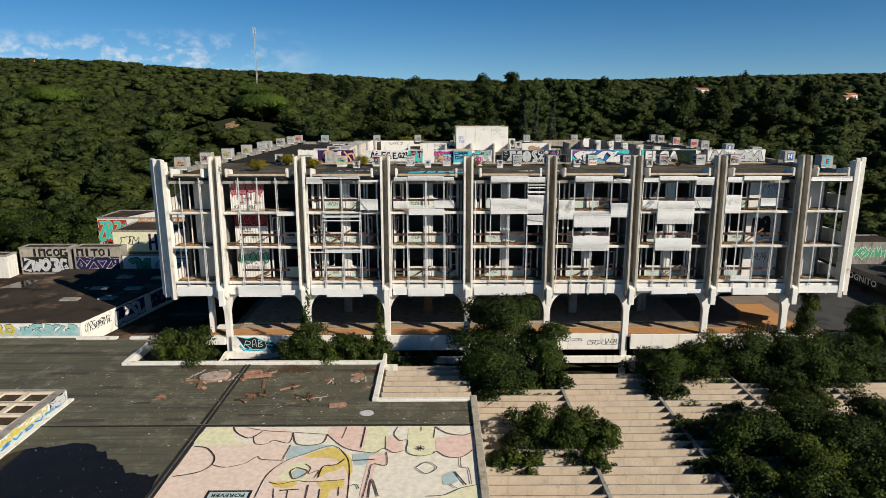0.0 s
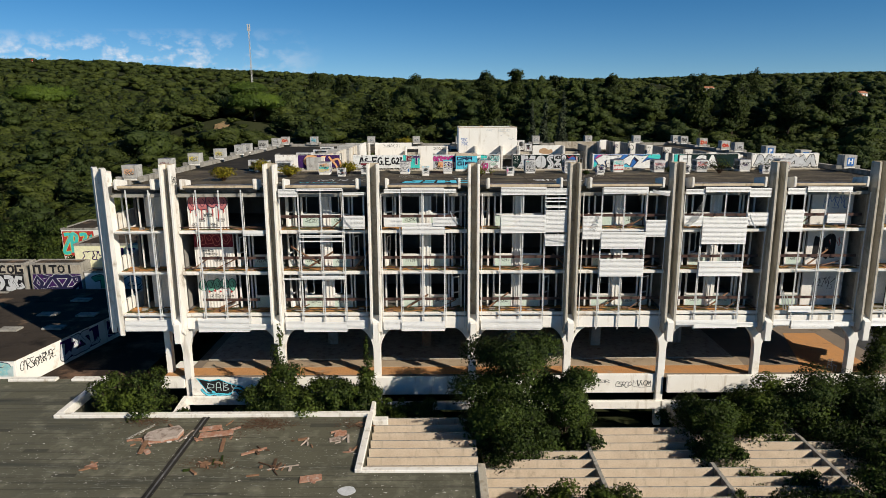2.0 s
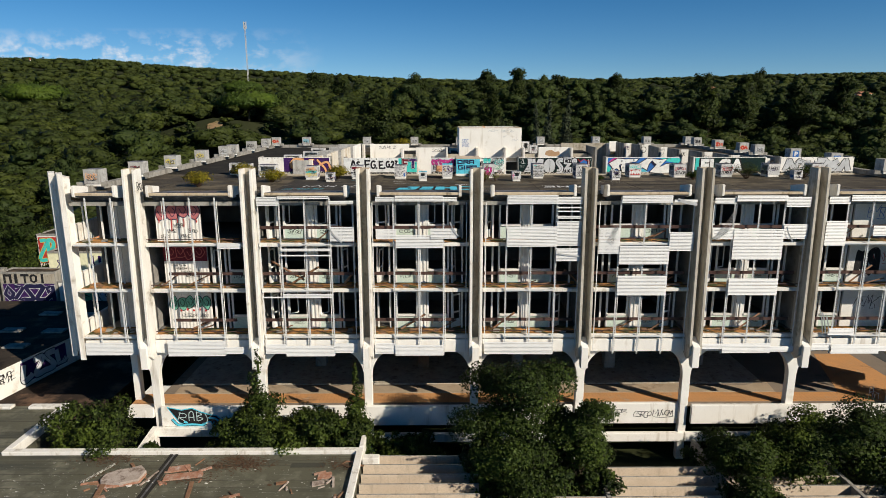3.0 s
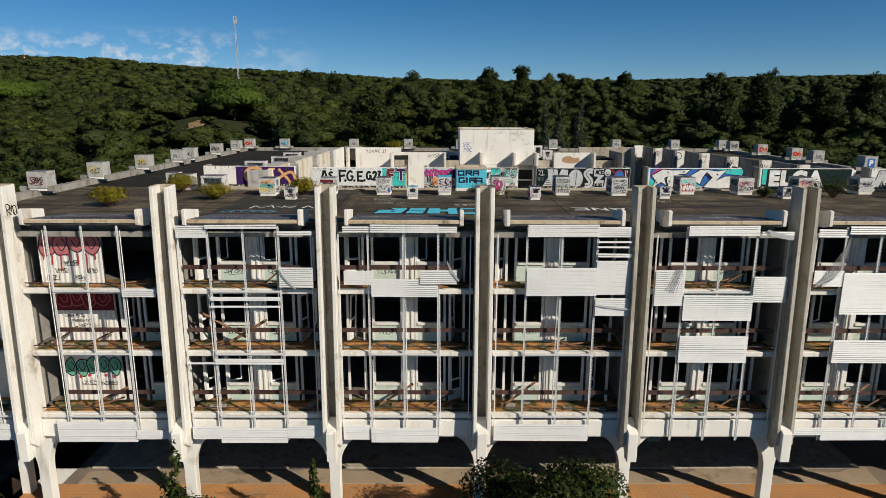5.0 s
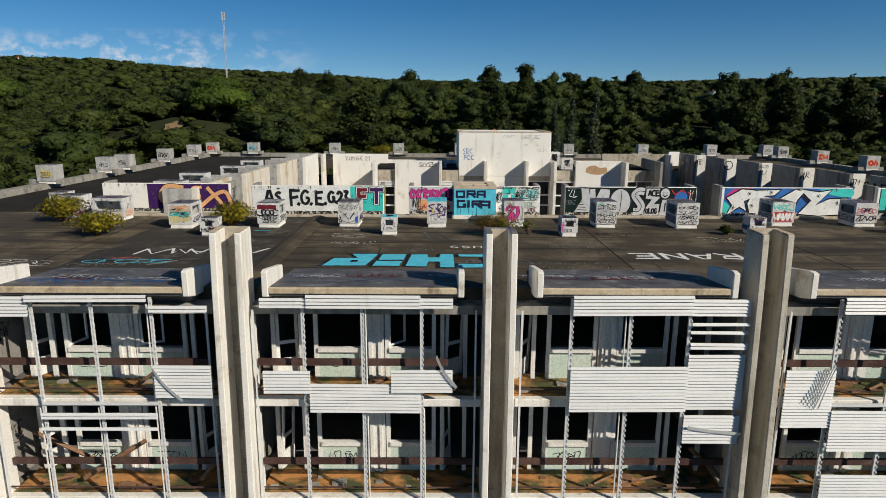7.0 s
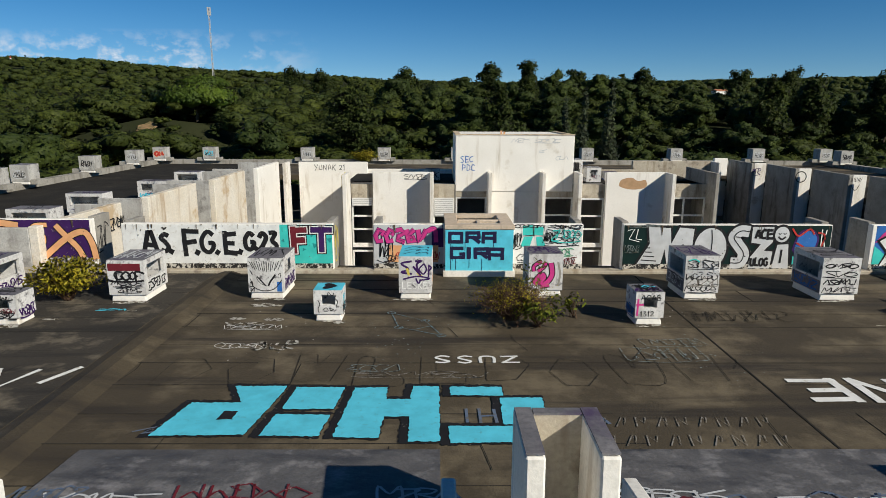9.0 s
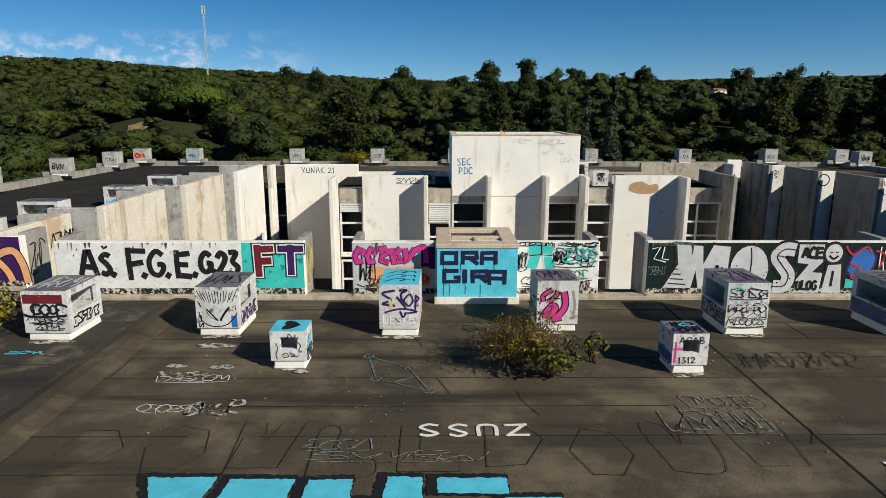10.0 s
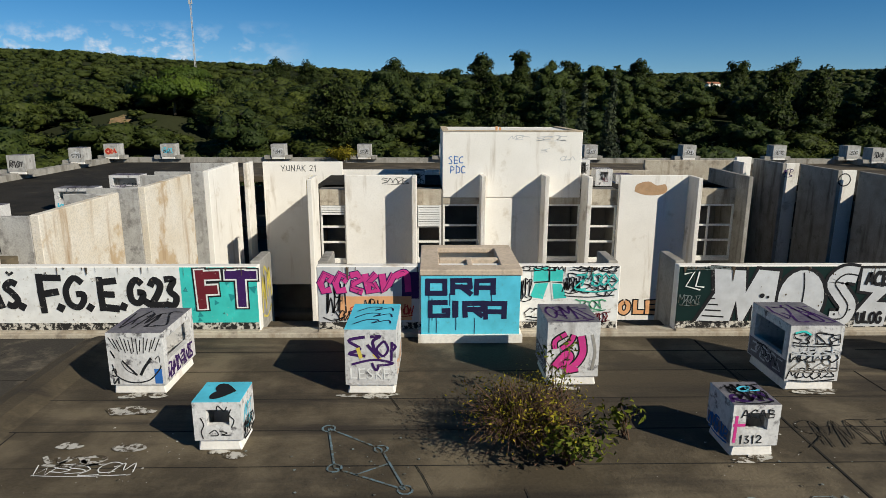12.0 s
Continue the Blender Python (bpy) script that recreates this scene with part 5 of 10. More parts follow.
def parapet(a, b):
    """Tray-like parapet of one bay: a lip, a slope back to the deck and an upstand at each end."""
    p = thing_part("parapet", building)
    x0, x1 = a + 0.95, b - 0.95
    bm = bmesh.new()
    prism(bm, ((53.38, 16.02), (53.38, 16.25), (53.44, 16.26), (56.35, 16.016), (56.35, 15.66), (54.0, 15.66), (53.75, 15.95)), "x", x0 + 0.17, x1 - 0.17)
    part("tray", bm, FLASHING, p, "dark grey sloping tray with faded tags")
    bm = bmesh.new()
    block(bm, x0 + 0.17, x1 - 0.17, 53.30, 53.40, 16.09, 16.265)
    part("lip", bm, LIP, p, "weathered ochre concrete lip", 0.02)
    for xa in (x0, x1 - 0.17):
        bm = bmesh.new()
        prism(bm, ((53.27, 16.02), (53.27, 16.70), (53.45, 16.73), (54.9, 16.5), (54.9, 15.8), (53.75, 15.9)), "x", xa, xa + 0.17)
        part("upstand", bm, CONCRETE, p, bevel=0.02)
    bm = bmesh.new()
    block(bm, a + 0.45, b - 0.45, 53.75, 54.3, 15.4, 15.64)
    part("roof_edge_beam", bm, CONCRETE_GREY, p)


rng = random.Random(21)
for a, b in BAYS:
    parapet(a, b)
for n, (words, col) in {2: ("", P_BLUE), 4: ("HAZE", P_MAROON), 1: ("", P_PURPLE), 3: ("", P_CYAN), 5: ("LNS", P_SILVER), 6: ("", P_SILVER)}.items():
    a, b = BAYS[n]
    m = Matrix.Translation(((a + b) / 2, 54.7, 16.164)) @ pose(0, 0, 0, -4.8, 0, 0)
    if words:
        lettering(words, 0.55, col, building, m @ pose(0, 0.1, 0, 0, 0, 180), 0.006, 1.3, "faded tag on the tray")
    else:
        tag(rng, building, m @ Matrix.Translation((0, -0.5, 0)), 4.8, 0.55, P_FADEDBLUE if col is P_CYAN else col, 12, 0.045)
for n, (a, b) in enumerate(BAYS):
    m = Matrix.Translation(((a + b) / 2, 54.7, 16.170)) @ pose(0, 0, 0, -4.8, 0, 0)
    w = (b - a) * 0.32
    for k, col in enumerate((P_SILVER, P_FADEDBLUE, P_MAROON, P_FADEDBLUE, P_SILVER)):
        tag(rng, building, m @ Matrix.Translation((rng.uniform(-1.0, 1.0) * w, rng.uniform(-0.45, 0.5), 0.0005 * k)), rng.uniform(0.8, 2.2), rng.uniform(0.25, 0.6), col, rng.randint(4, 7), 0.035, "faded tag on the tray")


def balcony_bay(n, a, b, z, storey):
    """One storey of one bay: slab edge, dirty floor, rail, glazed wall with empty frames."""
    bay = thing_part("balcony_bay", building)
    x0, x1 = a + 0.45, b - 0.45
    narrow = x1 - x0 < 5
    bm = bmesh.new()
    block(bm, x0, x1, FACE, FACE + 0.25, z - 0.23, z)
    part("slab_edge", bm, CONCRETE, bay, bevel=0.02)
    bm = bmesh.new()
    block(bm, x0, x1, FACE + 0.25, GLAZE + 0.3, z - 0.016, z + 0.004)
    part("balcony_floor", bm, DIRT, bay, "rust-brown dirt and moss on the balcony floor")
    r = random.Random(n * 10 + storey)
    # loose rubble
    bm = bmesh.new()
    for _ in range(9):
        cx, cy, s = r.uniform(x0 + 0.2, x1 - 0.2), r.uniform(FACE + 0.4, GLAZE - 0.2), r.uniform(0.05, 0.16)
        block(bm, cx - s, cx + s * 1.6, cy - s, cy + s * 0.7, z, z + s * 0.6)
    tagged(part("rubble", bm, WOOD if (n + storey) % 2 else CONCRETE_GREY, bay), kind="stuff")
    top = min(z + 2.9, 15.38)
    wall = thing_part("glazed_wall", building)
    w = x1 - x0
    if narrow:
        bm = bmesh.new()
        block(bm, x0 + (0.0 if n else 1.5), x1 - (1.4 if n else 0.2), GLAZE + 0.35, GLAZE + 0.5, z, top)
        part("plaster_panel", bm, PLASTER, wall, "bare plaster panel with tags")
        for fx in (0.0, 0.32, 0.6):
            bm = bmesh.new()
            block(bm, x0 + fx * w, x0 + fx * w + 0.09, GLAZE, GLAZE + 0.1, z, top)
            part("frame", bm, FRAME, wall)
        return
    if n == 1:
        bm = bmesh.new()
        front = 54.4 if storey == 2 else GLAZE + 0.05
        fold = [(x0 + 0.45 + 2.9 * k / 48, front + 0.016 * math.sin(k * 1.57)) for k in range(49)]
        prism(bm, fold + [(x0 + 3.35, front + 0.15), (x0 + 0.45, front + 0.15)], "z", z, top)
        p = part("plaster_panel", bm, PLASTER, wall, "white folded panel with sprayed shapes")
        c, front = x0 + 1.9, front - 0.02
        if storey == 2:
            bubbles(r, wall, south(c, front, z + 1.95), 2.8, 1.15, 4, P_DUSKPINK, P_NAVY)
            for q in range(7):
                line_on(wall, south(c - 1.25 + 0.4 * q, front - 0.03, z + 1.2), ((0, 0.3), (0.05, 0.12), (0.02, -0.25 * (q % 3))), 0.06, P_RED)
            for k in range(5):
                tag(r, wall, south(c - 0.9 + 0.45 * k, front - 0.004, z + 0.35 + 0.35 * (k % 3)), 0.55, 0.22, P_BLACK, 4, 0.024)
        elif storey == 1:
            # maroon over the top of the panel stands in for red in the slab's shade
            bm = bmesh.new()
            block(bm, c - 1.44, c + 1.44, front - 0.006, front - 0.002, z + 1.55, z + 2.75)
            part("graffiti", bm, P_MAROON, wall)
            bubbles(r, wall, south(c, front - 0.008, z + 2.15), 2.5, 0.9, 4, P_MAROON, P_DULLRED)
            for k in range(4):
                tag(r, wall, south(c - 0.5 + 0.3 * k, front - 0.004, z + 1.3 - 0.25 * k), 0.9, 0.14, P_BLACK, 7, 0.018)
        else:
            bubbles(r, wall, south(c + 0.05, front, z + 1.85), 2.7, 0.95, 5, P_MINT, P_BLACK)
            for k in range(5):
                b = bmesh.new()
                blob(r, b, 0, 0, 0.16, 0.2)
                flat_part("graffiti", b, P_RED, wall, south(c - 0.6 + 0.42 * k, front - 0.006, z + 1.28 + 0.07 * (k % 2)))
            tag(r, wall, south(c + 0.3, front - 0.004, z + 0.95), 1.7, 0.18, P_BLACK, 9, 0.018)
        spans = [] if storey == 2 else [("door", 3.6, 4.6), ("window", 4.75, 6.2)]
    elif n == 7:
        bm = bmesh.new()
        block(bm, x0 + 3.0, x1 - 0.25, GLAZE + 0.05, GLAZE + 0.2, z, top)
        part("plaster_panel", bm, PLASTER, wall, "white plaster panel with black sprayed shape")
        if storey == 1:
            throw_up(r, wall, south(x0 + 4.3, GLAZE + 0.05, z + 1.3), 1.5, 2.2, 2, P_BLACK, P_BLACK)
        tag(r, wall, south(x0 + 4.8, GLAZE + 0.05, z + 1.7), 1.8, 0.9, (P_BLACK, P_RED, P_BLUE)[storey], 5, 0.035)
        spans = [("door", 0.35, 1.1), ("window", 1.4, 2.8)]
    else:
        q = {3: 0.18, 4: -0.14}.get(n, 0.04)
        spans = [("door", 0.2, 0.95 + q), ("window", 1.27 + q, 2.77 + q), ("pier", 2.77 + q, 3.37 + q), ("window", 3.37 + q, 4.87 + q), ("door", 5.0 + q, 5.98)]
    for kind, u, v in spans:
        xa, xb = x0 + u, x0 + v
        if kind == "pier":
            bm = bmesh.new()
            block(bm, xa + 0.03, xb - 0.03, GLAZE - 0.04, GLAZE + 0.25, z, top)
            part("window_pier", bm, PLASTER, wall)
            bm = bmesh.new()
            block(bm, xa + 0.12, xa + 0.22, GLAZE - 0.10, GLAZE - 0.04, z, top), block(bm, xb - 0.20, xb - 0.12, GLAZE - 0.10, GLAZE - 0.04, z, top)
            part("frame", bm, FRAME, wall)
            continue
        fr = 0.12
        bm = bmesh.new()
        block(bm, xa, xa + fr, GLAZE, GLAZE + 0.1, z, top), block(bm, xb - fr, xb, GLAZE, GLAZE + 0.1, z, top)
        block(bm, xa + fr, xb - fr, GLAZE, GLAZE + 0.1, top - 0.16, top)
        if kind == "window":
            block(bm, xa + fr, xb - fr, GLAZE - 0.06, GLAZE + 0.12, z + 0.84, z + 0.97)
        part("frame", bm, FRAME, wall)
        if kind == "window":
            bm = bmesh.new()
            block(bm, xa + fr, xb - fr, GLAZE + 0.02, GLAZE + 0.07, z, z + 0.84)
            part("green_panel", bm, PANEL_GREEN, wall, "pale green panel below the window")
            if r.random() < 0.4:
                tag(r, wall, south((xa + xb) / 2, GLAZE + 0.02, z + 0.5), 0.8, 0.26, P_BLACK, 5, 0.025)
            # an empty casement left ajar
            if r.random() < 0.35:
                bm = bmesh.new()
                for e in ((0, 0.06, 0, 1.5), (0.58, 0.64, 0, 1.5), (0.06, 0.58, 0, 0.06), (0.06, 0.58, 1.44, 1.5)):
                    block(bm, e[0], e[1], 0, 0.05, e[2], e[3])
                bm.transform(pose(xa + fr, GLAZE + 0.08, z + 0.98, 0, 0, r.uniform(25, 75)))
                part("casement", bm, FRAME, wall, "empty white casement standing ajar")
        elif r.random() < 0.6:
            # a door leaf knocked inwards, only its frame left
            bm = bmesh.new()
            for e in ((0, 0.09, 0, 2.3), (0.55, 0.64, 0, 2.3), (0.09, 0.55, 0, 0.55), (0.09, 0.55, 2.2, 2.3), (0.09, 0.55, 1.0, 1.1)):
                block(bm, e[0], e[1], 0, 0.05, e[2], e[3])
            bm.transform(pose(xa + fr + 0.02, GLAZE + 0.06, z + 0.01, r.uniform(-3, 3), 0, r.uniform(20, 80)))
            part("door_leaf", bm, FRAME, wall, "broken white door frame hanging inwards")
    # rust-red guard board
    if storey < 2 or n not in (1, 4):
        bm = bmesh.new()
        ra, rb = (x0 + (1.2 if n == 1 else 0.1), x1 - r.choice((0.1, 0.9, 0.3)))
        block(bm, ra, rb, FACE + 0.3, FACE + 0.36, z + 0.86, z + 1.06)
        part("guard_board", bm, RUST, bay, "dark red rusted guard board")
    bm = bmesh.new()
    tube(bm, (x0 + 0.05, FACE + 0.14, z + 0.24), (x1 - 0.05, FACE + 0.14, z + 0.22), 0.028, 0.028, 4)
    part("toe_rail", bm, RUST, bay, "thin rusted rail")
    # fallen planks
    for _ in range(r.randint(0, 2)):
        bm = bmesh.new()
        cx = r.uniform(x0 + 0.8, x1 - 0.8)
        tube(bm, (cx - r.uniform(0.3, 1.0), FACE + 0.6, z + 0.05), (cx + r.uniform(0.3, 1.0), FACE + r.uniform(0.5, 1.1), z + r.uniform(0.05, 1.0)), 0.045, 0.045, 4)
        part("fallen_plank", bm, WOOD, bay)


for n, (a, b) in enumerate(BAYS):
    for s, z in enumerate(FLOORS):
        balcony_bay(n, a, b, z, s)
    bm = bmesh.new()
    block(bm, a + 0.43, b - 0.43, FACE, FACE + 0.28, 5.55, FLOORS[0] - 0.34)
    part("spandrel", bm, CONCRETE_CLEAN, building, "white concrete spandrel below the lowest balcony", 0.02)

# dark walls added so that no daylight shows through the end bays
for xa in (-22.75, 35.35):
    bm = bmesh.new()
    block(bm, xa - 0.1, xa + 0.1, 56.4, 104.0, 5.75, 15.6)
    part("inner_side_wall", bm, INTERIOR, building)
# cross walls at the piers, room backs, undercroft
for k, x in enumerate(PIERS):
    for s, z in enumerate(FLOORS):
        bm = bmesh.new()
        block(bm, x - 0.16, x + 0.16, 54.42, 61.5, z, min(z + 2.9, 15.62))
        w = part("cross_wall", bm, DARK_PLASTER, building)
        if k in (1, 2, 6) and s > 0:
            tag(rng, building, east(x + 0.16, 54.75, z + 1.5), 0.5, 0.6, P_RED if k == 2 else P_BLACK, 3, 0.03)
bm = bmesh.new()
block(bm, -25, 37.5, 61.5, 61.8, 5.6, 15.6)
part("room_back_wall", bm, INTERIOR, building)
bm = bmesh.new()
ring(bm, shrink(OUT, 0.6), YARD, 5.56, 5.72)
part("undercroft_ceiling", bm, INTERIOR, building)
bm = bmesh.new()
block(bm, -19.4, 36.0, 54.42, 66, 1.15, 1.5)
part("terrace_floor", bm, TERRACE, building, "terrace floor under the block, grey-brown for its shade")
bm = bmesh.new()
prism(bm, ((-20.9, 54.42), (34.2, 54.42), (34.2, 63.0), (31.3, 63.0), (28.9, 55.86), (-20.9, 55.86)), "z", 1.5, 1.512)
part("terrace_tiling", bm, TERRACE_ORANGE, building, "orange tiled strip along the terrace edge")
bm = bmesh.new()
for n in range(220):
    block(bm, -20.8 + 0.25 * n, -20.785 + 0.25 * n, 54.43, 55.85, 1.512, 1.515)
for n in range(5):
    block(bm, -20.9, 28.9, 54.66 + 0.24 * n, 54.672 + 0.24 * n, 1.515, 1.517)
tagged(part("tile_joint", bm, GROUT, building), kind="stuff")
bm = bmesh.new()
# lobed edge of the pale sheet stands in for the arches' curved shadow line
edge_ = [(x, 57.1 + 0.28 * math.sin(x * 0.83) + 0.18 * math.sin(x * 2.1 + 1)) for x in np.arange(-18.6, 24.6, 0.6)]
prism(bm, [(-18.6, 55.87)] + edge_ + [(24.4, 55.87)], "z", 1.5, 1.55)
part("sunlit_screed", bm, SCREED, building, "pale screed behind the tiled strip, lobed like the sunlit patch on it", 0.01)
bm = bmesh.new()
block(bm, -18.6, 24.2, 57.3, 65.5, 1.5, 1.6)
part("inner_step", bm, WEATHERED, building, "broken grey concrete step inside the terrace", 0.02)
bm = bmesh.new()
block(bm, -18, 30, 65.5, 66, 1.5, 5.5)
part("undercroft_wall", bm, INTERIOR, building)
for x, y in ((-0.9, 60.5), (6.5, 61), (13.6, 60.5), (20.7, 61), (-9, 61)):
    bm = bmesh.new()
    block(bm, x - 0.4, x + 0.4, y - 0.4, y + 0.4, 1.5, 5.6)
    part("inner_column", bm, WOOD if x == -0.9 else CONCRETE_GREY, building)
bm = bmesh.new()
block(bm, -20.95, -20.5, 55.0, 55.5, 1.25, 5.6)
part("inner_column", bm, CONCRETE_CLEAN, building)
for x0, x1, y0, y1, z0, z1 in ((-21.0, -19.2, 53.75, 57.5, 0.75, 1.42), (-18.62, 9.4, 53.62, 53.88, 0.2, 1.62), (PIERS[4] + 0.28, PIERS[5] - 0.28, 54.12, 54.4, 0.02, 1.53), (17.55, 31.2, 53.62, 53.88, 0.24, 1.62), (31.25, 34.5, 54.0, 54.3, 0.02, 1.35)):
    bm = bmesh.new()
    block(bm, x0, x1, y0, y1, z0, z1)
    part("terrace_parapet", bm, CONCRETE_CLEAN, building, "white concrete terrace parapet", 0.02)
for x0, x1, y0, y1, z0, z1 in ((-18.9, -10.8, 53.3, 53.62, -0.42, 0.2), (-4.4, 9.4, 53.75, 54.05, -1.16, -0.53), (9.5, 17.2, 53.75, 54.05, -1.16, -0.53), (17.3, 24.4, 53.75, 54.05, -1.16, -0.53)):
    bm = bmesh.new()
    block(bm, x0, x1, y0, y1, z0, z1)
    part("lower_beam", bm, CONCRETE_CLEAN, building, bevel=0.02)
for k in range(8):
    bm = bmesh.new()
    block(bm, PIERS[k] - 0.26, PIERS[k] + 0.26, 53.92, 54.38, -2.6 if k else 0.0, 1.5)
    part("column_foot", bm, CONCRETE_CLEAN, building, bevel=0.02)
# black and cyan piece on the first parapet
m = south(0, 53.62, 0)
fat_letter(building, m, ((-18.1, 1.56), (-17.2, 1.36), (-16.5, 1.5), (-15.9, 1.22), (-15.3, 1.02), (-14.9, 0.98), (-14.5, 0.62), (-14.6, 0.3), (-15.1, 0.28), (-15.3, 0.6), (-15.9, 0.42), (-15.8, 0.24), (-16.8, 0.28), (-17.4, 0.5)), P_BLACK, P_CYAN, 0.07, "black sprayed lettering-like piece edged in cyan")
for k, keys in enumerate((((-17.3, 1.22), (-17.5, 0.7)), ((-17.4, 1.2), (-16.95, 1.1), (-17.0, 0.85), (-17.4, 0.85), (-16.95, 0.55)), ((-16.75, 0.6), (-16.7, 1.2), (-16.45, 1.25), (-16.4, 0.6)), ((-16.75, 0.85), (-16.4, 0.88)), ((-16.2, 1.3), (-16.2, 0.6)), ((-16.2, 1.25), (-15.85, 1.1), (-16.15, 0.95), (-15.8, 0.75), (-16.15, 0.6)), ((-15.6, 1.1), (-15.5, 0.8), (-15.2, 0.98)), ((-15.45, 0.8), (-15.55, 0.5)))):
    line_on(building, m, keys, 0.055, P_PALEBLUE, len(keys) > 3, 0.008 + 0.0006 * k)
for k, (keys, wide_) in enumerate(((((-17.9, 0.75), (-17.55, 0.34), (-17.1, 0.28), (-16.9, 0.44), (-17.1, 0.55)), 0.16), (((-17.2, 0.3), (-16.5, 0.36), (-15.9, 0.3), (-15.6, 0.42)), 0.13), (((-15.4, 0.8), (-15.0, 0.8), (-14.75, 0.58), (-14.9, 0.42), (-15.1, 0.5)), 0.14))):
    line_on(building, m, keys, wide_ + 0.07, P_BLACK, True, 0.010 + 0.004 * k), line_on(building, m, keys, wide_, P_CYAN, True, 0.012 + 0.004 * k)
tag(rng, building, south(12.2, 54.12, 0.98), 2.1, 0.3, P_BLACK, 7, 0.035)
tag(rng, building, south(14.4, 54.12, 0.74), 1.2, 0.5, P_BLACK, 5, 0.045), tag(rng, building, south(15.8, 54.12, 0.8), 1.3, 0.5, P_BLACK, 5, 0.045)
# white chair frame left on the terrace
chair = thing("chair", "bare white metal chair frame standing on the terrace", "chair", at=pose(30.7, 54.75, 1.51, 0, 0, 20))
for sx in (-0.2, 0.2):
    for sy, top in ((-0.2, 0.45), (0.2, 0.85)):
        bm = bmesh.new()
        tube(bm, (sx, sy, 0), (sx, sy, top), 0.02, 0.02, 6)
        part("leg", bm, P_WHITE, chair)
for z, y in ((0.45, -0.2), (0.45, 0.2), (0.84, 0.2), (0.64, 0.2)):
    bm = bmesh.new()
    tube(bm, (-0.2, y, z), (0.2, y, z), 0.018, 0.018, 6)
    part("rail", bm, P_WHITE, chair)
for x in (-0.2, 0.2):
    bm = bmesh.new()
    tube(bm, (x, -0.2, 0.45), (x, 0.2, 0.45), 0.018, 0.018, 6)
    part("side_rail", bm, P_WHITE, chair)


# ---- louvres ----
def louvre(xa, xb, z0, z1, y=53.32, tilt=0.0, single=False):
    """A field of white metal slats in one plane."""
    label = "white metal louvre slats, partly torn off"
    holder = thing_part("louvre_panel", building, label) if single else None
    bm = bmesh.new()
    v = block(bm, 0, xb - xa, 0, 0.03, -0.082, -0.012)
    for q in v:
        if q.co.z > -0.05:
            q.co.y += 0.035
        q.co.z += tilt * q.co.x
    me = mesh_of("slat", bm, LOUVRE)
    z, joined = z1, bmesh.new()
    while z - 0.085 > z0:
        m = Matrix.Translation((xa, y, z)) @ pose(0, 0, 0, 0, 0.12 * math.sin(z * 31 + xa), 0)
        if single:
            ob = new("slat", me)
            ob.parent = holder
            ob.matrix_basis = m
        else:
            n = len(joined.verts)
            joined.from_mesh(me)
            joined.verts.ensure_lookup_table()
            bmesh.ops.transform(joined, matrix=m, verts=joined.verts[n:])
        z -= 0.094
    if single:
        joined.free()
        return holder
    return tagged(part("louvre_panel", joined, LOUVRE, building, label), kind="stuff")


L, C1, C2, R = 0.60, 1.94, 5.12, 6.66


def bars(n, a, b):
    """Perforated guide rods and thin tubes in front of one bay."""
    r = random.Random(n + 70)
    w = b - a
    if w < 6:
        xs = [a + 1.6, a + 3.2]
    else:
        xs = [a + 0.62, a + C1, a + (C1 + C2) / 2, a + C2, b - 0.62]
    for i, x in enumerate(xs):
        main = w < 6 or 0 < i < len(xs) - 1
        z0, z1 = 5.45 if main else 5.7, 15.95 if main else 15.6
        if n == 1 and i in (0, 4):
            continue
        bm = bmesh.new()
        rr = 0.038 if main else 0.025
        block(bm, x - rr, x + rr, 53.44, 53.50, z0, z1)
        if main:
            k = z0 + 0.1
            while k < z1 - 0.1:
                block(bm, x + rr, x + rr + 0.025, 53.41, 53.47, k, k + 0.06)
                k += 0.16
        part("guide_rod", bm, LOUVRE, building, "white notched guide rod")
        if main and r.random() < 0.75:
            bm = bmesh.new()
            q = x + r.choice((-0.14, 0.12))
            tube(bm, (q, 53.5, z0 + r.uniform(0, 0.6)), (q + r.uniform(-0.05, 0.05), 53.5, z1 - r.choice((0.2, 3.2, 6.4))), 0.022, 0.022, 5)
            part("thin_tube", bm, FRAME, building)
    for z in FLOORS:
        bm = bmesh.new()
        block(bm, xs[1] if w > 6 else a + 0.5, xs[3] if w > 6 else b - 0.5, 53.40, 53.46, z - 0.10, z - 0.02)
        part("cross_rail", bm, LOUVRE, building)


PANELS = {}
PANELS[0] = [(0.55, 4.05, 5.5, 6.35)]
PANELS[1] = [(1.35, C2, 5.38, 6.45), (C2, R, 5.5, 6.05), (C2, R, 12.6, 13.05)]
PANELS[2] = [(L, C1, 15.4, 16.0), (C1, C2, 15.8, 16.05), (C2, R, 15.5, 15.75), (C2, R, 13.1, 14.1), (C1, C2, 12.5, 12.7), (C1, C2, 12.15, 12.3), (C1, C2, 9.4, 9.7), (L, C1, 5.55, 6.25), (C1, C2, 5.38, 6.15), (C2, R, 5.6, 6.3), (L, C1, 9.35, 9.5)]
PANELS[3] = [(0.85, 2.08, 15.68, 15.98), (2.08, 5.1, 15.68, 16.08), (5.1, 5.96, 15.7, 15.98), (0.85, 2.12, 13.29, 13.95), (2.08, 5.1, 12.68, 13.56), (4.3, 5.96, 13.3, 13.98), (L, C1, 5.55, 6.3), (C1, C2, 5.42, 6.2)]
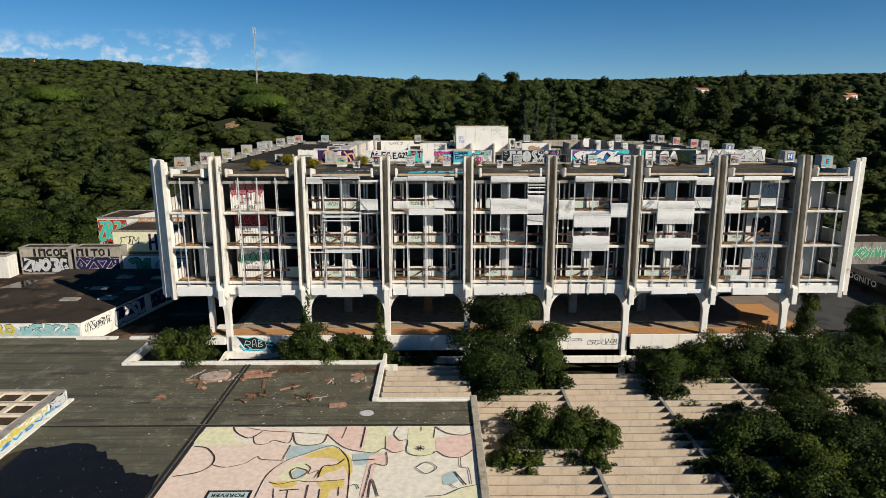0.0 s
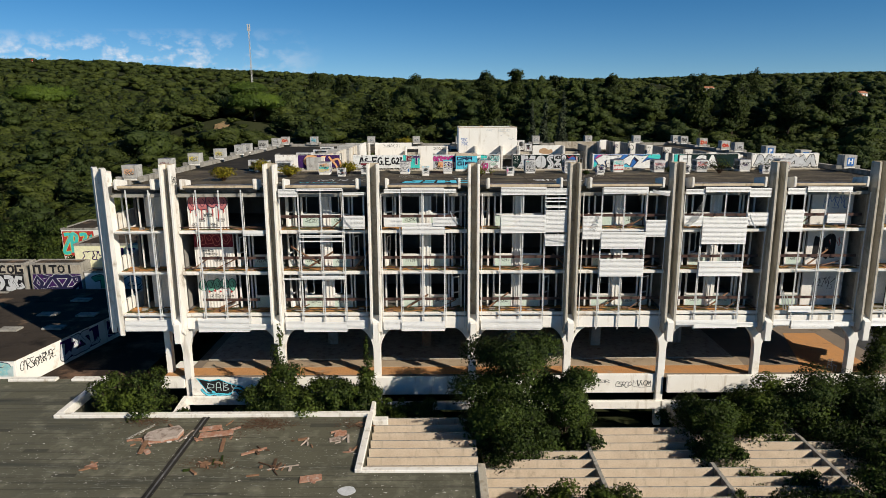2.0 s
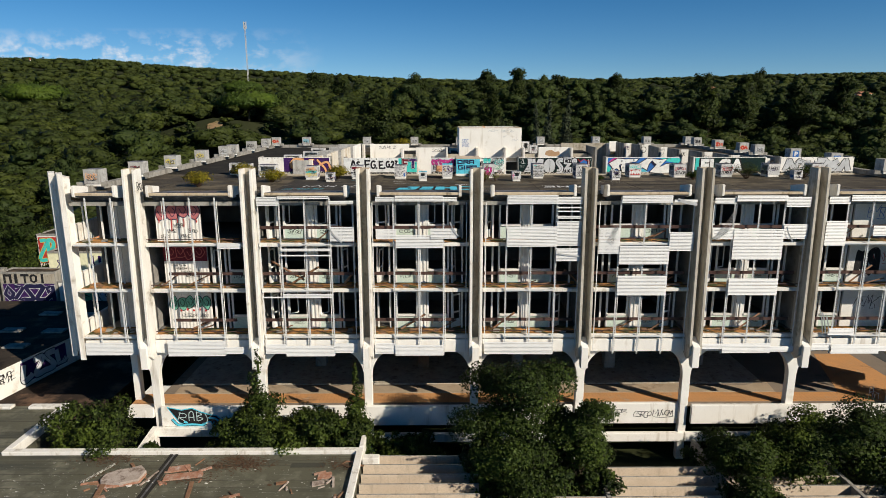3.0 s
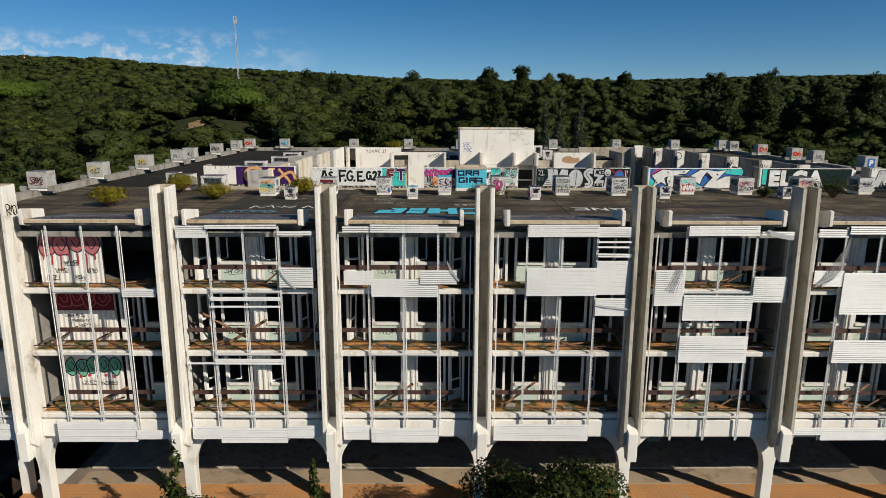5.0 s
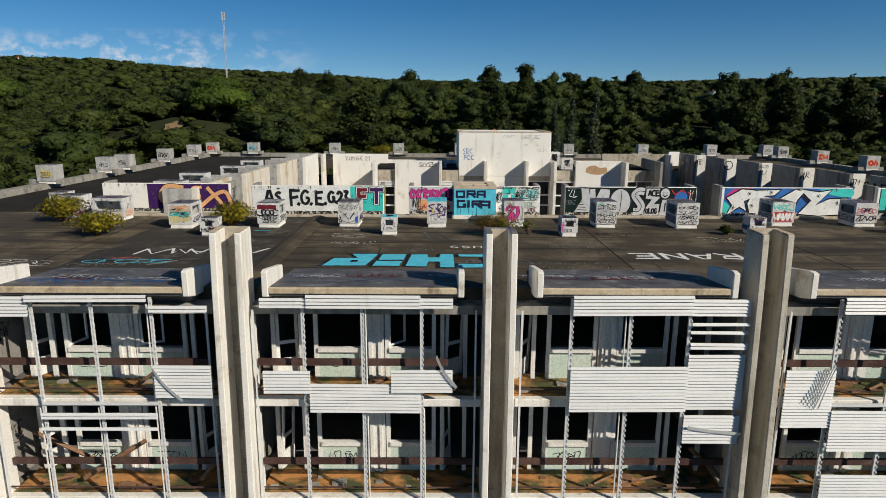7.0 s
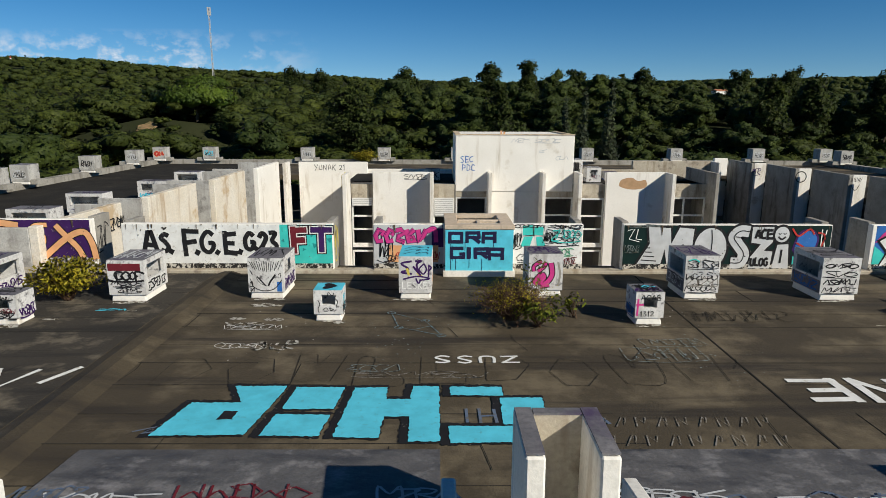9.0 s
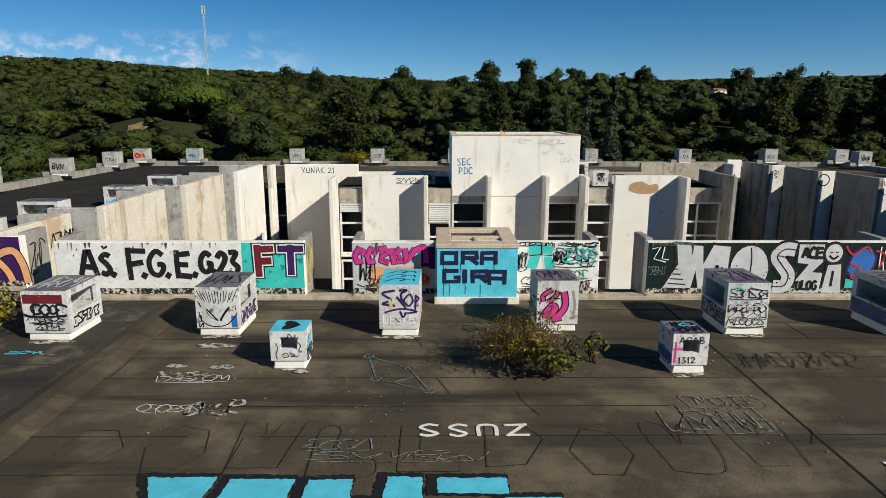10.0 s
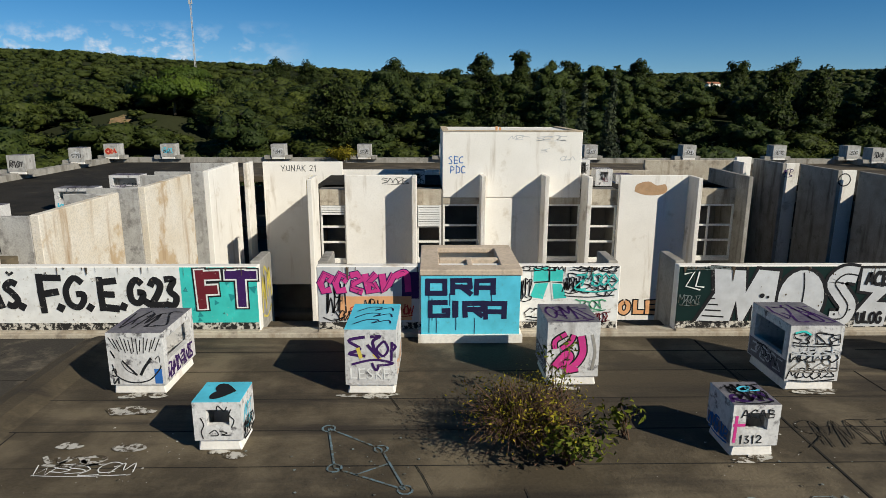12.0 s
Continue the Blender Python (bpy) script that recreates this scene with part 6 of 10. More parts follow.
PANELS[4] = [(C1, C2, 15.45, 16.08), (C1, C2, 12.75, 14.1), (C2, R, 15.5, 15.98), (C2, R, 15.2, 15.34), (C2, R, 14.95, 15.1), (C2, R, 14.6, 14.78), (C2, R, 12.83, 14.42), (C2, R, 11.84, 12.68), (L, C2, 5.5, 6.35)]
PANELS[5] = [(C1, C2, 15.5, 16.05), (L, C1, 12.3, 14.0), (C2, R, 12.42, 13.7), (C1, C2, 11.62, 12.84), (C1, C2, 9.53, 10.86), (C2 + 0.1, R, 15.55, 15.8)]
PANELS[6] = [(L, C1, 15.5, 15.9), (C1, C2, 15.6, 16.05), (C2, R, 15.3, 15.95), (C1, C2, 11.88, 13.9), (C1, C2, 9.48, 10.66), (L, C1, 13.25, 14.0), (C2, R, 13.19, 14.2), (L, C1, 5.8, 6.2), (C1, C2, 5.5, 6.2), (C2, R, 5.6, 6.0)]
PANELS[7] = [(L, C1, 15.4, 15.95), (C1, C2, 15.6, 16.05), (L, C1, 12.76, 14.4), (3.6, 4.9, 13.45, 14.1), (L, C1, 5.7, 6.2), (C1, C2, 5.45, 6.15), (C2, R, 5.6, 6.0), (1.6, 3.3, 6.75, 7.25)]
PANELS[8] = [(0.55, 4.1, 15.55, 15.95), (0.55, 4.1, 5.6, 6.3)]
rng = random.Random(33)
for n, (a, b) in enumerate(BAYS):
    bars(n, a, b)
    for k, (u, v, z0, z1) in enumerate(PANELS[n]):
        louvre(a + u, a + v, z0, z1, 53.30 - 0.045 * (k % 2) - (0.04 if u == C1 else 0), rng.uniform(-0.008, 0.008), 2 <= n <= 5 and z0 > 11.5)
# torn slats hanging loose: bent strips
def torn(points, wide=0.075):
    bm = bmesh.new()
    line = smooth_line([p[:2] for p in points], 5)
    ys = np.linspace(points[0][2], points[-1][2], len(line))
    lo = [bm.verts.new((x, y, z)) for (x, z), y in zip(line, ys)]
    hi = [bm.verts.new((x + wide * 0.35, y - 0.03, z + wide)) for (x, z), y in zip(line, ys)]
    for k in range(len(line) - 1):
        bm.faces.new((lo[k], lo[k + 1], hi[k + 1], hi[k]))
    geom = bmesh.ops.extrude_face_region(bm, geom=list(bm.faces))["geom"]
    bmesh.ops.translate(bm, verts=[g for g in geom if isinstance(g, bmesh.types.BMVert)], vec=(0, 0.012, 0))
    part("torn_slat", bm, LOUVRE, building, "bent white slat hanging loose")


for x, z, dx, dz in ((-6.6, 14.0, 0.75, -0.95), (1.0, 14.35, 0.55, -0.9), (22.3, 14.0, 0.5, -0.95), (25.5, 6.8, -0.35, 1.7), (25.7, 6.85, -0.4, 1.5), (25.9, 6.9, -0.3, 1.2), (15.3, 15.8, 1.2, -0.3), (15.4, 15.65, 1.1, -0.25), (7.9, 12.3, 1.5, -0.2)):
    torn(((x, z, 53.22), (x + dx * 0.4, z + dz * 0.52, 53.2), (x + dx, z + dz, 53.22)), 0.1)
rng = random.Random(3)
for k in range(8):
    q = 0.06 * k
    torn(((19.1 - q * 0.3, 15.5 - q, 53.3), (19.0 - q, 14.5, 53.2), (18.7 - q * 1.4, 13.75 - q * 0.3, 53.1), (18.1 - q * 1.2 + rng.uniform(-0.2, 0.2), 13.3 + rng.uniform(-0.1, 0.1), 53.12)), 0.07)
for k in range(5):
    torn(((11.45 + 0.07 * k, 14.05, 53.2), (11.3 + 0.07 * k, 13.55, 53.16), (11.05 + 0.09 * k, 13.1 - 0.05 * k, 53.2)), 0.06)
# brown boards leaning in the broken bays
for x0, z0, x1, z1 in ((-10.6, 11.7, -8.6, 10.3), (-9.3, 10.2, -7.6, 11.2), (-5.9, 10.15, -4.9, 11.3), (3.9, 7.0, 5.4, 8.0), (9.6, 10.1, 8.6, 11.0), (20.4, 7.0, 21.9, 7.9), (-16.2, 7.0, -14.6, 7.7), (27.4, 10.2, 29.0, 11.2), (12.3, 7.0, 13.6, 7.6), (-2.2, 7.0, -0.6, 7.9)):
    bm = bmesh.new()
    tube(bm, (x0, 54.1, z0), (x1, 54.5, z1), 0.07, 0.07, 4)
    part("leaning_board", bm, WOOD, building, "brown broken board leaning in the balcony")
for k, y, z, col in ((1, 53.75, 16.75, P_PURPLE), (2, 53.75, 16.6, P_BLACK), (2, 53.8, 16.2, P_RED), (0, 53.8, 16.6, P_BLACK)):
    tag(rng, building, east(PIERS[k] + 0.413, y, z), 0.8, 0.5, col, 4, 0.05)

# ---- roof surface ----
rng = random.Random(8)
bm = bmesh.new()
for k in range(12):
    y = 55.2 + k * 0.98 + 0.05 * math.sin(k * 2.3)
    for xa, xb, dy in ((-25.0, -4.7, 0.0), (-4.1, 37.5, 0.3)):
        x = xa
        while x < xb:
            long = rng.uniform(0.8, 4.5)
            if rng.random() < 0.72:
                block(bm, x, min(x + long, xb), y + dy, y + dy + rng.uniform(0.008, 0.02), DECK, DECK + 0.006)
            x += long
for x in (-19.2, -11.8, 7.14, 14.1, 21.2, 28.5):
    block(bm, x, x + 0.035, 55.4, 65.8, DECK, DECK + 0.008)
for k in range(26):
    x = -21 + k * 2.2 + rng.uniform(-0.6, 0.6)
    y = 55.5 + (k * 7) % 10 * 0.98
    block(bm, x, x + 0.015, y, y + 0.95, DECK, DECK + 0.007)
part("felt_seam", bm, BITUMEN_DARK, building)
bm = bmesh.new()
prism(bm, ((-4.85, DECK), (-4.55, DECK + 0.10), (-4.3, DECK + 0.10), (-4.0, DECK)), "y", 55.5, 65.9)
part("expansion_ridge", bm, BITUMEN, building, "low bitumen ridge across the roof")
bm = bmesh.new()
block(bm, -10.8, -4.87, 55.6, 66, DECK, DECK + 0.004)
part("dark_felt", bm, DECK_DARK, building, "darker worn felt sheet")
bm = bmesh.new()
block(bm, -22.8, -11.9, 67.2, 104, DECK, DECK + 0.004)
part("dark_felt", bm, BITUMEN_DARK, building)
CHIP = [((-1.89, 58.4), (-0.99, 58.4), (-1.12, 57.5), (-1.26, 56.75), (-2.62, 56.72), (-2.39, 57.78), (-1.6, 57.78)), ((-0.84, 58.36), (-0.02, 58.35), (-0.08, 57.56), (-0.90, 57.54)), ((-0.95, 57.38), (-0.11, 57.36), (-0.17, 56.7), (-1.03, 56.72)),
        ((0.15, 58.33), (0.70, 58.34), (0.71, 57.9), (1.1, 57.9), (1.12, 58.4), (1.57, 58.38), (1.58, 56.55), (1.12, 56.55), (1.11, 57.3), (0.72, 57.3), (0.70, 56.65), (0.03, 56.68))]
CHIP += [((1.75, 58.37), (2.62, 58.36), (2.62, 58.02), (1.75, 58.04)), ((2.56, 57.95), (3.25, 57.95), (3.2, 57.05), (2.52, 57.05)), ((1.7, 57.0), (3.2, 57.0), (3.15, 56.55), (1.72, 56.5))]


def ragged(points, amount, r):
    """An outline as a paint roller leaves it: frayed along every edge."""
    out = []
    for (ax, ay), (bx, by) in zip(points, list(points[1:]) + [points[0]]):
        d = math.hypot(bx - ax, by - ay)
        n = max(2, int(d / 0.045))
        for k in range(n):
            e = (r.uniform(-1, 1) + (1.6 * r.random() if k % 7 == 0 else 0)) * amount
            out.append((ax + (bx - ax) * k / n + (by - ay) / d * e, ay + (by - ay) * k / n - (bx - ax) / d * e))
    return out


rolled = random.Random(3)
for k, shape in enumerate(CHIP):
    for name, material_, pts, z in (("roof_letter_outline", P_BLACK, [(x - 0.06, y + 0.035) for x, y in grown(list(shape), 0.075)], 0.010), ("roof_letter", P_CYAN, shape, 0.020)):
        b = bmesh.new()
        b.faces.new([b.verts.new((*p, 0)) for p in ragged(pts, 0.012 if name == "roof_letter" else 0.018, rolled)])
        bmesh.ops.triangulate(b, faces=b.faces)
        flat_part(name, b, material_, building, Matrix.Translation((0, 0, DECK + z + 0.0006 * k)), "cyan block letter piece painted on the roof" if z > 0.015 else "")
b = bmesh.new()
b.faces.new([b.verts.new((*p, 0)) for p in ragged(((-1.8, 57.2), (-1.58, 57.2), (-1.55, 57.47), (-1.76, 57.47)), 0.012, rolled)])
flat_part("roof_letter_outline", b, P_BLACK, building, Matrix.Translation((0, 0, DECK + 0.026)))
brush("ZUSS", building, ground_paint(3.06, 59.75, DECK + 0.01), 0.33, 0.06, P_WHITE, 0.95, 0.34, "white roof lettering", seed=4)
brush("RANE", building, ground_paint(11.4, 58.66, DECK + 0.01), 0.82, 0.15, P_WHITE, 0.98, 0.2, "white roof lettering", seed=6)
brush("HI", building, ground_paint(2.46, 57.55, DECK + 0.01), 0.42, 0.05, P_FADEDBLUE, 0.7, 0.25, "faded blue hand lettering", seed=2)
line_on(building, ground_paint(0, 0, DECK + 0.01, 0), ((4.13, 57.08), (3.95, 57.5), (3.76, 57.2), (3.62, 57.54), (3.43, 57.1)), 0.06, P_FADEDBLUE, False)
line_on(building, ground_paint(0, 0, DECK + 0.01, 0), ((-2.9, 56.85), (-2.6, 57.0), (-2.75, 56.8), (-2.4, 56.9)), 0.04, P_FADEDBLUE, False)
# tall letters only outlined, in thin dark spray
HOLLOW = (((0, 0), (0.05, 1), (0.6, 0.98), (0.9, 0.6), (0.55, 0.05), (0, 0)), ((0, 0), (0, 1), (0.3, 1), (0.3, 0.35), (0.85, 0.35), (0.85, 0), (0, 0)), ((0.1, 0), (0, 1), (0.35, 1), (0.45, 0.55), (0.6, 1), (0.95, 1), (0.8, 0), (0.1, 0)), ((0.2, 0.02), (0.0, 0.5), (0.3, 1), (0.75, 0.9), (0.9, 0.4), (0.6, 0), (0.2, 0.02)))
for k in range(9):
    keys = [(-3.4 + 1.16 * k + 0.95 * u, 58.42 + 0.1 * (k % 3) + 1.2 * v) for u, v in HOLLOW[(k * 3 + k // 4) % 4]]
    line_on(building, ground_paint(0, 0, DECK + 0.009, 0), keys, 0.013, P_SOOT, k % 4 == 3)
for k, keys in enumerate((((-9.24, 58.2), (-9.12, 59.1)), ((-9.12, 59.06), (-8.68, 58.3), (-8.25, 59.18)), ((-8.25, 59.14), (-8.0, 58.36), (-7.98, 59.0), (-7.54, 58.4), (-7.62, 59.1)), ((-7.62, 59.06), (-7.14, 58.34), (-6.98, 59.12)), ((-7.4, 58.7), (-7.0, 58.7)), ((-6.5, 58.3), (-6.35, 59.15)), ((-6.35, 59.1), (-5.9, 58.3), (-5.6, 59.1)), ((-5.28, 58.5), (-4.92, 59.22)))):
    line_on(building, ground_paint(0, 0, DECK + 0.012 + 0.0006 * k, 0), keys, 0.11, P_WHITE, False)
tag(rng, building, ground_paint(-9.3, 57.7, DECK + 0.012, 10), 1.0, 0.18, P_DULLRED, 6, 0.035, "faint red tag on the roof")
tag(rng, building, ground_paint(-9.7, 56.75, DECK + 0.012, 180), 1.8, 0.25, P_FADED, 8, 0.03, "faint sprayed tag on the roof")
b = bmesh.new()
blob(random.Random(7), b, 0, 0, 1.2, 0.28)
flat_part("paint_spill", b, P_FADED, building, Matrix.Translation((-7.75, 57.1, DECK + 0.011)) @ Matrix.Rotation(0.7, 4, "Z"), "grey smear of paint on the felt")
for k, y in enumerate((56.6, 57.15)):
    for j in range(9):
        line_on(building, ground_paint(3.9 + 0.31 * j, y - 0.15, DECK + 0.01, 0), ((0, 0), (0.05 + 0.1 * (j % 2), 0.3), (0.14, 0.05 * (j % 3)), (0.2, 0.28)), 0.022, P_FADED, False)
for x, y, w, h, col, st, wd in ((-2.45, 61.4, 1.2, 0.26, P_WHITE, 6, 0.016), (-2.4, 60.28, 0.95, 0.3, P_WHITE, 6, 0.016), (5.9, 59.9, 1.5, 0.7, P_FADEDPALE, 8, 0.02), (6.3, 60.5, 1.2, 0.4, P_FADEDPALE, 6, 0.02), (-1.7, 60.3, 0.8, 0.5, P_CHIPPED, 4, 0.06), (-2.7, 61.6, 0.7, 0.2, P_CHIPPED, 3, 0.06),
                                (8.4, 62.2, 2.4, 0.9, P_SOOT, 9, 0.022), (0.4, 59.2, 0.9, 0.3, P_FADEDPALE, 4, 0.02), (-9.0, 57.2, 2.6, 0.6, P_CYAN, 5, 0.05), (-12.5, 57.0, 2.4, 0.7, P_WHITE, 5, 0.04), (12.5, 61.2, 2.5, 0.7, P_CREAM, 4, 0.02), (-6.1, 62.6, 0.6, 0.15, P_CYAN, 3, 0.05), (1.2, 58.9, 2.2, 0.25, P_FADED, 5, 0.015)):
    tag(rng, building, ground_paint(x, y, DECK + 0.012, 0), w, h, col, st, wd, "faint sprayed tag on the roof")
b = bmesh.new()
FISH = ((0.47, 62.39), (1.26, 61.83), (1.62, 60.9), (0.7, 61.38), (0.98, 61.22), (1.37, 61.47))
for a, c in ((0, 1), (1, 2), (2, 3), (3, 0), (4, 5)):
    ribbon(b, [FISH[a], FISH[c]], 0.03)
for a in (0, 1, 2, 3):
    ribbon(b, [(FISH[a][0] + 0.09 * math.cos(k), FISH[a][1] + 0.09 * math.sin(k)) for k in np.linspace(0, 6.28, 12)], 0.03)
flat_part("graffiti", b, paint("faded_blue_spray", (0.16, 0.24, 0.28), (0.09, 0.075, 0.05), (0.44, 0.60)), building, Matrix.Translation((0, 0, DECK + 0.012)), "faded blue fish-like outline on the roof")

# outer kerb
bm = bmesh.new()
for a, b in zip(OUT, OUT[1:]):
    a, b = Vector(a), Vector(b)
    d = (b - a).normalized()
    q = Vector((d.y, -d.x)) * 0.55 * (1 if (Vector((6.3, 78)) - a).dot(Vector((d.y, -d.x))) > 0 else -1)
    vs = [bm.verts.new((*p, z)) for z in (DECK, DECK + 0.38) for p in (a, b, b + q, a + q)]
    for f in ((0, 1, 2, 3), (7, 6, 5, 4), (0, 4, 5, 1), (1, 5, 6, 2), (2, 6, 7, 3), (3, 7, 4, 0)):
        bm.faces.new([vs[i] for i in f])
part("roof_kerb", bm, CONCRETE_GREY, building, "grey concrete kerb round the roof")


# ---- mural walls along the courtyard ----
def mural_wall(x0, x1, y=66.2, ret=1.1, h=1.42):
    th = thing("parapet_wall", "concrete roof wall covered in sprayed murals by the courtyard", "wall", "mural walls")
    bm = bmesh.new()
    block(bm, x0, x1, y, y + 0.22, DECK, DECK + h)
    part("wall", bm, CONCRETE_CLEAN, th, bevel=0.015)
    for xa in (x0, x1 - 0.2):
        bm = bmesh.new()
        block(bm, xa, xa + 0.2, y + 0.22, y + ret, DECK - 0.3, DECK + h + 0.05)
        part("return_wall", bm, CONCRETE_GREY, th, bevel=0.015)
    bm = bmesh.new()
    block(bm, x0, x1, y - 0.12, y, DECK, DECK + 0.12)
    part("plinth", bm, WEATHERED, th, bevel=0.02)
    return th


def field(th, material, xa, xb, za, zb, y=66.2, lift=0.002, label=""):
    bm = bmesh.new()
    block(bm, xa, xb, y - lift, y, za, zb)
    return part("painted_field", bm, material, th, label)


walls = {k: mural_wall(PIER4 + PITCH * k - 3.02, PIER4 + PITCH * k + 3.02) for k in (-1, 0, 1, 2, 3, 4)}
walls[-2] = mural_wall(-14.7, -8.75, 66.9)
Y = 66.2
w = walls[-1]
field(w, P_WHITE, -7.5, -3.0, DECK + 0.22, DECK + 1.4)
field(w, P_TURQ, -3.0, -1.5, DECK + 0.16, DECK + 1.4, label="turquoise painted field")
field(w, P_BLACK, -7.4, -1.5, DECK + 0.12, DECK + 0.2)
for k, (words, x, z, h, wide) in enumerate((("A", -6.92, 0.58, 0.64, 0.62), ("S", -6.44, 0.62, 0.5, 0.56), ("^", -6.36, 1.18, 0.12, 1.2), (".", -6.16, 0.58, 0.4, 0.4), ("F", -5.78, 0.54, 0.70, 0.58), (".", -5.42, 0.55, 0.4, 0.4), ("G", -5.26, 0.58, 0.62, 0.6), (".", -4.84, 0.57, 0.4, 0.4), ("E", -4.6, 0.55, 0.60, 0.52), (".", -4.18, 0.57, 0.4, 0.4), ("G", -4.02, 0.68, 0.48, 0.6), (".", -3.7, 0.66, 0.3, 0.4), ("2", -3.62, 0.62, 0.54, 0.5), ("3", -3.33, 0.62, 0.56, 0.48))):
    brush(words, w, south(x, Y - 0.006, DECK + z), h, 0.05 if words == "^" else 0.135, P_BLACK, wide, label="hand painted black capital", seed=k)
for letter, x, wide, z, h in (("F", -2.66, 0.56, 0.62, 0.66), ("T", -2.05, 0.78, 0.66, 0.62)):
    for col, fat, lift in ((P_BLACK, 0.29, 0.006), (P_WHITE, 0.23, 0.009), (P_MAROON if letter == "F" else P_PURPLE, 0.165, 0.012)):
        brush(letter, w, south(x, Y - lift, DECK + z), h, fat, col, wide, label="purple letter edged white and black", rough=0.0)
tag(rng, w, east(-1.48, 66.8, DECK + 0.8), 0.6, 0.9, P_YELLOW, 3, 0.06)
w = walls[0]
field(w, P_SILVER, -0.3, 1.7, DECK + 0.15, DECK + 1.4)
field(w, P_ORANGE, 0.1, 1.55, DECK + 0.3, DECK + 0.8, lift=0.006)
throw_up(rng, w, south(0.62, Y - 0.008, DECK + 1.08), 1.8, 0.52, 6, P_PINK, P_PURPLE)
field(w, P_PURPLE, 1.36, 1.7, DECK + 0.75, DECK + 1.3, lift=0.005)
for k in range(5):
    tag(rng, w, south(0.2 + 0.3 * k, Y - 0.009, DECK + 0.4 + 0.12 * (k % 3)), 0.34, 0.22, (P_BLACK, P_RED, P_BLACK, P_PURPLE, P_RED)[k], 4, 0.022)
tag(rng, w, south(0.0, Y - 0.006, DECK + 0.75), 0.45, 0.7, P_BLACK, 4, 0.03)
field(w, P_WHITE, 3.75, 5.7, DECK + 0.12, DECK + 1.4)
for shape in (((3.98, 1.37), (4.26, 1.40), (4.28, 1.12), (3.98, 1.10)), ((4.31, 1.36), (4.58, 1.34), (4.56, 1.10), (4.31, 1.12)), ((4.02, 1.06), (4.28, 1.08), (4.18, 0.74), (3.92, 0.78)), ((4.36, 1.06), (4.54, 1.06), (4.66, 0.76), (4.40, 0.74))):
    fat_letter(w, south(0, Y - 0.006, DECK), shape, P_TURQ, P_WHITE, 0.035, "turquoise block of a letter edged white")
for k, (cx, cz, ww, hh) in enumerate(((4.15, 1.37, 0.8, 0.10), (5.2, 1.36, 0.9, 0.10), (5.15, 1.18, 0.9, 0.2), (5.1, 0.95, 1.0, 0.26), (4.75, 1.05, 0.3, 0.3), (5.15, 0.62, 0.6, 0.22), (4.3, 0.45, 0.9, 0.26), (3.82, 0.95, 0.25, 0.4), (5.35, 0.35, 0.4, 0.2))):
    tag(rng, w, south(cx, Y - 0.012, DECK + cz), ww, hh, (P_BLACK, P_BLACK, P_BLACK, P_BLACK, P_BLACK, P_GREEN, P_BLACK, P_BLACK, P_MAROON)[k], 6, 0.022)
tag(rng, w, south(5.25, Y - 0.016, DECK + 1.12), 0.8, 0.35, P_TURQ, 5, 0.03)
w = walls[1]
field(w, P_DARKGREEN, 6.9, 12.9, DECK + 0.1, DECK + 1.4, label="dark green painted field")
m = south(0, Y - 0.006, DECK)
fat_letter(w, m, ((7.26, 0.16), (7.66, 0.86), (7.60, 1.36), (8.24, 1.32), (8.28, 0.86), (8.50, 1.34), (8.92, 1.30), (8.88, 0.5), (8.96, 0.14), (8.46, 0.12), (8.44, 0.62), (8.22, 0.12), (8.10, 0.70), (7.98, 0.12)), P_SILVER, P_BLACK, 0.07, "fat silver letter edged black")
fat_letter(w, m @ Matrix.Translation((0, 0, 0.002)), [(9.42 + 0.47 * math.cos(a), 0.73 + 0.60 * math.sin(a)) for a in np.linspace(0, 6.1, 22)], P_SILVER, P_BLACK, 0.08, "fat silver letter edged black")
for col, fat, lift in ((P_BLACK, 0.46, 0.005), (P_SILVER, 0.33, 0.010), (P_BLACK, 0.03, 0.014)):
    line_on(w, m, ((10.52, 1.22), (10.26, 1.24), (10.08, 1.06), (10.22, 0.84), (10.40, 0.58), (10.32, 0.32), (10.04, 0.30)), fat, col, True, lift)
fat_letter(w, m @ Matrix.Translation((0, 0, 0.004)), ((10.60, 1.36), (11.22, 1.36), (11.22, 0.92), (10.98, 0.66), (11.24, 0.64), (11.20, 0.14), (10.58, 0.14), (10.60, 0.46), (10.88, 0.86), (10.60, 0.90)), P_SILVER, P_BLACK, 0.06, "silver letter edged black")
fat_letter(w, m @ Matrix.Translation((0, 0, 0.006)), ((11.36, 0.84), (11.68, 0.86), (11.74, 0.14), (11.26, 0.14)), P_SILVER, P_BLACK, 0.06, "silver letter edged black")
fat_letter(w, m @ Matrix.Translation((0, 0, 0.008)), [(11.47 + 0.21 * math.cos(a), 1.14 + 0.23 * math.sin(a)) for a in np.linspace(0, 5.9, 16)], P_SILVER, P_BLACK, 0.07, "round dot with a sprayed smile")
line_on(w, m, ((11.36, 1.08), (11.47, 1.0), (11.58, 1.08)), 0.05, P_BLACK, True, 0.016)
for q in (11.40, 11.54):
    line_on(w, m, ((q - 0.04, 1.18), (q, 1.15), (q + 0.04, 1.18)), 0.025, P_BLACK, True, 0.016)
line_on(w, m, ((11.50, 0.70), (11.48, 0.30)), 0.06, P_BLACK, False, 0.016)
line_on(w, m, ((9.42, 1.28), (9.46, 0.9), (9.42, 0.3)), 0.028, P_BLACK, True, 0.012)
for k in range(5):
    line_on(w, m, ((7.38 + 0.05 * k, 0.26 + 0.12 * k), (7.95 - 0.07 * k, 0.22 + 0.13 * k)), 0.03, P_BLACK, False, 0.008)
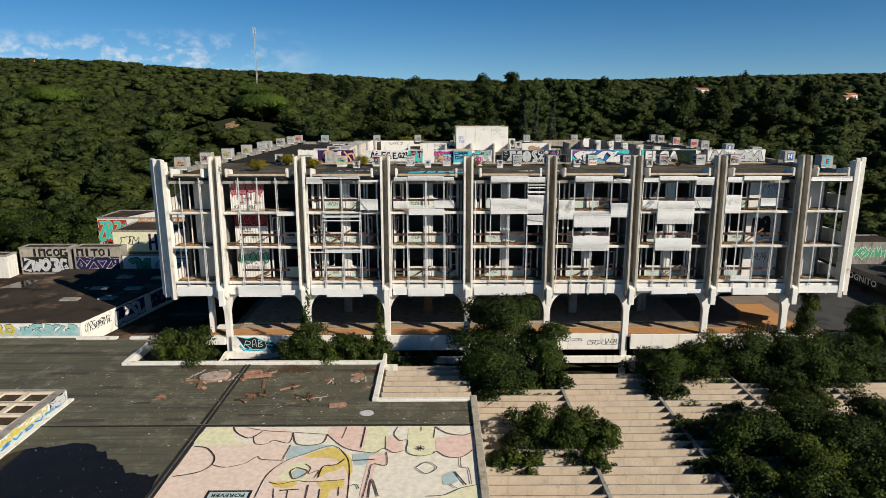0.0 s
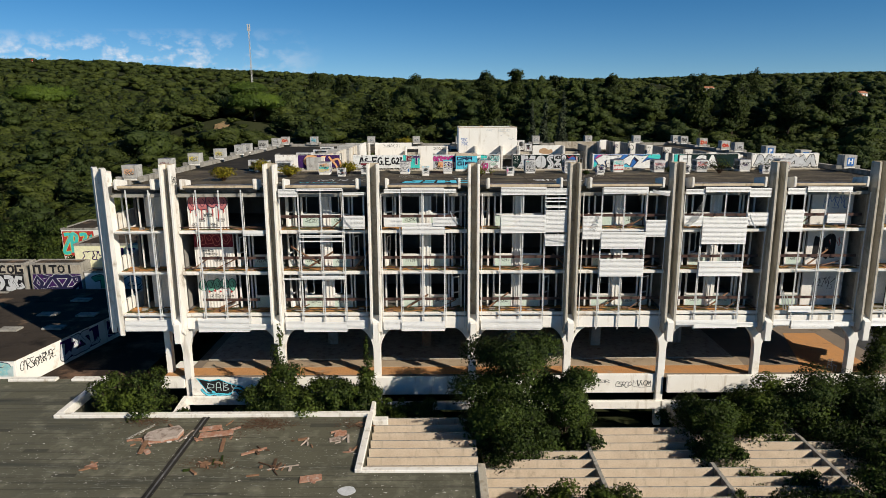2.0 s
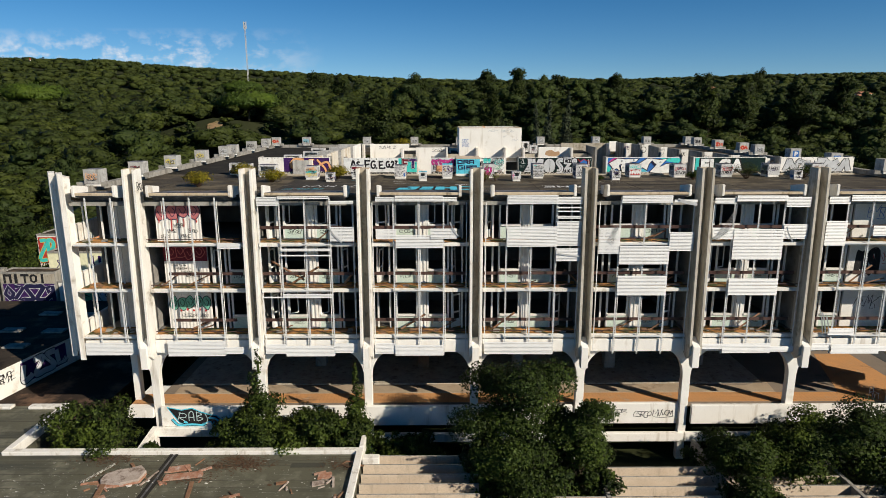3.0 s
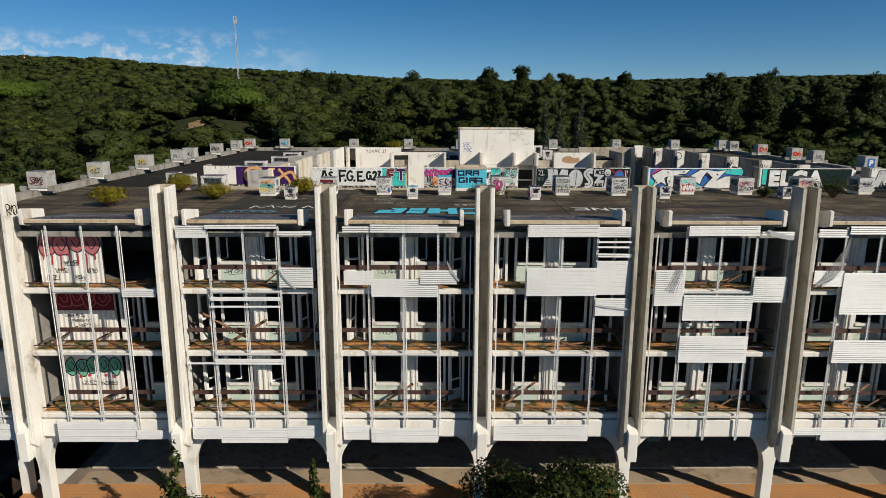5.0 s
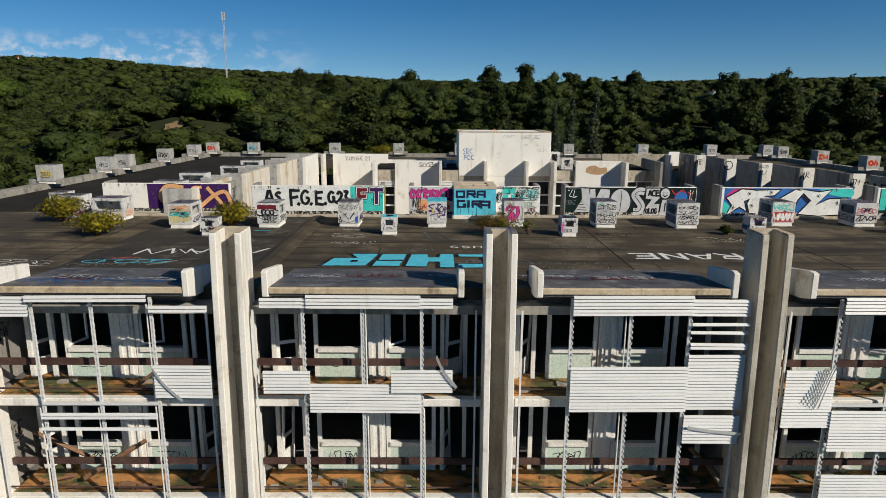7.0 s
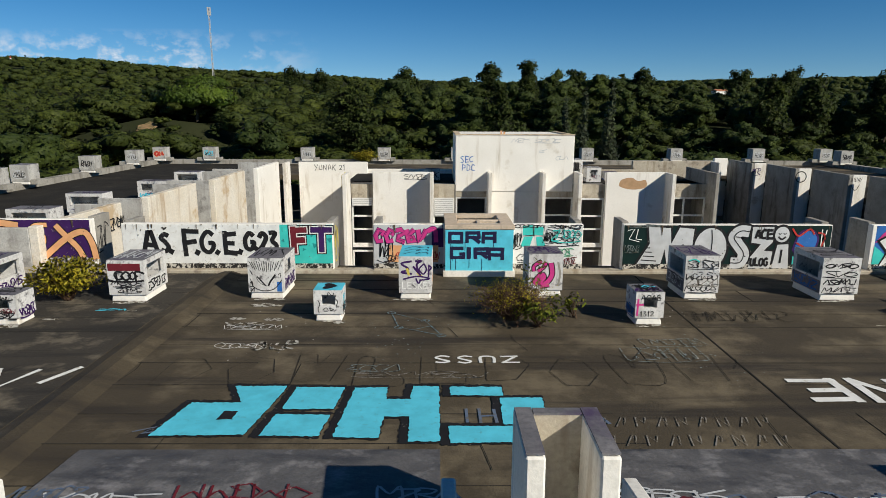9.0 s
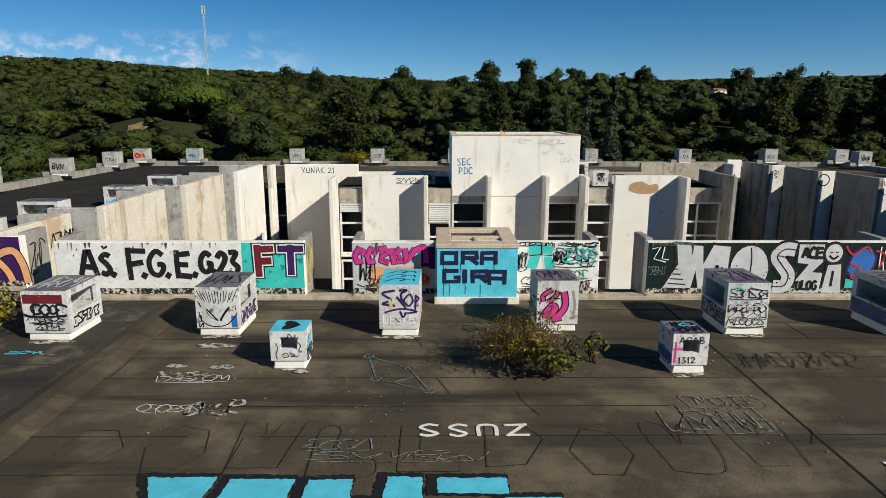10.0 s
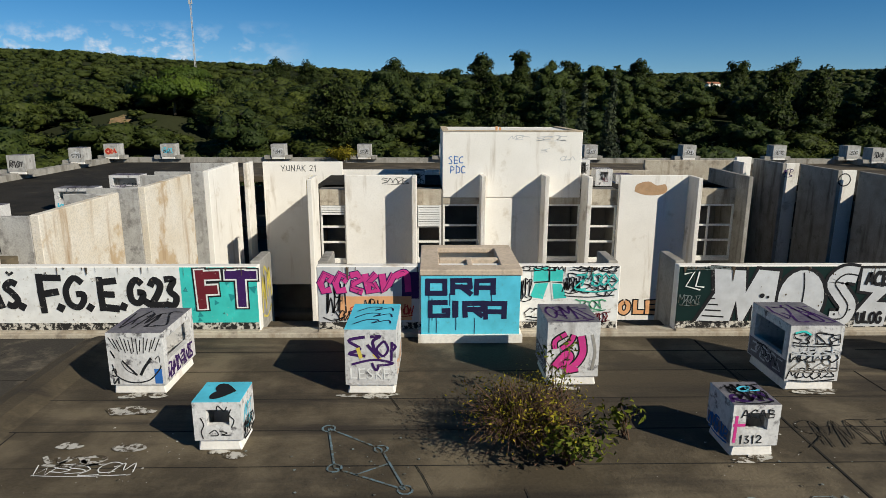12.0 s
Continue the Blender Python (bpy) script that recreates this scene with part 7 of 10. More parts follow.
for cx, cz, q in ((8.62, 0.80, 0.05), (8.74, 0.77, 0.03), (8.63, 0.60, 0.018), (10.36, 0.95, 0.02), (10.14, 0.40, 0.025), (10.45, 0.5, 0.02)):
    b = bmesh.new()
    b.faces.new([b.verts.new((cx + q * math.cos(k * 0.7), cz + q * math.sin(k * 0.7), 0)) for k in range(9)])
    flat_part("graffiti_line", b, P_BLACK, w, m @ Matrix.Translation((0, 0, 0.016)))
brush("ACE", w, south(10.70, Y - 0.022, DECK + 1.02), 0.26, 0.075, P_BLACK, 0.56, 0.08, "black block letter")
brush("ULOG", w, south(10.62, Y - 0.022, DECK + 0.22), 0.22, 0.06, P_BLACK, 0.5, 0.1, "black block letter")
fat_letter(w, m, ((11.86, 0.70), (12.0, 1.15), (12.3, 1.24), (12.5, 1.0), (12.36, 0.62), (12.02, 0.55)), P_BLUE, P_PURPLE, 0.06, "blue and purple sprayed blob", 4)
fat_letter(w, m, ((11.84, 0.5), (11.84, 0.14), (12.3, 0.14), (12.2, 0.4)), P_TURQ, P_BLACK, 0.03, "turquoise sprayed corner")
for keys in (((11.75, 1.32), (11.95, 1.1), (12.25, 1.3), (12.4, 1.15)), ((11.9, 0.9), (12.2, 0.7), (11.95, 0.55), (12.3, 0.4)), ((12.5, 1.2), (12.72, 1.1), (12.6, 0.7))):
    line_on(w, m, keys, 0.05, P_RED, True, 0.012)
for keys in (((12.62, 1.3), (12.62, 0.5)), ((12.75, 1.28), (12.7, 0.95), (12.78, 0.5)), ((7.0, 1.25), (7.2, 1.3), (7.05, 1.0), (7.35, 0.92)), ((7.3, 1.3), (7.25, 1.0), (7.42, 0.98))):
    line_on(w, m, keys, 0.03, P_WHITE, False, 0.012)
tag(rng, w, south(7.15, Y - 0.012, DECK + 0.72), 0.4, 0.2, P_FADEDPALE, 5, 0.014), tag(rng, w, south(7.5, Y - 0.008, DECK + 1.38), 0.9, 0.06, P_FADEDPALE, 8, 0.014)
w = walls[2]
field(w, P_BLUE, 14.2, 20.1, DECK + 0.1, DECK + 1.4, label="bright blue painted field")
m = south(14.15, Y - 0.006, DECK)
for shape, col in ((((0.05, 0.9), (0.5, 1.36), (1.4, 1.36), (0.7, 1.1)), P_PINK), (((0.05, 0.8), (0.4, 0.5), (0.3, 0.15), (0.05, 0.15)), P_TURQ), (((4.4, 1.36), (5.9, 1.36), (5.9, 1.0), (5.0, 1.1)), P_TURQ), (((2.2, 0.15), (3.0, 0.5), (3.4, 0.15)), P_CYAN), (((1.0, 0.12), (1.4, 0.3), (2.0, 0.12)), P_PINK), (((3.6, 1.0), (4.2, 1.3), (4.4, 1.0), (4.0, 0.7)), P_NAVY)):
    b = bmesh.new()
    b.faces.new([b.verts.new((*p, 0)) for p in smooth_line(list(shape) + [shape[0]], 4)[:-1]])
    flat_part("graffiti_ground", b, col, w, m)
for k, shape in enumerate((((0.18, 0.95), (0.85, 1.34), (1.42, 1.30), (1.30, 0.95), (0.98, 0.80), (1.12, 0.35), (0.80, 0.55), (0.22, 0.14), (0.46, 0.62)), ((1.40, 1.28), (2.60, 1.32), (2.36, 1.08), (1.82, 1.04), (2.42, 0.90), (2.12, 0.66), (1.66, 0.62), (2.36, 0.34), (1.98, 0.20), (1.28, 0.26), (1.16, 0.70)), ((2.42, 0.78), (3.32, 1.34), (3.72, 1.24), (3.44, 0.86), (3.30, 0.40), (2.96, 0.62), (2.70, 0.55)), ((3.50, 1.36), (4.40, 1.22), (4.95, 1.32), (4.30, 0.62), (4.90, 0.90), (5.74, 0.94), (5.86, 0.22), (4.50, 0.14), (3.56, 0.22), (4.10, 0.84)))):
    fat_letter(w, m @ Matrix.Translation((0, 0, 0.003 + 0.003 * k)), shape, P_WHITE, P_BLACK, 0.06, "angular white letter edged black")
for k, (cx, cz) in enumerate(((0.5, 0.5), (1.2, 1.15), (2.2, 1.2), (1.35, 0.6), (4.4, 1.05), (5.3, 0.72), (5.5, 0.45))):
    for a in (0.3, 1.35, 2.4):
        line_on(w, m, ((cx - 0.1 * math.cos(a), cz - 0.1 * math.sin(a)), (cx + 0.1 * math.cos(a), cz + 0.1 * math.sin(a))), 0.02, P_BLACK, False, 0.022 + 0.001 * k)
w = walls[3]
field(w, P_DARKGREEN, 21.4, 27.2, DECK + 0.1, DECK + 1.4)
field(w, P_TURQ, 21.45, 22.3, DECK + 0.4, DECK + 1.38, lift=0.003, label="turquoise painted edge")
lettering("ELGA", 1.3, P_BLACK, w, south(23.6, Y - 0.004, DECK + 0.72), 0.15, 1.0)
lettering("ELGA", 1.3, P_WHITE, w, south(23.6, Y - 0.010, DECK + 0.72), 0.09, 1.0, "white letters edged black")
throw_up(rng, walls[4], south(31.5, Y - 0.004, DECK + 0.72), 5.6, 1.2, 6, P_SILVER, P_BLACK)
w = walls[-2]
field(w, P_PURPLE, -12.6, -8.8, DECK + 0.1, DECK + 1.4, 66.9, label="purple painted field")
for k, (keys, fat) in enumerate(((((-0.55, 0.48), (-1.3, 0.55), (-1.66, 0.13), (-1.5, -0.2), (-0.9, -0.1), (-0.78, 0.18), (-1.15, 0.25)), 0.19), (((0.3, 0.5), (-0.12, 0.45), (-0.3, -0.05), (0.08, -0.12), (0.16, 0.15), (-0.05, 0.18)), 0.13), (((0.55, 0.5), (0.8, 0.2), (1.15, -0.2), (1.28, -0.5)), 0.17), (((0.1, -0.5), (0.8, 0.08), (1.35, 0.3), (1.58, -0.05), (1.66, -0.54)), 0.18))):
    line_on(w, south(-10.35, 66.9 - 0.006, DECK + 0.75), keys, fat + 0.05, P_BLACK, True, 0.002 * k)
    line_on(w, south(-10.35, 66.9 - 0.010, DECK + 0.75), keys, fat, P_ORANGE, True, 0.002 * k)
tag(rng, w, east(-8.75, 67.5, DECK + 0.8), 0.6, 0.8, P_BLACK, 3, 0.04)
bm = bmesh.new()
block(bm, -14.7, 34.6, 66.02, 66.42, DECK - 0.02, DECK + 0.09)
part("threshold", bm, WEATHERED, building, "pale sill along the courtyard", 0.02)

# cyan shaft box in the middle of the walls
shaft = thing("shaft_box", "cyan sprayed concrete shaft box with open top", "roof vent")
bm = bmesh.new()
xa, xb, ya, yb, zt = 1.75, 3.66, 65.75, 67.9, DECK + 1.47
for r4 in ((xa, xb, ya, ya + 0.12), (xa, xb, yb - 0.12, yb), (xa, xa + 0.12, ya + 0.12, yb - 0.12), (xb - 0.12, xb, ya + 0.12, yb - 0.12)):
    block(bm, *r4, DECK + 0.16, zt - 0.12)
part("body", bm, CONCRETE_CLEAN, shaft)
bm = bmesh.new()
for r4 in ((xa - 0.03, xb + 0.03, ya - 0.03, ya + 0.35), (xa - 0.03, xb + 0.03, yb - 0.3, yb), (xa - 0.03, xa + 0.35, ya + 0.35, yb - 0.3), (xb - 0.35, xb + 0.03, ya + 0.35, yb - 0.3), (xa + 0.35, xb - 0.35, ya + 0.85, ya + 1.0), ((xa + xb) / 2 - 0.06, (xa + xb) / 2 + 0.06, ya + 0.35, ya + 0.85)):
    block(bm, *r4, zt - 0.12, zt)
part("cap", bm, PERGOLA, shaft, "beige cap with open slots", 0.015)
bm = bmesh.new()
block(bm, xa - 0.06, xb + 0.06, ya - 0.06, yb, DECK, DECK + 0.16)
part("plinth", bm, CONCRETE, shaft)
field(shaft, P_CYAN, xa, xb, DECK + 0.17, zt - 0.13, ya, 0.006, "bright cyan paint")
for words, x, z, h in (("o", 1.88, 1.0, 0.25), ("r", 2.35, 1.0, 0.26), ("a", 2.82, 1.0, 0.25), ("g", 1.93, 0.55, 0.26), ("i", 2.34, 0.55, 0.26), ("r", 2.60, 0.55, 0.25), ("a", 3.0, 0.51, 0.28)):
    brush(words, shaft, south(x, ya - 0.008, DECK + z), h, 0.095, P_NAVY, 1.3 if words != "i" else 0.6, label="dark block letter", square=True, seed=int(x * 10))
for x, z0, z1 in ((1.90, 1.0, 0.2), (1.96, 0.9, 0.45), (2.04, 0.5, 0.2), (2.42, 0.5, 0.25), (2.78, 0.5, 0.16), (2.30, 1.0, 0.75), (3.1, 0.98, 0.8)):
    line_on(shaft, south(0, ya - 0.009, DECK), ((x, z0), (x + 0.006, (z0 + z1) / 2), (x, z1)), 0.013, P_NAVY, False)


# ---- concrete vents on the roof ----
KERB_VENT = surface("grey_vent_concrete", (0.50, 0.49, 0.46), (0.36, 0.35, 0.33), 1.6, 0.9, 0.4, stain=((0.20, 0.19, 0.18), 2.4, 0.52, 0.68), streak=((0.24, 0.22, 0.20), 3.0, 0.52, 0.75))


def vent(x, y, w, d, h, hole, label, group="roof vents", z=DECK, clean=False, scribbled=True):
    """A hollow concrete vent: plinth, body with an opening on one side, cap."""
    th = thing("roof_vent", label, "roof vent", group, at=pose(x, y, z, 0, 0, rng.uniform(-1.0, 1.0)))
    t = 0.09
    bm = bmesh.new()
    foot = 0.17 if h > 0.6 else 0.13
    prism(bm, ((-w / 2 + 0.02, 0), (w / 2 - 0.02, 0), (w / 2 - 0.05, foot), (-w / 2 + 0.05, foot)), "y", 0.03, d - 0.04)
    part("plinth", bm, CONCRETE_CLEAN, th, bevel=0.02)
    bm = bmesh.new()
    z0, z1 = foot, h - 0.07
    lo, hi = z0 + (z1 - z0) * 0.45, z0 + (z1 - z0) * 0.92
    sides = {"front": (-w / 2, w / 2, 0, t), "back": (-w / 2, w / 2, d - t, d), "left": (-w / 2, -w / 2 + t, t, d - t), "right": (w / 2 - t, w / 2, t, d - t)}
    for k, (a, b, c, e) in sides.items():
        if k == hole:
            block(bm, a, b, c, e, z0, lo), block(bm, a, b, c, e, hi, z1)
            if k == "front":
                e0 = 0.28 if w < 1 else 0.12
                block(bm, a, a + w * e0, c, e, lo, hi), block(bm, b - w * (e0 - 0.03), b, c, e, lo, hi)
            else:
                block(bm, a, b, c, c + 0.06, lo, hi), block(bm, a, b, e - 0.06, e, lo, hi)
        else:
            block(bm, a, b, c, e, z0, z1)
    block(bm, -w / 2, w / 2, 0, d, z1, h)
    bmesh.ops.remove_doubles(bm, verts=bm.verts, dist=0.0005)
    part("body", bm, KERB_VENT if group == "kerb vents" else VENT, th)
    bm = bmesh.new()
    block(bm, -w / 2 + 0.004, w / 2 - 0.004, 0.004, d - 0.004, h, h + 0.004)
    part("cap", bm, CONCRETE_GREY if clean else VENT_TOP, th, "" if clean else "dark painted cap")
    if not clean and group == "roof vents":
        tag(rng, th, pose(0, d / 2, h + 0.009, 0, 0, rng.choice((0, 90))), w * 0.8, min(d, 1.2) * 0.7, rng.choice((P_BLACK, P_PURPLE, P_SILVER, P_BLACK)), 5, 0.035)
        # dark slab on the west side puts that side's shade into the colour
        bm = bmesh.new()
        block(bm, -w / 2 - 0.003, -w / 2, 0.03, d - 0.03, 0.19, 0.13 + (h - 0.2) * 0.42)
        part("side_shade", bm, VENT_TOP, th, "dark slab holding the side's shade")
        for _ in range(2 if scribbled else 0):
            tag(rng, th, south(rng.uniform(-0.2, 0.2) * w, -0.004, h * rng.uniform(0.2, 0.85)), w * rng.uniform(0.3, 0.6), h * rng.uniform(0.1, 0.2), rng.choice((P_BLACK, P_BLACK, P_MAROON, P_PURPLE)), 4, 0.016)
        low_z = 0.15 + (h - 0.2) * 0.24
        for k in range(3):
            b = bmesh.new()
            blob(rng, b, rng.uniform(-0.4, 0.4) * w, -0.02 - 0.05 * k, w * rng.uniform(0.35, 0.8), rng.uniform(0.08, 0.2))
            flat_part("paint_spill", b, P_CHIPPED, th, Matrix.Translation((0, 0, 0.014 + 0.002 * k)), "white paint spilled round the foot")
        tag(rng, th, east(w / 2, d / 2, low_z), d * 0.75, 0.22, rng.choice((P_BLACK, P_PURPLE, P_ORANGE)), 6, 0.04)
        tag(rng, th, west(-w / 2 - 0.004, d / 2, low_z), d * 0.75, 0.22, rng.choice((P_BLACK, P_BLUE, P_SILVER)), 6, 0.03)
    return th


def face(th, w, h, col, strokes=5, width=0.03, z=None, ww=0.85, hh=0.6):
    tag(rng, th, south(0, 0, z or 0.13 + (h - 0.2) / 2), w * ww, h * hh, col, strokes, width)


def cap_paint(th, w, d, h, col):
    bm = bmesh.new()
    block(bm, -w / 2 + 0.002, w / 2 - 0.002, 0.002, d - 0.002, h, h + 0.012)
    part("cap_paint", bm, col, th)


v = vent(-6.02, 63.26, 0.9, 1.22, 1.04, "right", "concrete vent with red and black tags on the roof", scribbled=False)
bm = bmesh.new()
block(bm, -0.43, 0.36, -0.003, 0, 0.78, 0.96)
part("painted_field", bm, P_MAROON, v)
tag(rng, v, south(0, -0.004, 0.66), 0.82, 0.24, P_BLACK, 5, 0.05), tag(rng, v, south(0, -0.006, 0.46), 0.7, 0.14, P_BLACK, 6, 0.022), tag(rng, v, south(0.05, -0.006, 0.30), 0.55, 0.12, P_BLACK, 5, 0.018)
v = vent(-2.715, 63.53, 0.88, 1.24, 1.04, "right", "concrete vent with a sprayed smile and spiky hair", scribbled=False)
for k in range(14):
    u = (k - 6.5) / 6.5
    line_on(v, south(0, 0, 0), ((u * 0.40, 0.97 - 0.02 * (k % 3)), (u * 0.30 + 0.01 * (k % 2), 0.72 + 0.06 * abs(u) - 0.04 * (k % 2))), 0.016, P_BLACK, False)
for keys, fat in ((((-0.38, 0.52), (-0.32, 0.32), (-0.1, 0.21), (0.18, 0.25), (0.36, 0.44), (0.38, 0.5)), 0.022), (((-0.22, 0.58), (-0.08, 0.42), (0.0, 0.33)), 0.03), (((0.24, 0.62), (0.12, 0.46), (0.05, 0.33)), 0.045), (((-0.24, 0.56), (-0.16, 0.42), (0.0, 0.33)), 0.012), (((0.30, 0.60), (0.36, 0.66), (0.37, 0.55)), 0.014), (((-0.39, 0.75), (-0.33, 0.62), (-0.36, 0.70)), 0.022), (((-0.40, 0.40), (-0.34, 0.44), (-0.34, 0.32), (-0.40, 0.33)), 0.022), (((-0.38, 0.28), (-0.38, 0.19), (-0.31, 0.28), (-0.31, 0.19)), 0.024)):
    line_on(v, south(0, 0, 0), keys, fat, P_BLACK)
bm = bmesh.new()
block(bm, 0.27, 0.39, -0.003, 0, 0.19, 0.44)
part("painted_field", bm, P_BLUE, v, "blue sprayed patch")
for q in (0.0, 0.26, 0.52, 0.78):
    line_on(v, east(0.44, 0.23 + q, 0.34), ((-0.1, 0.14), (0.02, 0.12), (-0.04, -0.12), (0.1, -0.1)), 0.055, P_PURPLE, False, 0.002)
v = vent(-0.89, 61.80, 0.63, 0.60, 0.72, "front", "small concrete vent with a blue cap and a black heart", scribbled=False)
cap_paint(v, 0.63, 0.60, 0.72, P_CYAN)
b = bmesh.new()
b.faces.new([b.verts.new((0.24 * math.sin(a) ** 3, 0.19 * (0.81 * math.cos(a) - 0.31 * math.cos(2 * a) - 0.12 * math.cos(3 * a)), 0)) for a in [k / 24 * math.tau for k in range(24)]])
flat_part("graffiti", b, P_BLACK, v, pose(0, 0.30, 0.738, 0, 0, 90), "black heart")
for keys in (((0.0, 0.60), (0.02, 0.67), (0.10, 0.60), (0.14, 0.66)), ((0.19, 0.62), (0.16, 0.54), (0.22, 0.46), (0.18, 0.36)), ((-0.22, 0.5), (-0.18, 0.40), (-0.22, 0.30), (-0.2, 0.2)), ((-0.12, 0.27), (-0.04, 0.32), (0.0, 0.25), (-0.1, 0.24)), ((0.02, 0.31), (0.12, 0.28), (0.04, 0.25), (0.17, 0.25))):
    line_on(v, south(0, 0, 0), keys, 0.016, P_BLACK)
tag(rng, v, east(0.315, 0.3, 0.45), 0.3, 0.3, P_CYAN, 2, 0.03)
v = vent(0.98, 63.48, 0.81, 1.27, 1.10, "back", "concrete vent with a blue cap and purple tag", scribbled=False)
cap_paint(v, 0.81, 1.27, 1.10, P_CYAN)
for k in range(3):
    line_on(v, pose(0, 0.3 + 0.32 * k, 1.117), ((-0.3, -0.1), (-0.1, 0.12), (0.1, 0.1), (0.0, -0.04), (0.25, 0.1), (0.3, -0.06)), 0.03, P_NAVY)
for k, keys in enumerate((((-0.08, 0.98), (-0.34, 0.92), (-0.16, 0.78), (-0.34, 0.70), (-0.08, 0.66)), ((0.0, 0.98), (0.16, 0.99), (0.04, 0.9), (0.1, 0.66)), ((-0.05, 0.85), (0.14, 0.62)), ((0.22, 0.92), (0.10, 0.78), (0.20, 0.66), (0.28, 0.78), (0.22, 0.92)), ((0.34, 0.9), (0.33, 0.58)), ((0.33, 0.88), (0.40, 0.82), (0.32, 0.72)), ((-0.3, 0.52), (0.05, 0.60), (0.36, 0.54), (0.1, 0.5)), ((0.02, 0.55), (0.08, 0.42), (0.14, 0.52)))):
    line_on(v, south(0, 0, 0), keys, 0.05 if k < 3 else 0.038, P_PURPLE, True, 0.0006 * k)
for keys in (((-0.2, 0.8), (-0.15, 0.62)), ((0.15, 0.6), (0.05, 0.7))):
    line_on(v, south(0, -0.001, 0), keys, 0.06, P_YELLOW, False)
brush("LESKE", v, south(-0.33, -0.003, 0.28), 0.17, 0.022, P_WHITE, 0.62, 0.16, "white hand lettering")
v = vent(4.255, 63.75, 0.86, 0.96, 1.11, "back", "concrete vent with a pink sprayed sign", scribbled=False)
for k, (keys, fat) in enumerate(((((-0.12, 0.92), (-0.3, 0.80), (-0.3, 0.66)), 0.07), (((0.0, 0.9), (-0.05, 0.78), (-0.2, 0.66)), 0.07), (((0.12, 0.88), (0.16, 0.6), (0.06, 0.40), (-0.1, 0.30)), 0.11), (((-0.3, 0.34), (-0.12, 0.56), (-0.06, 0.5), (-0.2, 0.34)), 0.13), (((-0.12, 0.26), (0.1, 0.3)), 0.06))):
    line_on(v, south(0, 0, 0), keys, fat + 0.05, P_BLACK, True, 0.0008 * k)
    line_on(v, south(0, -0.005, 0), keys, fat, P_PINK, True, 0.0008 * k)
line_on(v, south(0, 0, 0), ((0.3, 0.9), (0.36, 0.6), (0.32, 0.3)), 0.05, CONCRETE_GREY)
v = vent(6.175, 61.57, 0.63, 0.70, 0.75, "front", "small concrete vent with sprayed capitals and a pink cross", scribbled=False)
brush("ACAB", v, south(-0.20, -0.003, 0.57), 0.115, 0.016, P_BLACK, 0.8, 0.2, "black hand lettering"), brush("1312", v, south(-0.20, -0.003, 0.21), 0.11, 0.016, P_BLACK, 0.7, 0.2, "black hand lettering")
line_on(v, south(0, 0, 0), ((-0.26, 0.60), (-0.27, 0.22)), 0.04, P_PINK, False), line_on(v, south(0, -0.001, 0), ((-0.30, 0.47), (-0.14, 0.47)), 0.04, P_PINK, False)
tag(rng, v, pose(0, 0.2, 0.757), 0.5, 0.25, P_PURPLE, 4, 0.05), tag(rng, v, pose(0.05, 0.5, 0.759), 0.45, 0.25, P_BLACK, 5, 0.03), tag(rng, v, pose(0.1, 0.45, 0.762), 0.25, 0.2, P_CYAN, 2, 0.04)
v = vent(8.11, 63.53, 0.87, 1.22, 1.12, "left", "concrete vent with black tags and turquoise dashes", scribbled=False)
for k in range(5):
    tag(rng, v, south(0.02 * (k % 2), -0.002 * k, 0.30 + 0.15 * k), 0.74, 0.2, (P_BLACK, P_FADED, P_BLACK, P_SILVER, P_BLACK)[k], 6, 0.022)
line_on(v, south(0, -0.012, 0), ((-0.36, 1.0), (-0.22, 1.03), (-0.1, 0.97)), 0.03, P_TURQ)
tag(rng, v, west(-0.44, 0.6, 0.42), 0.6, 0.2, P_BLACK, 4, 0.02)
v = vent(11.5, 63.42, 0.95, 1.3, 1.09, "left", "concrete vent with black handwriting", scribbled=False)
for k in range(4):
    tag(rng, v, south(0, 0, 0.28 + 0.2 * k), 0.75, 0.15, P_BLACK, (5, 6, 3, 4)[k], 0.03 if k % 2 else 0.022)
v = vent(15.86, 64.07, 0.95, 1.24, 1.05, "left", "concrete vent with red sprayed lettering", scribbled=False)
throw_up(rng, v, south(0, 0, 0.42), 0.84, 0.42, 4, P_WHITE, P_RED, P_RED)
tag(rng, v, south(0, 0, 0.84), 0.8, 0.22, P_TURQ, 5, 0.04)
for x, y, col in ((-9.55, 63.0, P_YELLOW), (19.4, 64.0, P_BLACK), (23.2, 64.2, P_BLACK), (27.0, 64.3, P_SILVER), (30.5, 64.3, P_BLACK)):
    v = vent(x, y, 0.95, 1.2, 1.04, "right" if x < 0 else "left", "concrete vent with layered tags")
    face(v, 1.0, 1.0, col, 6, 0.04, 0.4, 0.8, 0.25), face(v, 1.0, 1.0, P_BLACK if col is not P_BLACK else P_RED, 5, 0.03, 0.7, 0.8, 0.25)
    if x < 0:
        tag(rng, v, south(0, -0.004, 0.84), 0.8, 0.2, P_ORANGE, 5, 0.05), tag(rng, v, south(0, -0.004, 0.62), 0.8, 0.2, P_TURQ, 5, 0.04)
for x, y in ((-7.87, 61.5), (13.86, 62.2), (21.1, 62.3), (27.9, 62.4)):
    v = vent(x, y, 0.66, 0.62, 0.69, "front", "small concrete vent with scribbled tags")
    tag(rng, v, south(0, 0, 0.22), 0.5, 0.14, P_BLACK, 4, 0.025), tag(rng, v, south(0, 0, 0.62), 0.5, 0.1, P_BLACK, 4, 0.025)
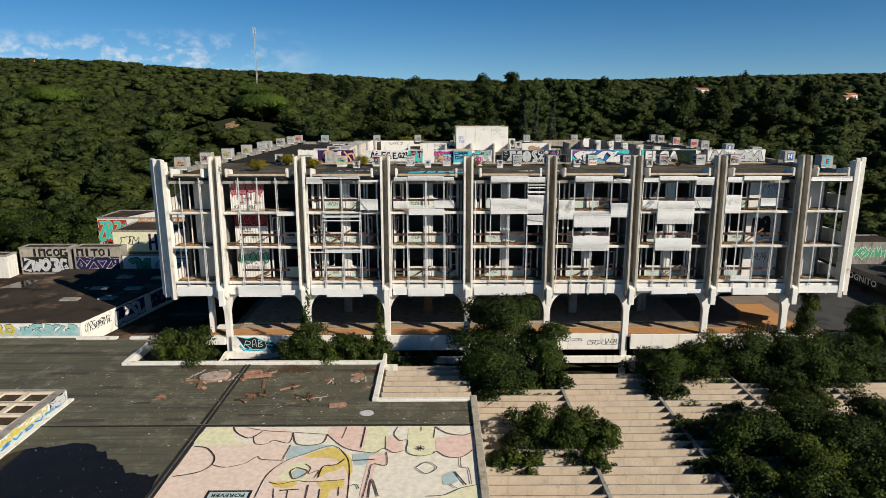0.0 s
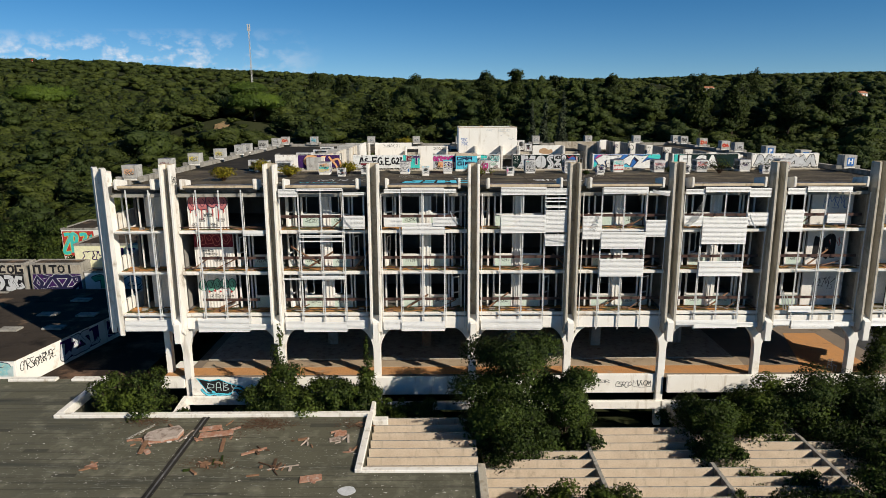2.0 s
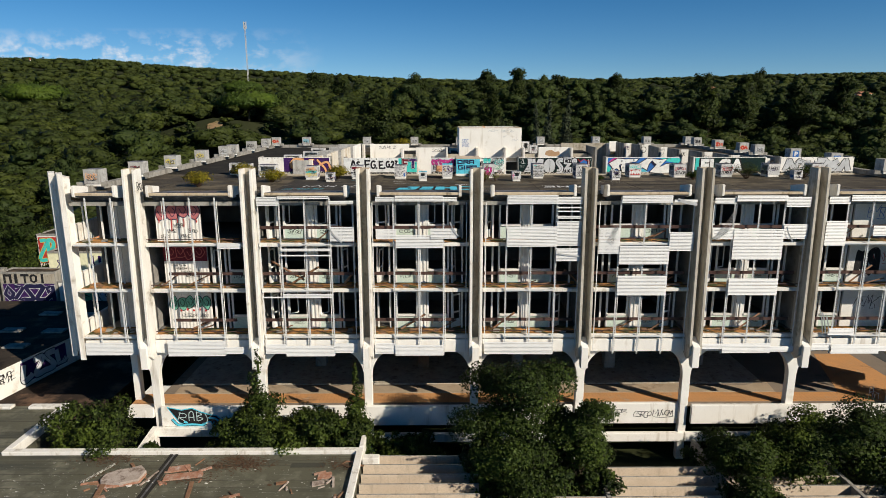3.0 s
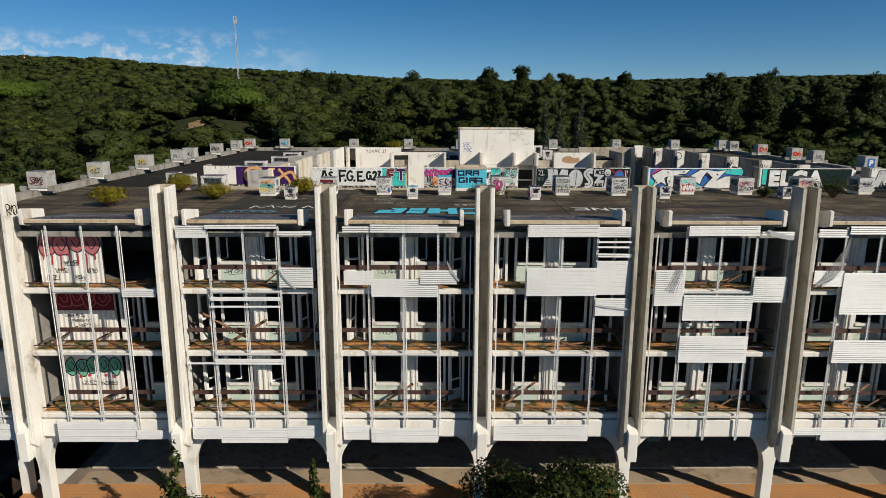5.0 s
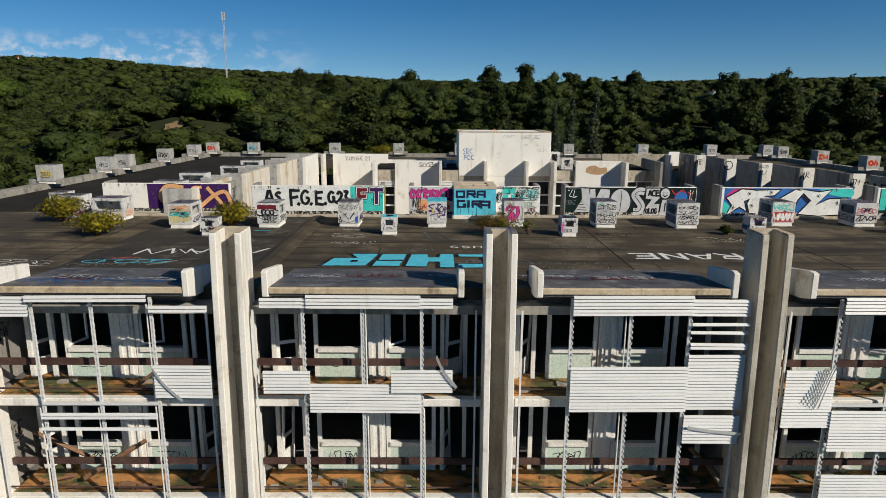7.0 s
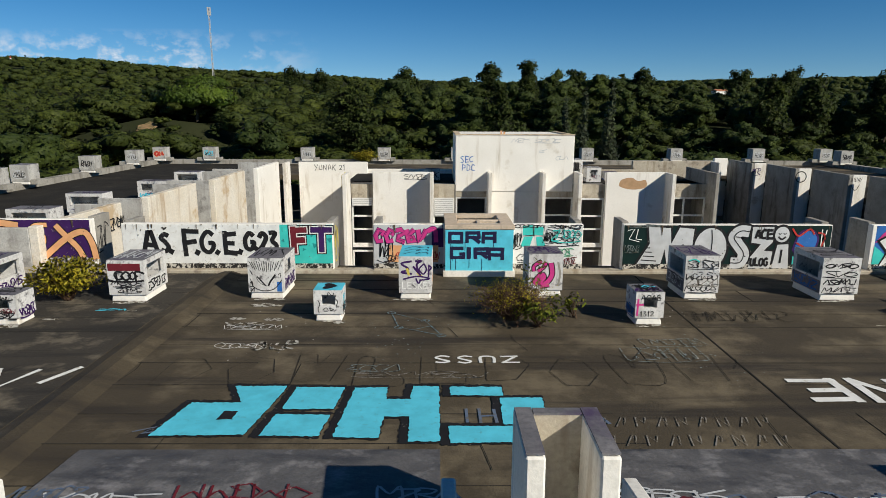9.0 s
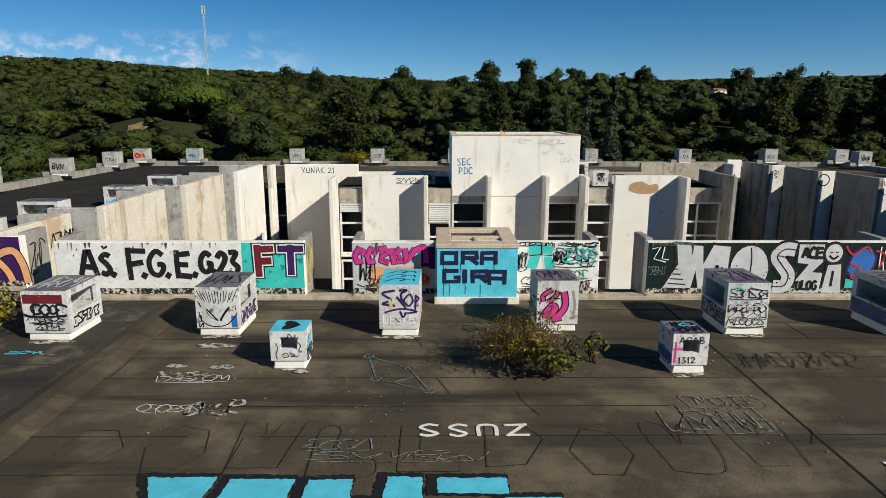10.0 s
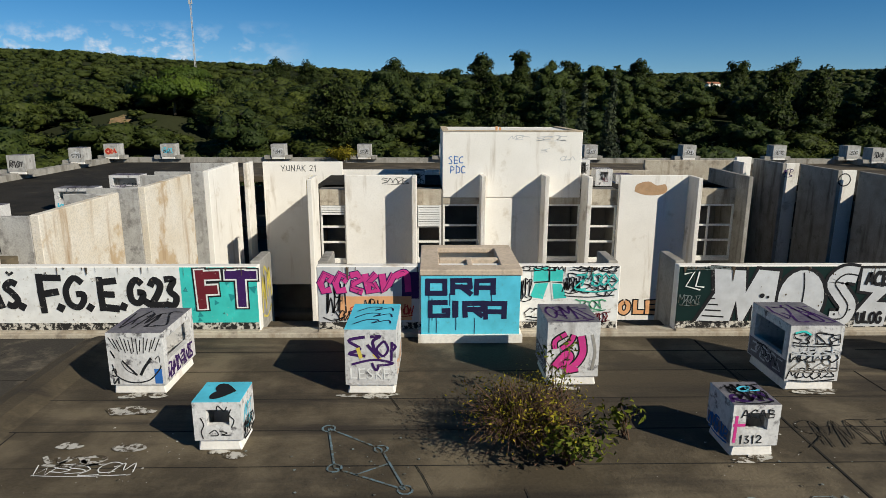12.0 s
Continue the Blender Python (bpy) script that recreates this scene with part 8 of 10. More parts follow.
for x, y, w_, col in ((-13.43, 64.8, 1.4, P_YELLOW), (-13.3, 68.25, 1.45, P_PURPLE), (-15.6, 65.6, 1.2, P_PINK), (-16.7, 66.6, 0.7, P_BLACK), (-13.6, 71.5, 1.6, P_SILVER), (-14.0, 76, 1.6, P_SILVER), (-13.2, 81, 1.6, P_CYAN), (-13.4, 86, 1.5, P_SILVER)):
    v = vent(x, y, w_, 0.9, 1.0, "front", "long concrete vent with a slot and tags")
    tag(rng, v, south(0, 0, 0.28), w_ * 0.8, 0.2, col, 6, 0.06)

# vents standing on the outer kerb
edge = [(-22.9, 56.4, P_ORANGE), (-22.9, 62.6, P_MAROON), (-22.9, 69.0, P_YELLOW), (-22.9, 75.9, P_YELLOW), (-22.9, 82.7, P_SILVER), (-22.9, 85.4, P_SILVER), (-22.9, 92.6, P_BLACK), (-22.9, 99.2, P_SILVER), (-22.6, 103.5, P_RED), (-18.4, 103.8, P_CYAN),
        (-9.9, 103.8, P_SILVER), (-3.2, 103.8, P_SILVER), (3.2, 103.8, P_BLACK), (14.6, 103.8, P_SILVER), (22.4, 103.8, P_SILVER), (29.6, 103.8, P_SILVER), (35.4, 103.6, P_SILVER), (35.6, 101.0, P_BLACK), (35.6, 94.3, P_RED), (35.6, 87.6, P_RED), (35.6, 84.0, P_SILVER), (35.6, 76.8, P_BLUE), (35.6, 70.2, P_BLUE), (35.6, 63.4, P_BLUE), (35.6, 57.2, P_CYAN)]
for k, (x, y, col) in enumerate(edge):
    v = vent(x, y, 1.05, 1.05, 1.15, "back", "pale concrete vent on the roof kerb with a sprayed tag", "kerb vents", DECK + 0.30, clean=x > 0)
    if col in (P_BLUE, P_CYAN) and x > 30:
        bm = bmesh.new()
        block(bm, -0.3, 0.3, -0.006, -0.002, 0.25, 0.95)
        part("painted_field", bm, col, v)
        lettering("PHHE"[(k - 21) % 4], 0.6, P_RED if col is P_CYAN else P_WHITE, v, south(0, -0.008, 0.6), 0.03, 1.0, "painted capital")
    elif col is P_RED:
        throw_up(rng, v, south(0, 0, 0.6), 0.8, 0.5, 2, P_RED, P_ORANGE)
    else:
        tag(rng, v, south(0, 0, 0.65), 0.7, 0.45, col, 5, 0.05), tag(rng, v, south(0, -0.003, 0.6), 0.6, 0.3, P_BLACK, 4, 0.03)
    for xa, xb in ((-1.1, -0.55), (0.55, 0.95)):
        bm = bmesh.new()
        block(bm, xa, xb, 0.1, 0.8, 0, 0.28)
        part("side_block", bm, CONCRETE_GREY, v)


# ---- courtyard walls ----
def court_panel(x0, x1, y, z1=17.1, z0=4.0, material=None, name="courtyard_panel", d=0.3):
    bm = bmesh.new()
    block(bm, x0, x1, y, y + d, z0, z1)
    return part(name, bm, material or CONCRETE_CLEAN, building, bevel=0.02)


def court_fin(x, y0, y1, z1=17.1, z0=4.0, t=0.22, material=None):
    bm = bmesh.new()
    block(bm, x - t / 2, x + t / 2, y0, y1, z0, z1)
    return part("courtyard_fin", bm, material or CONCRETE, building, bevel=0.02)


def court_window(x0, x1, y, tops=(15.7, 12.5), shutters=0):
    """Stacked empty window frames in a slot of the courtyard wall."""
    wdw = thing_part("courtyard_window", building)
    bm = bmesh.new()
    block(bm, x0, x1, y + 0.1, y + 0.3, 15.55, 16.35)
    part("lintel", bm, WEATHERED, wdw)
    for zt in tops:
        bm = bmesh.new()
        for xa in (x0, (x0 + x1) / 2 - 0.04, x1 - 0.09):
            if xa != (x0 + x1) / 2 - 0.04 or x1 - x0 > 1.9:
                block(bm, xa, xa + 0.09, y + 0.12, y + 0.22, zt - 3.0, zt - 0.15)
        for zz in (zt - 0.24, zt - 1.3, zt - 2.1, zt - 3.0):
            block(bm, x0 + 0.09, x1 - 0.09, y + 0.13, y + 0.21, zz, zz + 0.1)
        part("frame", bm, FRAME, wdw, "peeling white window frame")
    if shutters:
        for k in range(shutters):
            bm = bmesh.new()
            block(bm, x0 + 0.05, x1 - 0.05, y + 0.02, y + 0.08, 15.45 - 0.12 * k, 15.54 - 0.12 * k)
            part("shutter_slat", bm, LOUVRE, wdw)
    bm = bmesh.new()
    block(bm, x0, x1, y + 0.1, y + 0.3, 12.55, 12.75)
    part("spandrel", bm, PLASTER, wdw)
    # the room behind: dark walls and lid added to keep the opening black
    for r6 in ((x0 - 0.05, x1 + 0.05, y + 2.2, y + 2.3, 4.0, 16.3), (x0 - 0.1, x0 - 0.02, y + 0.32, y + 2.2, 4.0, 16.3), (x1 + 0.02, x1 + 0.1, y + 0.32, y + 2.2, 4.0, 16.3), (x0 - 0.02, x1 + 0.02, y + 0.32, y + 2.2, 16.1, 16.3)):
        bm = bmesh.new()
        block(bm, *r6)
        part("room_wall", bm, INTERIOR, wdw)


# middle block, with the stair tower above it
court_panel(-2.3, 1.05, 85.3), court_fin(1.16, 84.2, 85.6)
court_panel(11.45, 14.9, 85.4), court_fin(15.0, 84.2, 85.7)
# grey on the last fin holds its shade as well as dirt
court_fin(-3.72, 83.6, 85.4), court_fin(9.75, 84.6, 86.2), court_fin(4.55, 84.8, 86.0), court_fin(7.68, 84.8, 86.0), court_fin(17.8, 84.9, 89.5, material=CONCRETE_GREY)
court_panel(4.66, 7.57, 85.97, 15.88)
court_window(-3.6, -2.3, 85.5, shutters=4), court_window(1.27, 2.5, 85.6, shutters=9), court_window(2.6, 4.44, 85.9), court_window(7.8, 9.64, 85.9), court_window(9.86, 11.45, 85.6, shutters=1), court_window(15.1, 17.7, 86.0)
tower = thing_part("stair_tower", building, "taller pale concrete stair tower")
for name, r6 in (("wall", (2.55, 9.58, 85.95, 86.25, 15.9, 19.22)), ("wall", (2.55, 2.85, 86.25, 92, 15.9, 19.22)), ("wall", (9.28, 9.58, 86.25, 92, 15.9, 19.22)), ("wall", (2.55, 9.58, 92, 92.3, 15.9, 19.22)), ("tower_roof", (2.85, 9.28, 86.25, 92, 19.0, 19.2))):
    bm = bmesh.new()
    block(bm, *r6)
    part(name, bm, CONCRETE_CLEAN, tower, bevel=0.03)
bm = bmesh.new()
for r6 in ((2.53, 9.60, 85.93, 86.27, 19.22, 19.27), (2.53, 2.87, 86.27, 92, 19.22, 19.27), (9.26, 9.60, 86.27, 92, 19.22, 19.27)):
    block(bm, *r6)
part("coping", bm, LIP, tower, "brown-stained top edge")
for xa, zt in ((5.2, 19.48), (5.38, 19.42)):
    bm = bmesh.new()
    block(bm, xa, xa + 0.1, 86.0, 86.1, 19.22, zt)
    part("bolt", bm, P_ORANGE, tower, "orange bolt stub")
brush("SEC", building, south(2.85, 85.947, 17.62), 0.36, 0.045, P_BLUE, 0.62, 0.14, "blue hand lettering", rough=0.06), brush("PDC", building, south(2.95, 85.947, 17.14), 0.36, 0.045, P_BLUE, 0.62, 0.14, "blue hand lettering", rough=0.06)
for x, z, w_, st in ((6.4, 18.9, 0.9, 3), (8.0, 18.9, 1.4, 4), (7.7, 18.3, 0.3, 1), (8.9, 17.9, 0.7, 3)):
    tag(rng, building, south(x, 85.95, z), w_, 0.22, P_SILVER, st, 0.03)
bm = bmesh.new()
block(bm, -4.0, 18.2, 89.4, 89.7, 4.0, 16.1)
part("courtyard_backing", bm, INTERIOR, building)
for xa, xb in ((-4.1, 2.5), (9.7, 18)):
    bm = bmesh.new()
    block(bm, xa, xb, 87.0, 93, 15.6, DECK + 0.3)
    part("link_roof", bm, BITUMEN_DARK, building)
for x, y, h in ((11.2, 87.5, 1.2), (12.6, 88.5, 0.8), (-1.0, 88, 0.7), (1.2, 88.4, 1.0), (10.6, 90, 1.5)):
    v = vent(x, y, 0.9, 0.9, h, "front", "small concrete vent on the link roof")
    face(v, 0.9, h, P_SILVER if x > 11 else P_BLACK, 4, 0.03)
# back-left panel with its neighbours; a dark panel stands in for the unlit opening below
court_panel(-8.2, -3.4, 92.6, 17.1, 9.4), court_panel(-8.6, -3.0, 96.0, 9.5, 4.0, INTERIOR), court_fin(-8.95, 91.5, 92.9)
brush("YUNAK 21", building, south(-7.1, 92.598, 16.55), 0.34, 0.035, P_BLACK, 0.7, 0.22, "thin black hand lettering", rough=0.08)
court_panel(-3.4, 2.5, 92.8, 16.6, 9.0), court_panel(9.7, 15.6, 92.8, 16.6, 4.0, WEATHERED), court_panel(15.6, 21.3, 94.1, 17.1, 4.0, WEATHERED), court_fin(21.4, 92.8, 94.4), court_panel(21.9, 22.9, 95.0, 17.25, 4.0)
tag(rng, building, south(0.2, 85.3, 16.85), 1.3, 0.3, P_BLACK, 5, 0.03), tag(rng, building, west(-4.16 + 0.22, 85, 16.6), 1.8, 0.9, P_YELLOW, 5, 0.08)
b2 = bmesh.new()
b2.faces.new([b2.verts.new((*p, 0)) for p in smooth_line([(-0.8, -0.05), (-0.7, 0.3), (-0.1, 0.45), (0.3, 0.25), (0.75, 0.3), (0.8, -0.1), (0.2, -0.25), (-0.4, -0.2), (-0.8, -0.05)], 4)[:-1]])
flat_part("stain", b2, paint("bare_ochre_render", (0.50, 0.32, 0.18)), building, south(13.0, 85.4, 16.35), "bare ochre patch where paint fell off")


def court_side(x, s, sunny):
    """A side of the courtyard: long panels stepping along, with deep slots between."""
    for k in range(4):
        y0 = 66.6 + 6.4 * k
        step = 0.35 * k * s
        bm = bmesh.new()
        block(bm, x + step - 0.14, x + step + 0.14, y0, y0 + 5.0, 4.0, 17.25)
        part("courtyard_panel", bm, CONCRETE_OCHRE if sunny and k < 3 else CONCRETE_CLEAN if sunny else CONCRETE_GREY, building, "long stained render panel", 0.02)
        # grey colour in the slots stands in for the shade between panels
        for yy in (y0, y0 + 4.8):
            bm = bmesh.new()
            xa = x + step + (0.14 * -s)
            xb = x - 1.5 * s
            block(bm, min(xa, xb), max(xa, xb), yy, yy + 0.2, 4.0, 17.2)
            part("courtyard_fin", bm, KERB_VENT if sunny else WEATHERED, building, "concrete return, grey for the shade in its slot", 0.02)
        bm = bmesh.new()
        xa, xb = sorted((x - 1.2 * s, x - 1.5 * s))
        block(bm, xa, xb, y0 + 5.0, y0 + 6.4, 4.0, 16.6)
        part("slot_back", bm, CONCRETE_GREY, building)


court_side(-10.3, 1, True)
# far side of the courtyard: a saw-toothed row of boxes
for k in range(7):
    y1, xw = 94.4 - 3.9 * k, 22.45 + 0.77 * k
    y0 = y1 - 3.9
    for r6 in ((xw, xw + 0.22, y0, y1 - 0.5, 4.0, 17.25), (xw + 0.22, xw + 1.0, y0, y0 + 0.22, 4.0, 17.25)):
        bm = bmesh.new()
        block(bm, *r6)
        # west faces grey for their shade and dirt, sunlit south faces white
        part("courtyard_panel", bm, CONCRETE_GREY if r6[1] - r6[0] < 0.3 else CONCRETE, building, "stained panel of a saw-toothed wall, shaded faces coloured darker", 0.02)
    bm = bmesh.new()
    block(bm, xw + 0.22, 28.5, y0 + 0.22, y1, DECK - 0.35, DECK + 0.003)
    part("roof_strip", bm, BITUMEN_DARK, building)
for k, col in ((0, P_PURPLE), (3, P_BLACK), (4, P_BLACK), (5, P_SILVER)):
    tag(rng, building, south(22.83 + 0.77 * k, 90.5 - 3.9 * k, 16.75), 0.5, 0.45, col, 3, 0.04)
b = bmesh.new()
for k in range(9):
    ribbon(b, [(-0.28 + 0.07 * k, 0.12 + 0.02 * (k % 2)), (-0.36 + 0.09 * k, 0.36)], 0.025)
ribbon(b, smooth_line([(-0.2, -0.05), (-0.05, -0.3), (0.1, -0.3), (0.25, -0.02)]), 0.03)
flat_part("graffiti", b, P_BLACK, building, south(22.83 + 1.54, 82.7, 16.75), "simple black sprayed smile")
tag(rng, building, east(-10.14, 71.0, 16.6), 1.2, 0.5, P_BLACK, 5, 0.04)
lettering("SAFER", 0.9, P_BLACK, building, west(26.3, 73.0, 16.5), 0.0, 1.4, "thin black lettering")
b = bmesh.new()
ribbon(b, [(0.32 * math.cos(k / 20 * math.tau), 0.32 * math.sin(k / 20 * math.tau)) for k in range(21)], 0.06)
flat_part("graffiti", b, P_BLACK, building, south(23.6, 86.6, 16.75))

# paint spills, specks and cracks on the deck
rng = random.Random(52)
for x, y, w_, h_ in ((-2.6, 62.95, 0.75, 0.3), (-2.95, 61.95, 0.45, 0.22), (-2.1, 61.9, 0.5, 0.2), (-6.1, 63.1, 0.5, 0.12), (-5.6, 62.5, 0.3, 0.08), (-7.1, 61.9, 0.5, 0.1)):
    b = bmesh.new()
    blob(rng, b, 0, 0, w_, h_)
    flat_part("paint_spill", b, P_CHIPPED, building, Matrix.Translation((x, y, DECK + 0.016)), "pale chipped paint spilled on the felt")
for mat_, cx, cy, n in ((P_FADEDPALE, 0.95, 60.4, 90), (P_CHIPPED, -2.0, 61.0, 60), (P_CHIPPED, 6.5, 62.0, 60), (P_FADEDPALE, 6.6, 59.4, 50)):
    b = bmesh.new()
    for _ in range(n):
        x, y, s = rng.gauss(cx, 0.55), rng.gauss(cy, 0.8), rng.choice((0.006, 0.008, 0.01, 0.02))
        b.faces.new([b.verts.new((x + s * math.cos(k * 1.26), y + s * math.sin(k * 1.26), 0)) for k in range(5)])
    tagged(flat_part("paint_specks", b, mat_, building, Matrix.Translation((0, 0, DECK + 0.017)), "specks of paint on the felt"), kind="stuff")
b = bmesh.new()
for _ in range(18):
    x, y = rng.uniform(-9, 13), rng.uniform(56, 65)
    dx, dy = rng.uniform(-0.25, 0.25), -rng.uniform(0.4, 1.2)
    ribbon(b, [(x, y), (x + dx * 0.4 + rng.uniform(-0.06, 0.06), y + dy * 0.4), (x + dx, y + dy)], 0.013)
tagged(flat_part("crack", b, BITUMEN_DARK, building, Matrix.Translation((0, 0, DECK + 0.0135)), "dark cracks in the felt"), kind="stuff")

# dirty runs and splashes on the painted walls
SPLASH = paint("splashed_paint", (0.03, 0.028, 0.026), (0.55, 0.52, 0.46), (0.50, 0.56))
GRIME = surface("black_grime", (0.07, 0.055, 0.04), (0.16, 0.12, 0.085), 3.0, 0.95, 0.0)
for k, w in walls.items():
    x0, x1 = (-14.7, -8.75) if k == -2 else (PIER4 + PITCH * k - 3.02, PIER4 + PITCH * k + 3.02)
    y = 66.9 if k == -2 else 66.2
    b = bmesh.new()
    for _ in range(18):
        x, wd, ln = rng.uniform(x0 + 0.05, x1 - 0.05), rng.choice((0.005, 0.007, 0.012, 0.03)), rng.uniform(0.04, 0.32) * rng.uniform(0.3, 1)
        b.faces.new([b.verts.new((x - x0 + a, c, 0)) for a, c in ((-wd, 1.405), (wd, 1.405), (wd * 0.3, 1.40 - ln), (-wd * 0.3, 1.40 - ln))])
    for _ in range(25):
        x, z, q = rng.uniform(x0 + 0.1, x1 - 0.1), rng.uniform(0.2, 1.3), rng.choice((0.006, 0.01, 0.016))
        b.faces.new([b.verts.new((x - x0 + q * math.cos(j * 1.26), z + q * 1.4 * math.sin(j * 1.26), 0)) for j in range(5)])
    bm = bmesh.new()
    block(bm, x0 + 0.02, x1 - 0.02, y - 0.016, y, DECK + 0.12, DECK + 0.26)
    part("splashed_foot", bm, SPLASH, w, "foot of the wall splashed black and white")
    tagged(flat_part("drip_stains", b, GRIME, w, south(x0, y - 0.018, DECK), "dark drips and splashes"), kind="stuff")
for cx, cz, n in ((-2.25, 0.8, 16),):
    b = bmesh.new()
    for _ in range(n):
        x, z, q = rng.uniform(-0.7, 0.7), rng.uniform(-0.5, 0.5), rng.uniform(0.05, 0.1)
        b.faces.new([b.verts.new((x + q * math.cos(j * 2.1 + x), z + q * math.sin(j * 2.1 + x), 0)) for j in range(3)])
    flat_part("graffiti", b, paint("deep_teal_spray", (0.03, 0.30, 0.30)), walls[-1], south(cx, Y - 0.003, DECK + cz), "small darker triangles")

for k, (x, c) in enumerate(((11.85, "O"), (12.6, "L"), (13.25, "E"))):
    for col, fat, lift in ((P_BLACK, 0.34, 0.004), (P_ORANGE, 0.2, 0.008)):
        brush(c, building, south(x, 85.398 - lift, 9.9), 0.6, fat, col, 0.8, label="orange letter edged black", seed=k)

# ---- plants ----
def leaf_cloud(rs, lobes, count, size, core=0.0, shell=False, pointed=False):
    """Leaf sprays scattered over ellipsoid lobes (x, y, z, rx, ry, rz): corners, faces, and the way each spray faces."""
    V, F, N = [], [], []
    n0 = 0
    weight = np.array([l[3] * l[5] for l in lobes])
    middle = np.average(np.array([l[:3] for l in lobes]), axis=0, weights=weight)
    if shell:
        high = np.array([l[2] for l in lobes])
        weight = weight * np.where(high > 0.5 * high.max(), 1.0, 0.45)
    counts = np.maximum(6, (count * weight / weight.sum()).astype(int))
    base = bmesh.new()
    bmesh.ops.create_icosphere(base, subdivisions=1, radius=1)
    cv, cf = np.array([v.co for v in base.verts]), np.array([[v.index for v in f.verts] for f in base.faces])
    base.free()
    for lobe, c in zip(lobes, counts):
        centre, rad = np.array(lobe[:3]), np.array(lobe[3:])
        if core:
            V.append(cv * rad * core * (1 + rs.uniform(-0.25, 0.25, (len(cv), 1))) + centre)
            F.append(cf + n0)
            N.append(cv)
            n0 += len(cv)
        d = rs.normal(size=(c, 3))
        d /= np.linalg.norm(d, axis=1)[:, None]
        floor_ = -0.25 if shell else -0.45
        d[:, 2] = np.where(d[:, 2] < floor_, -d[:, 2] * 0.6, d[:, 2])
        p = centre + d * rad * (rs.uniform(0.70, 1.18, (c, 1)) if shell else 1.18 * rs.uniform(0.2, 1.0, (c, 1)) ** 0.45)
        n = d + (0.55 if shell else 0.7) * rs.normal(size=(c, 3))
        u = np.cross(n, rs.normal(size=(c, 3)))
        u /= np.linalg.norm(u, axis=1)[:, None] + 1e-6
        w = np.cross(n, u)
        w /= np.linalg.norm(w, axis=1)[:, None] + 1e-6
        s = size * rs.uniform(0.55, 1.45, (c, 1))
        whole = p - middle
        face = 0.6 * d + 0.5 * whole / (np.linalg.norm(whole, axis=1)[:, None] + 1e-6) + (0.22 if shell else 0.5) * rs.normal(size=(c, 3)) + (0, 0, 0.2)
        face /= np.linalg.norm(face, axis=1)[:, None] + 1e-6
        if pointed:
            # a leaf with a base, two flanks and a tip, folded along its rib
            up = np.cross(u, w)
            V.append(np.stack([p - u * s * 0.55, p - w * s * 0.24 + up * s * 0.08, p + u * s * 0.6, p + w * s * 0.24 + up * s * 0.08], 1).reshape(-1, 3))
            quad = np.arange(4 * c).reshape(-1, 4) + n0
            F.append(np.concatenate([quad[:, [0, 1, 2]], quad[:, [0, 2, 3]]]))
            N.append(np.repeat(face, 4, axis=0))
            n0 += 4 * c
            continue
        long = rs.uniform(0.7, 1.3, (c, 1))
        V.append(np.stack([p - u * s * 0.5 * long - w * s * 0.35, p + u * s * 0.5 * long - w * s * 0.3, p + w * s * 0.6], 1).reshape(-1, 3))
        F.append(np.arange(3 * c).reshape(-1, 3) + n0)
        N.append(np.repeat(face, 3, axis=0))
        n0 += 3 * c
    return np.concatenate(V), np.concatenate(F), np.concatenate(N)


def tri_mesh(name, V, F, N, material, tone=None):
    me = bpy.data.meshes.new(name)
    me.vertices.add(len(V))
    me.vertices.foreach_set("co", V.astype(np.float32).ravel())
    me.loops.add(len(F) * 3)
    me.loops.foreach_set("vertex_index", F.astype(np.int32).ravel())
    me.polygons.add(len(F))
    me.polygons.foreach_set("loop_start", np.arange(0, len(F) * 3, 3, dtype=np.int32))
    me.update(calc_edges=True)
    a = me.attributes.new("tone", "FLOAT", "POINT")
    a.data.foreach_set("value", (np.zeros(len(V)) if tone is None else tone).astype(np.float32))
    a = me.attributes.new("facing", "FLOAT_VECTOR", "POINT")
    a.data.foreach_set("vector", N.astype(np.float32).ravel())
    me.materials.append(material)
    return me


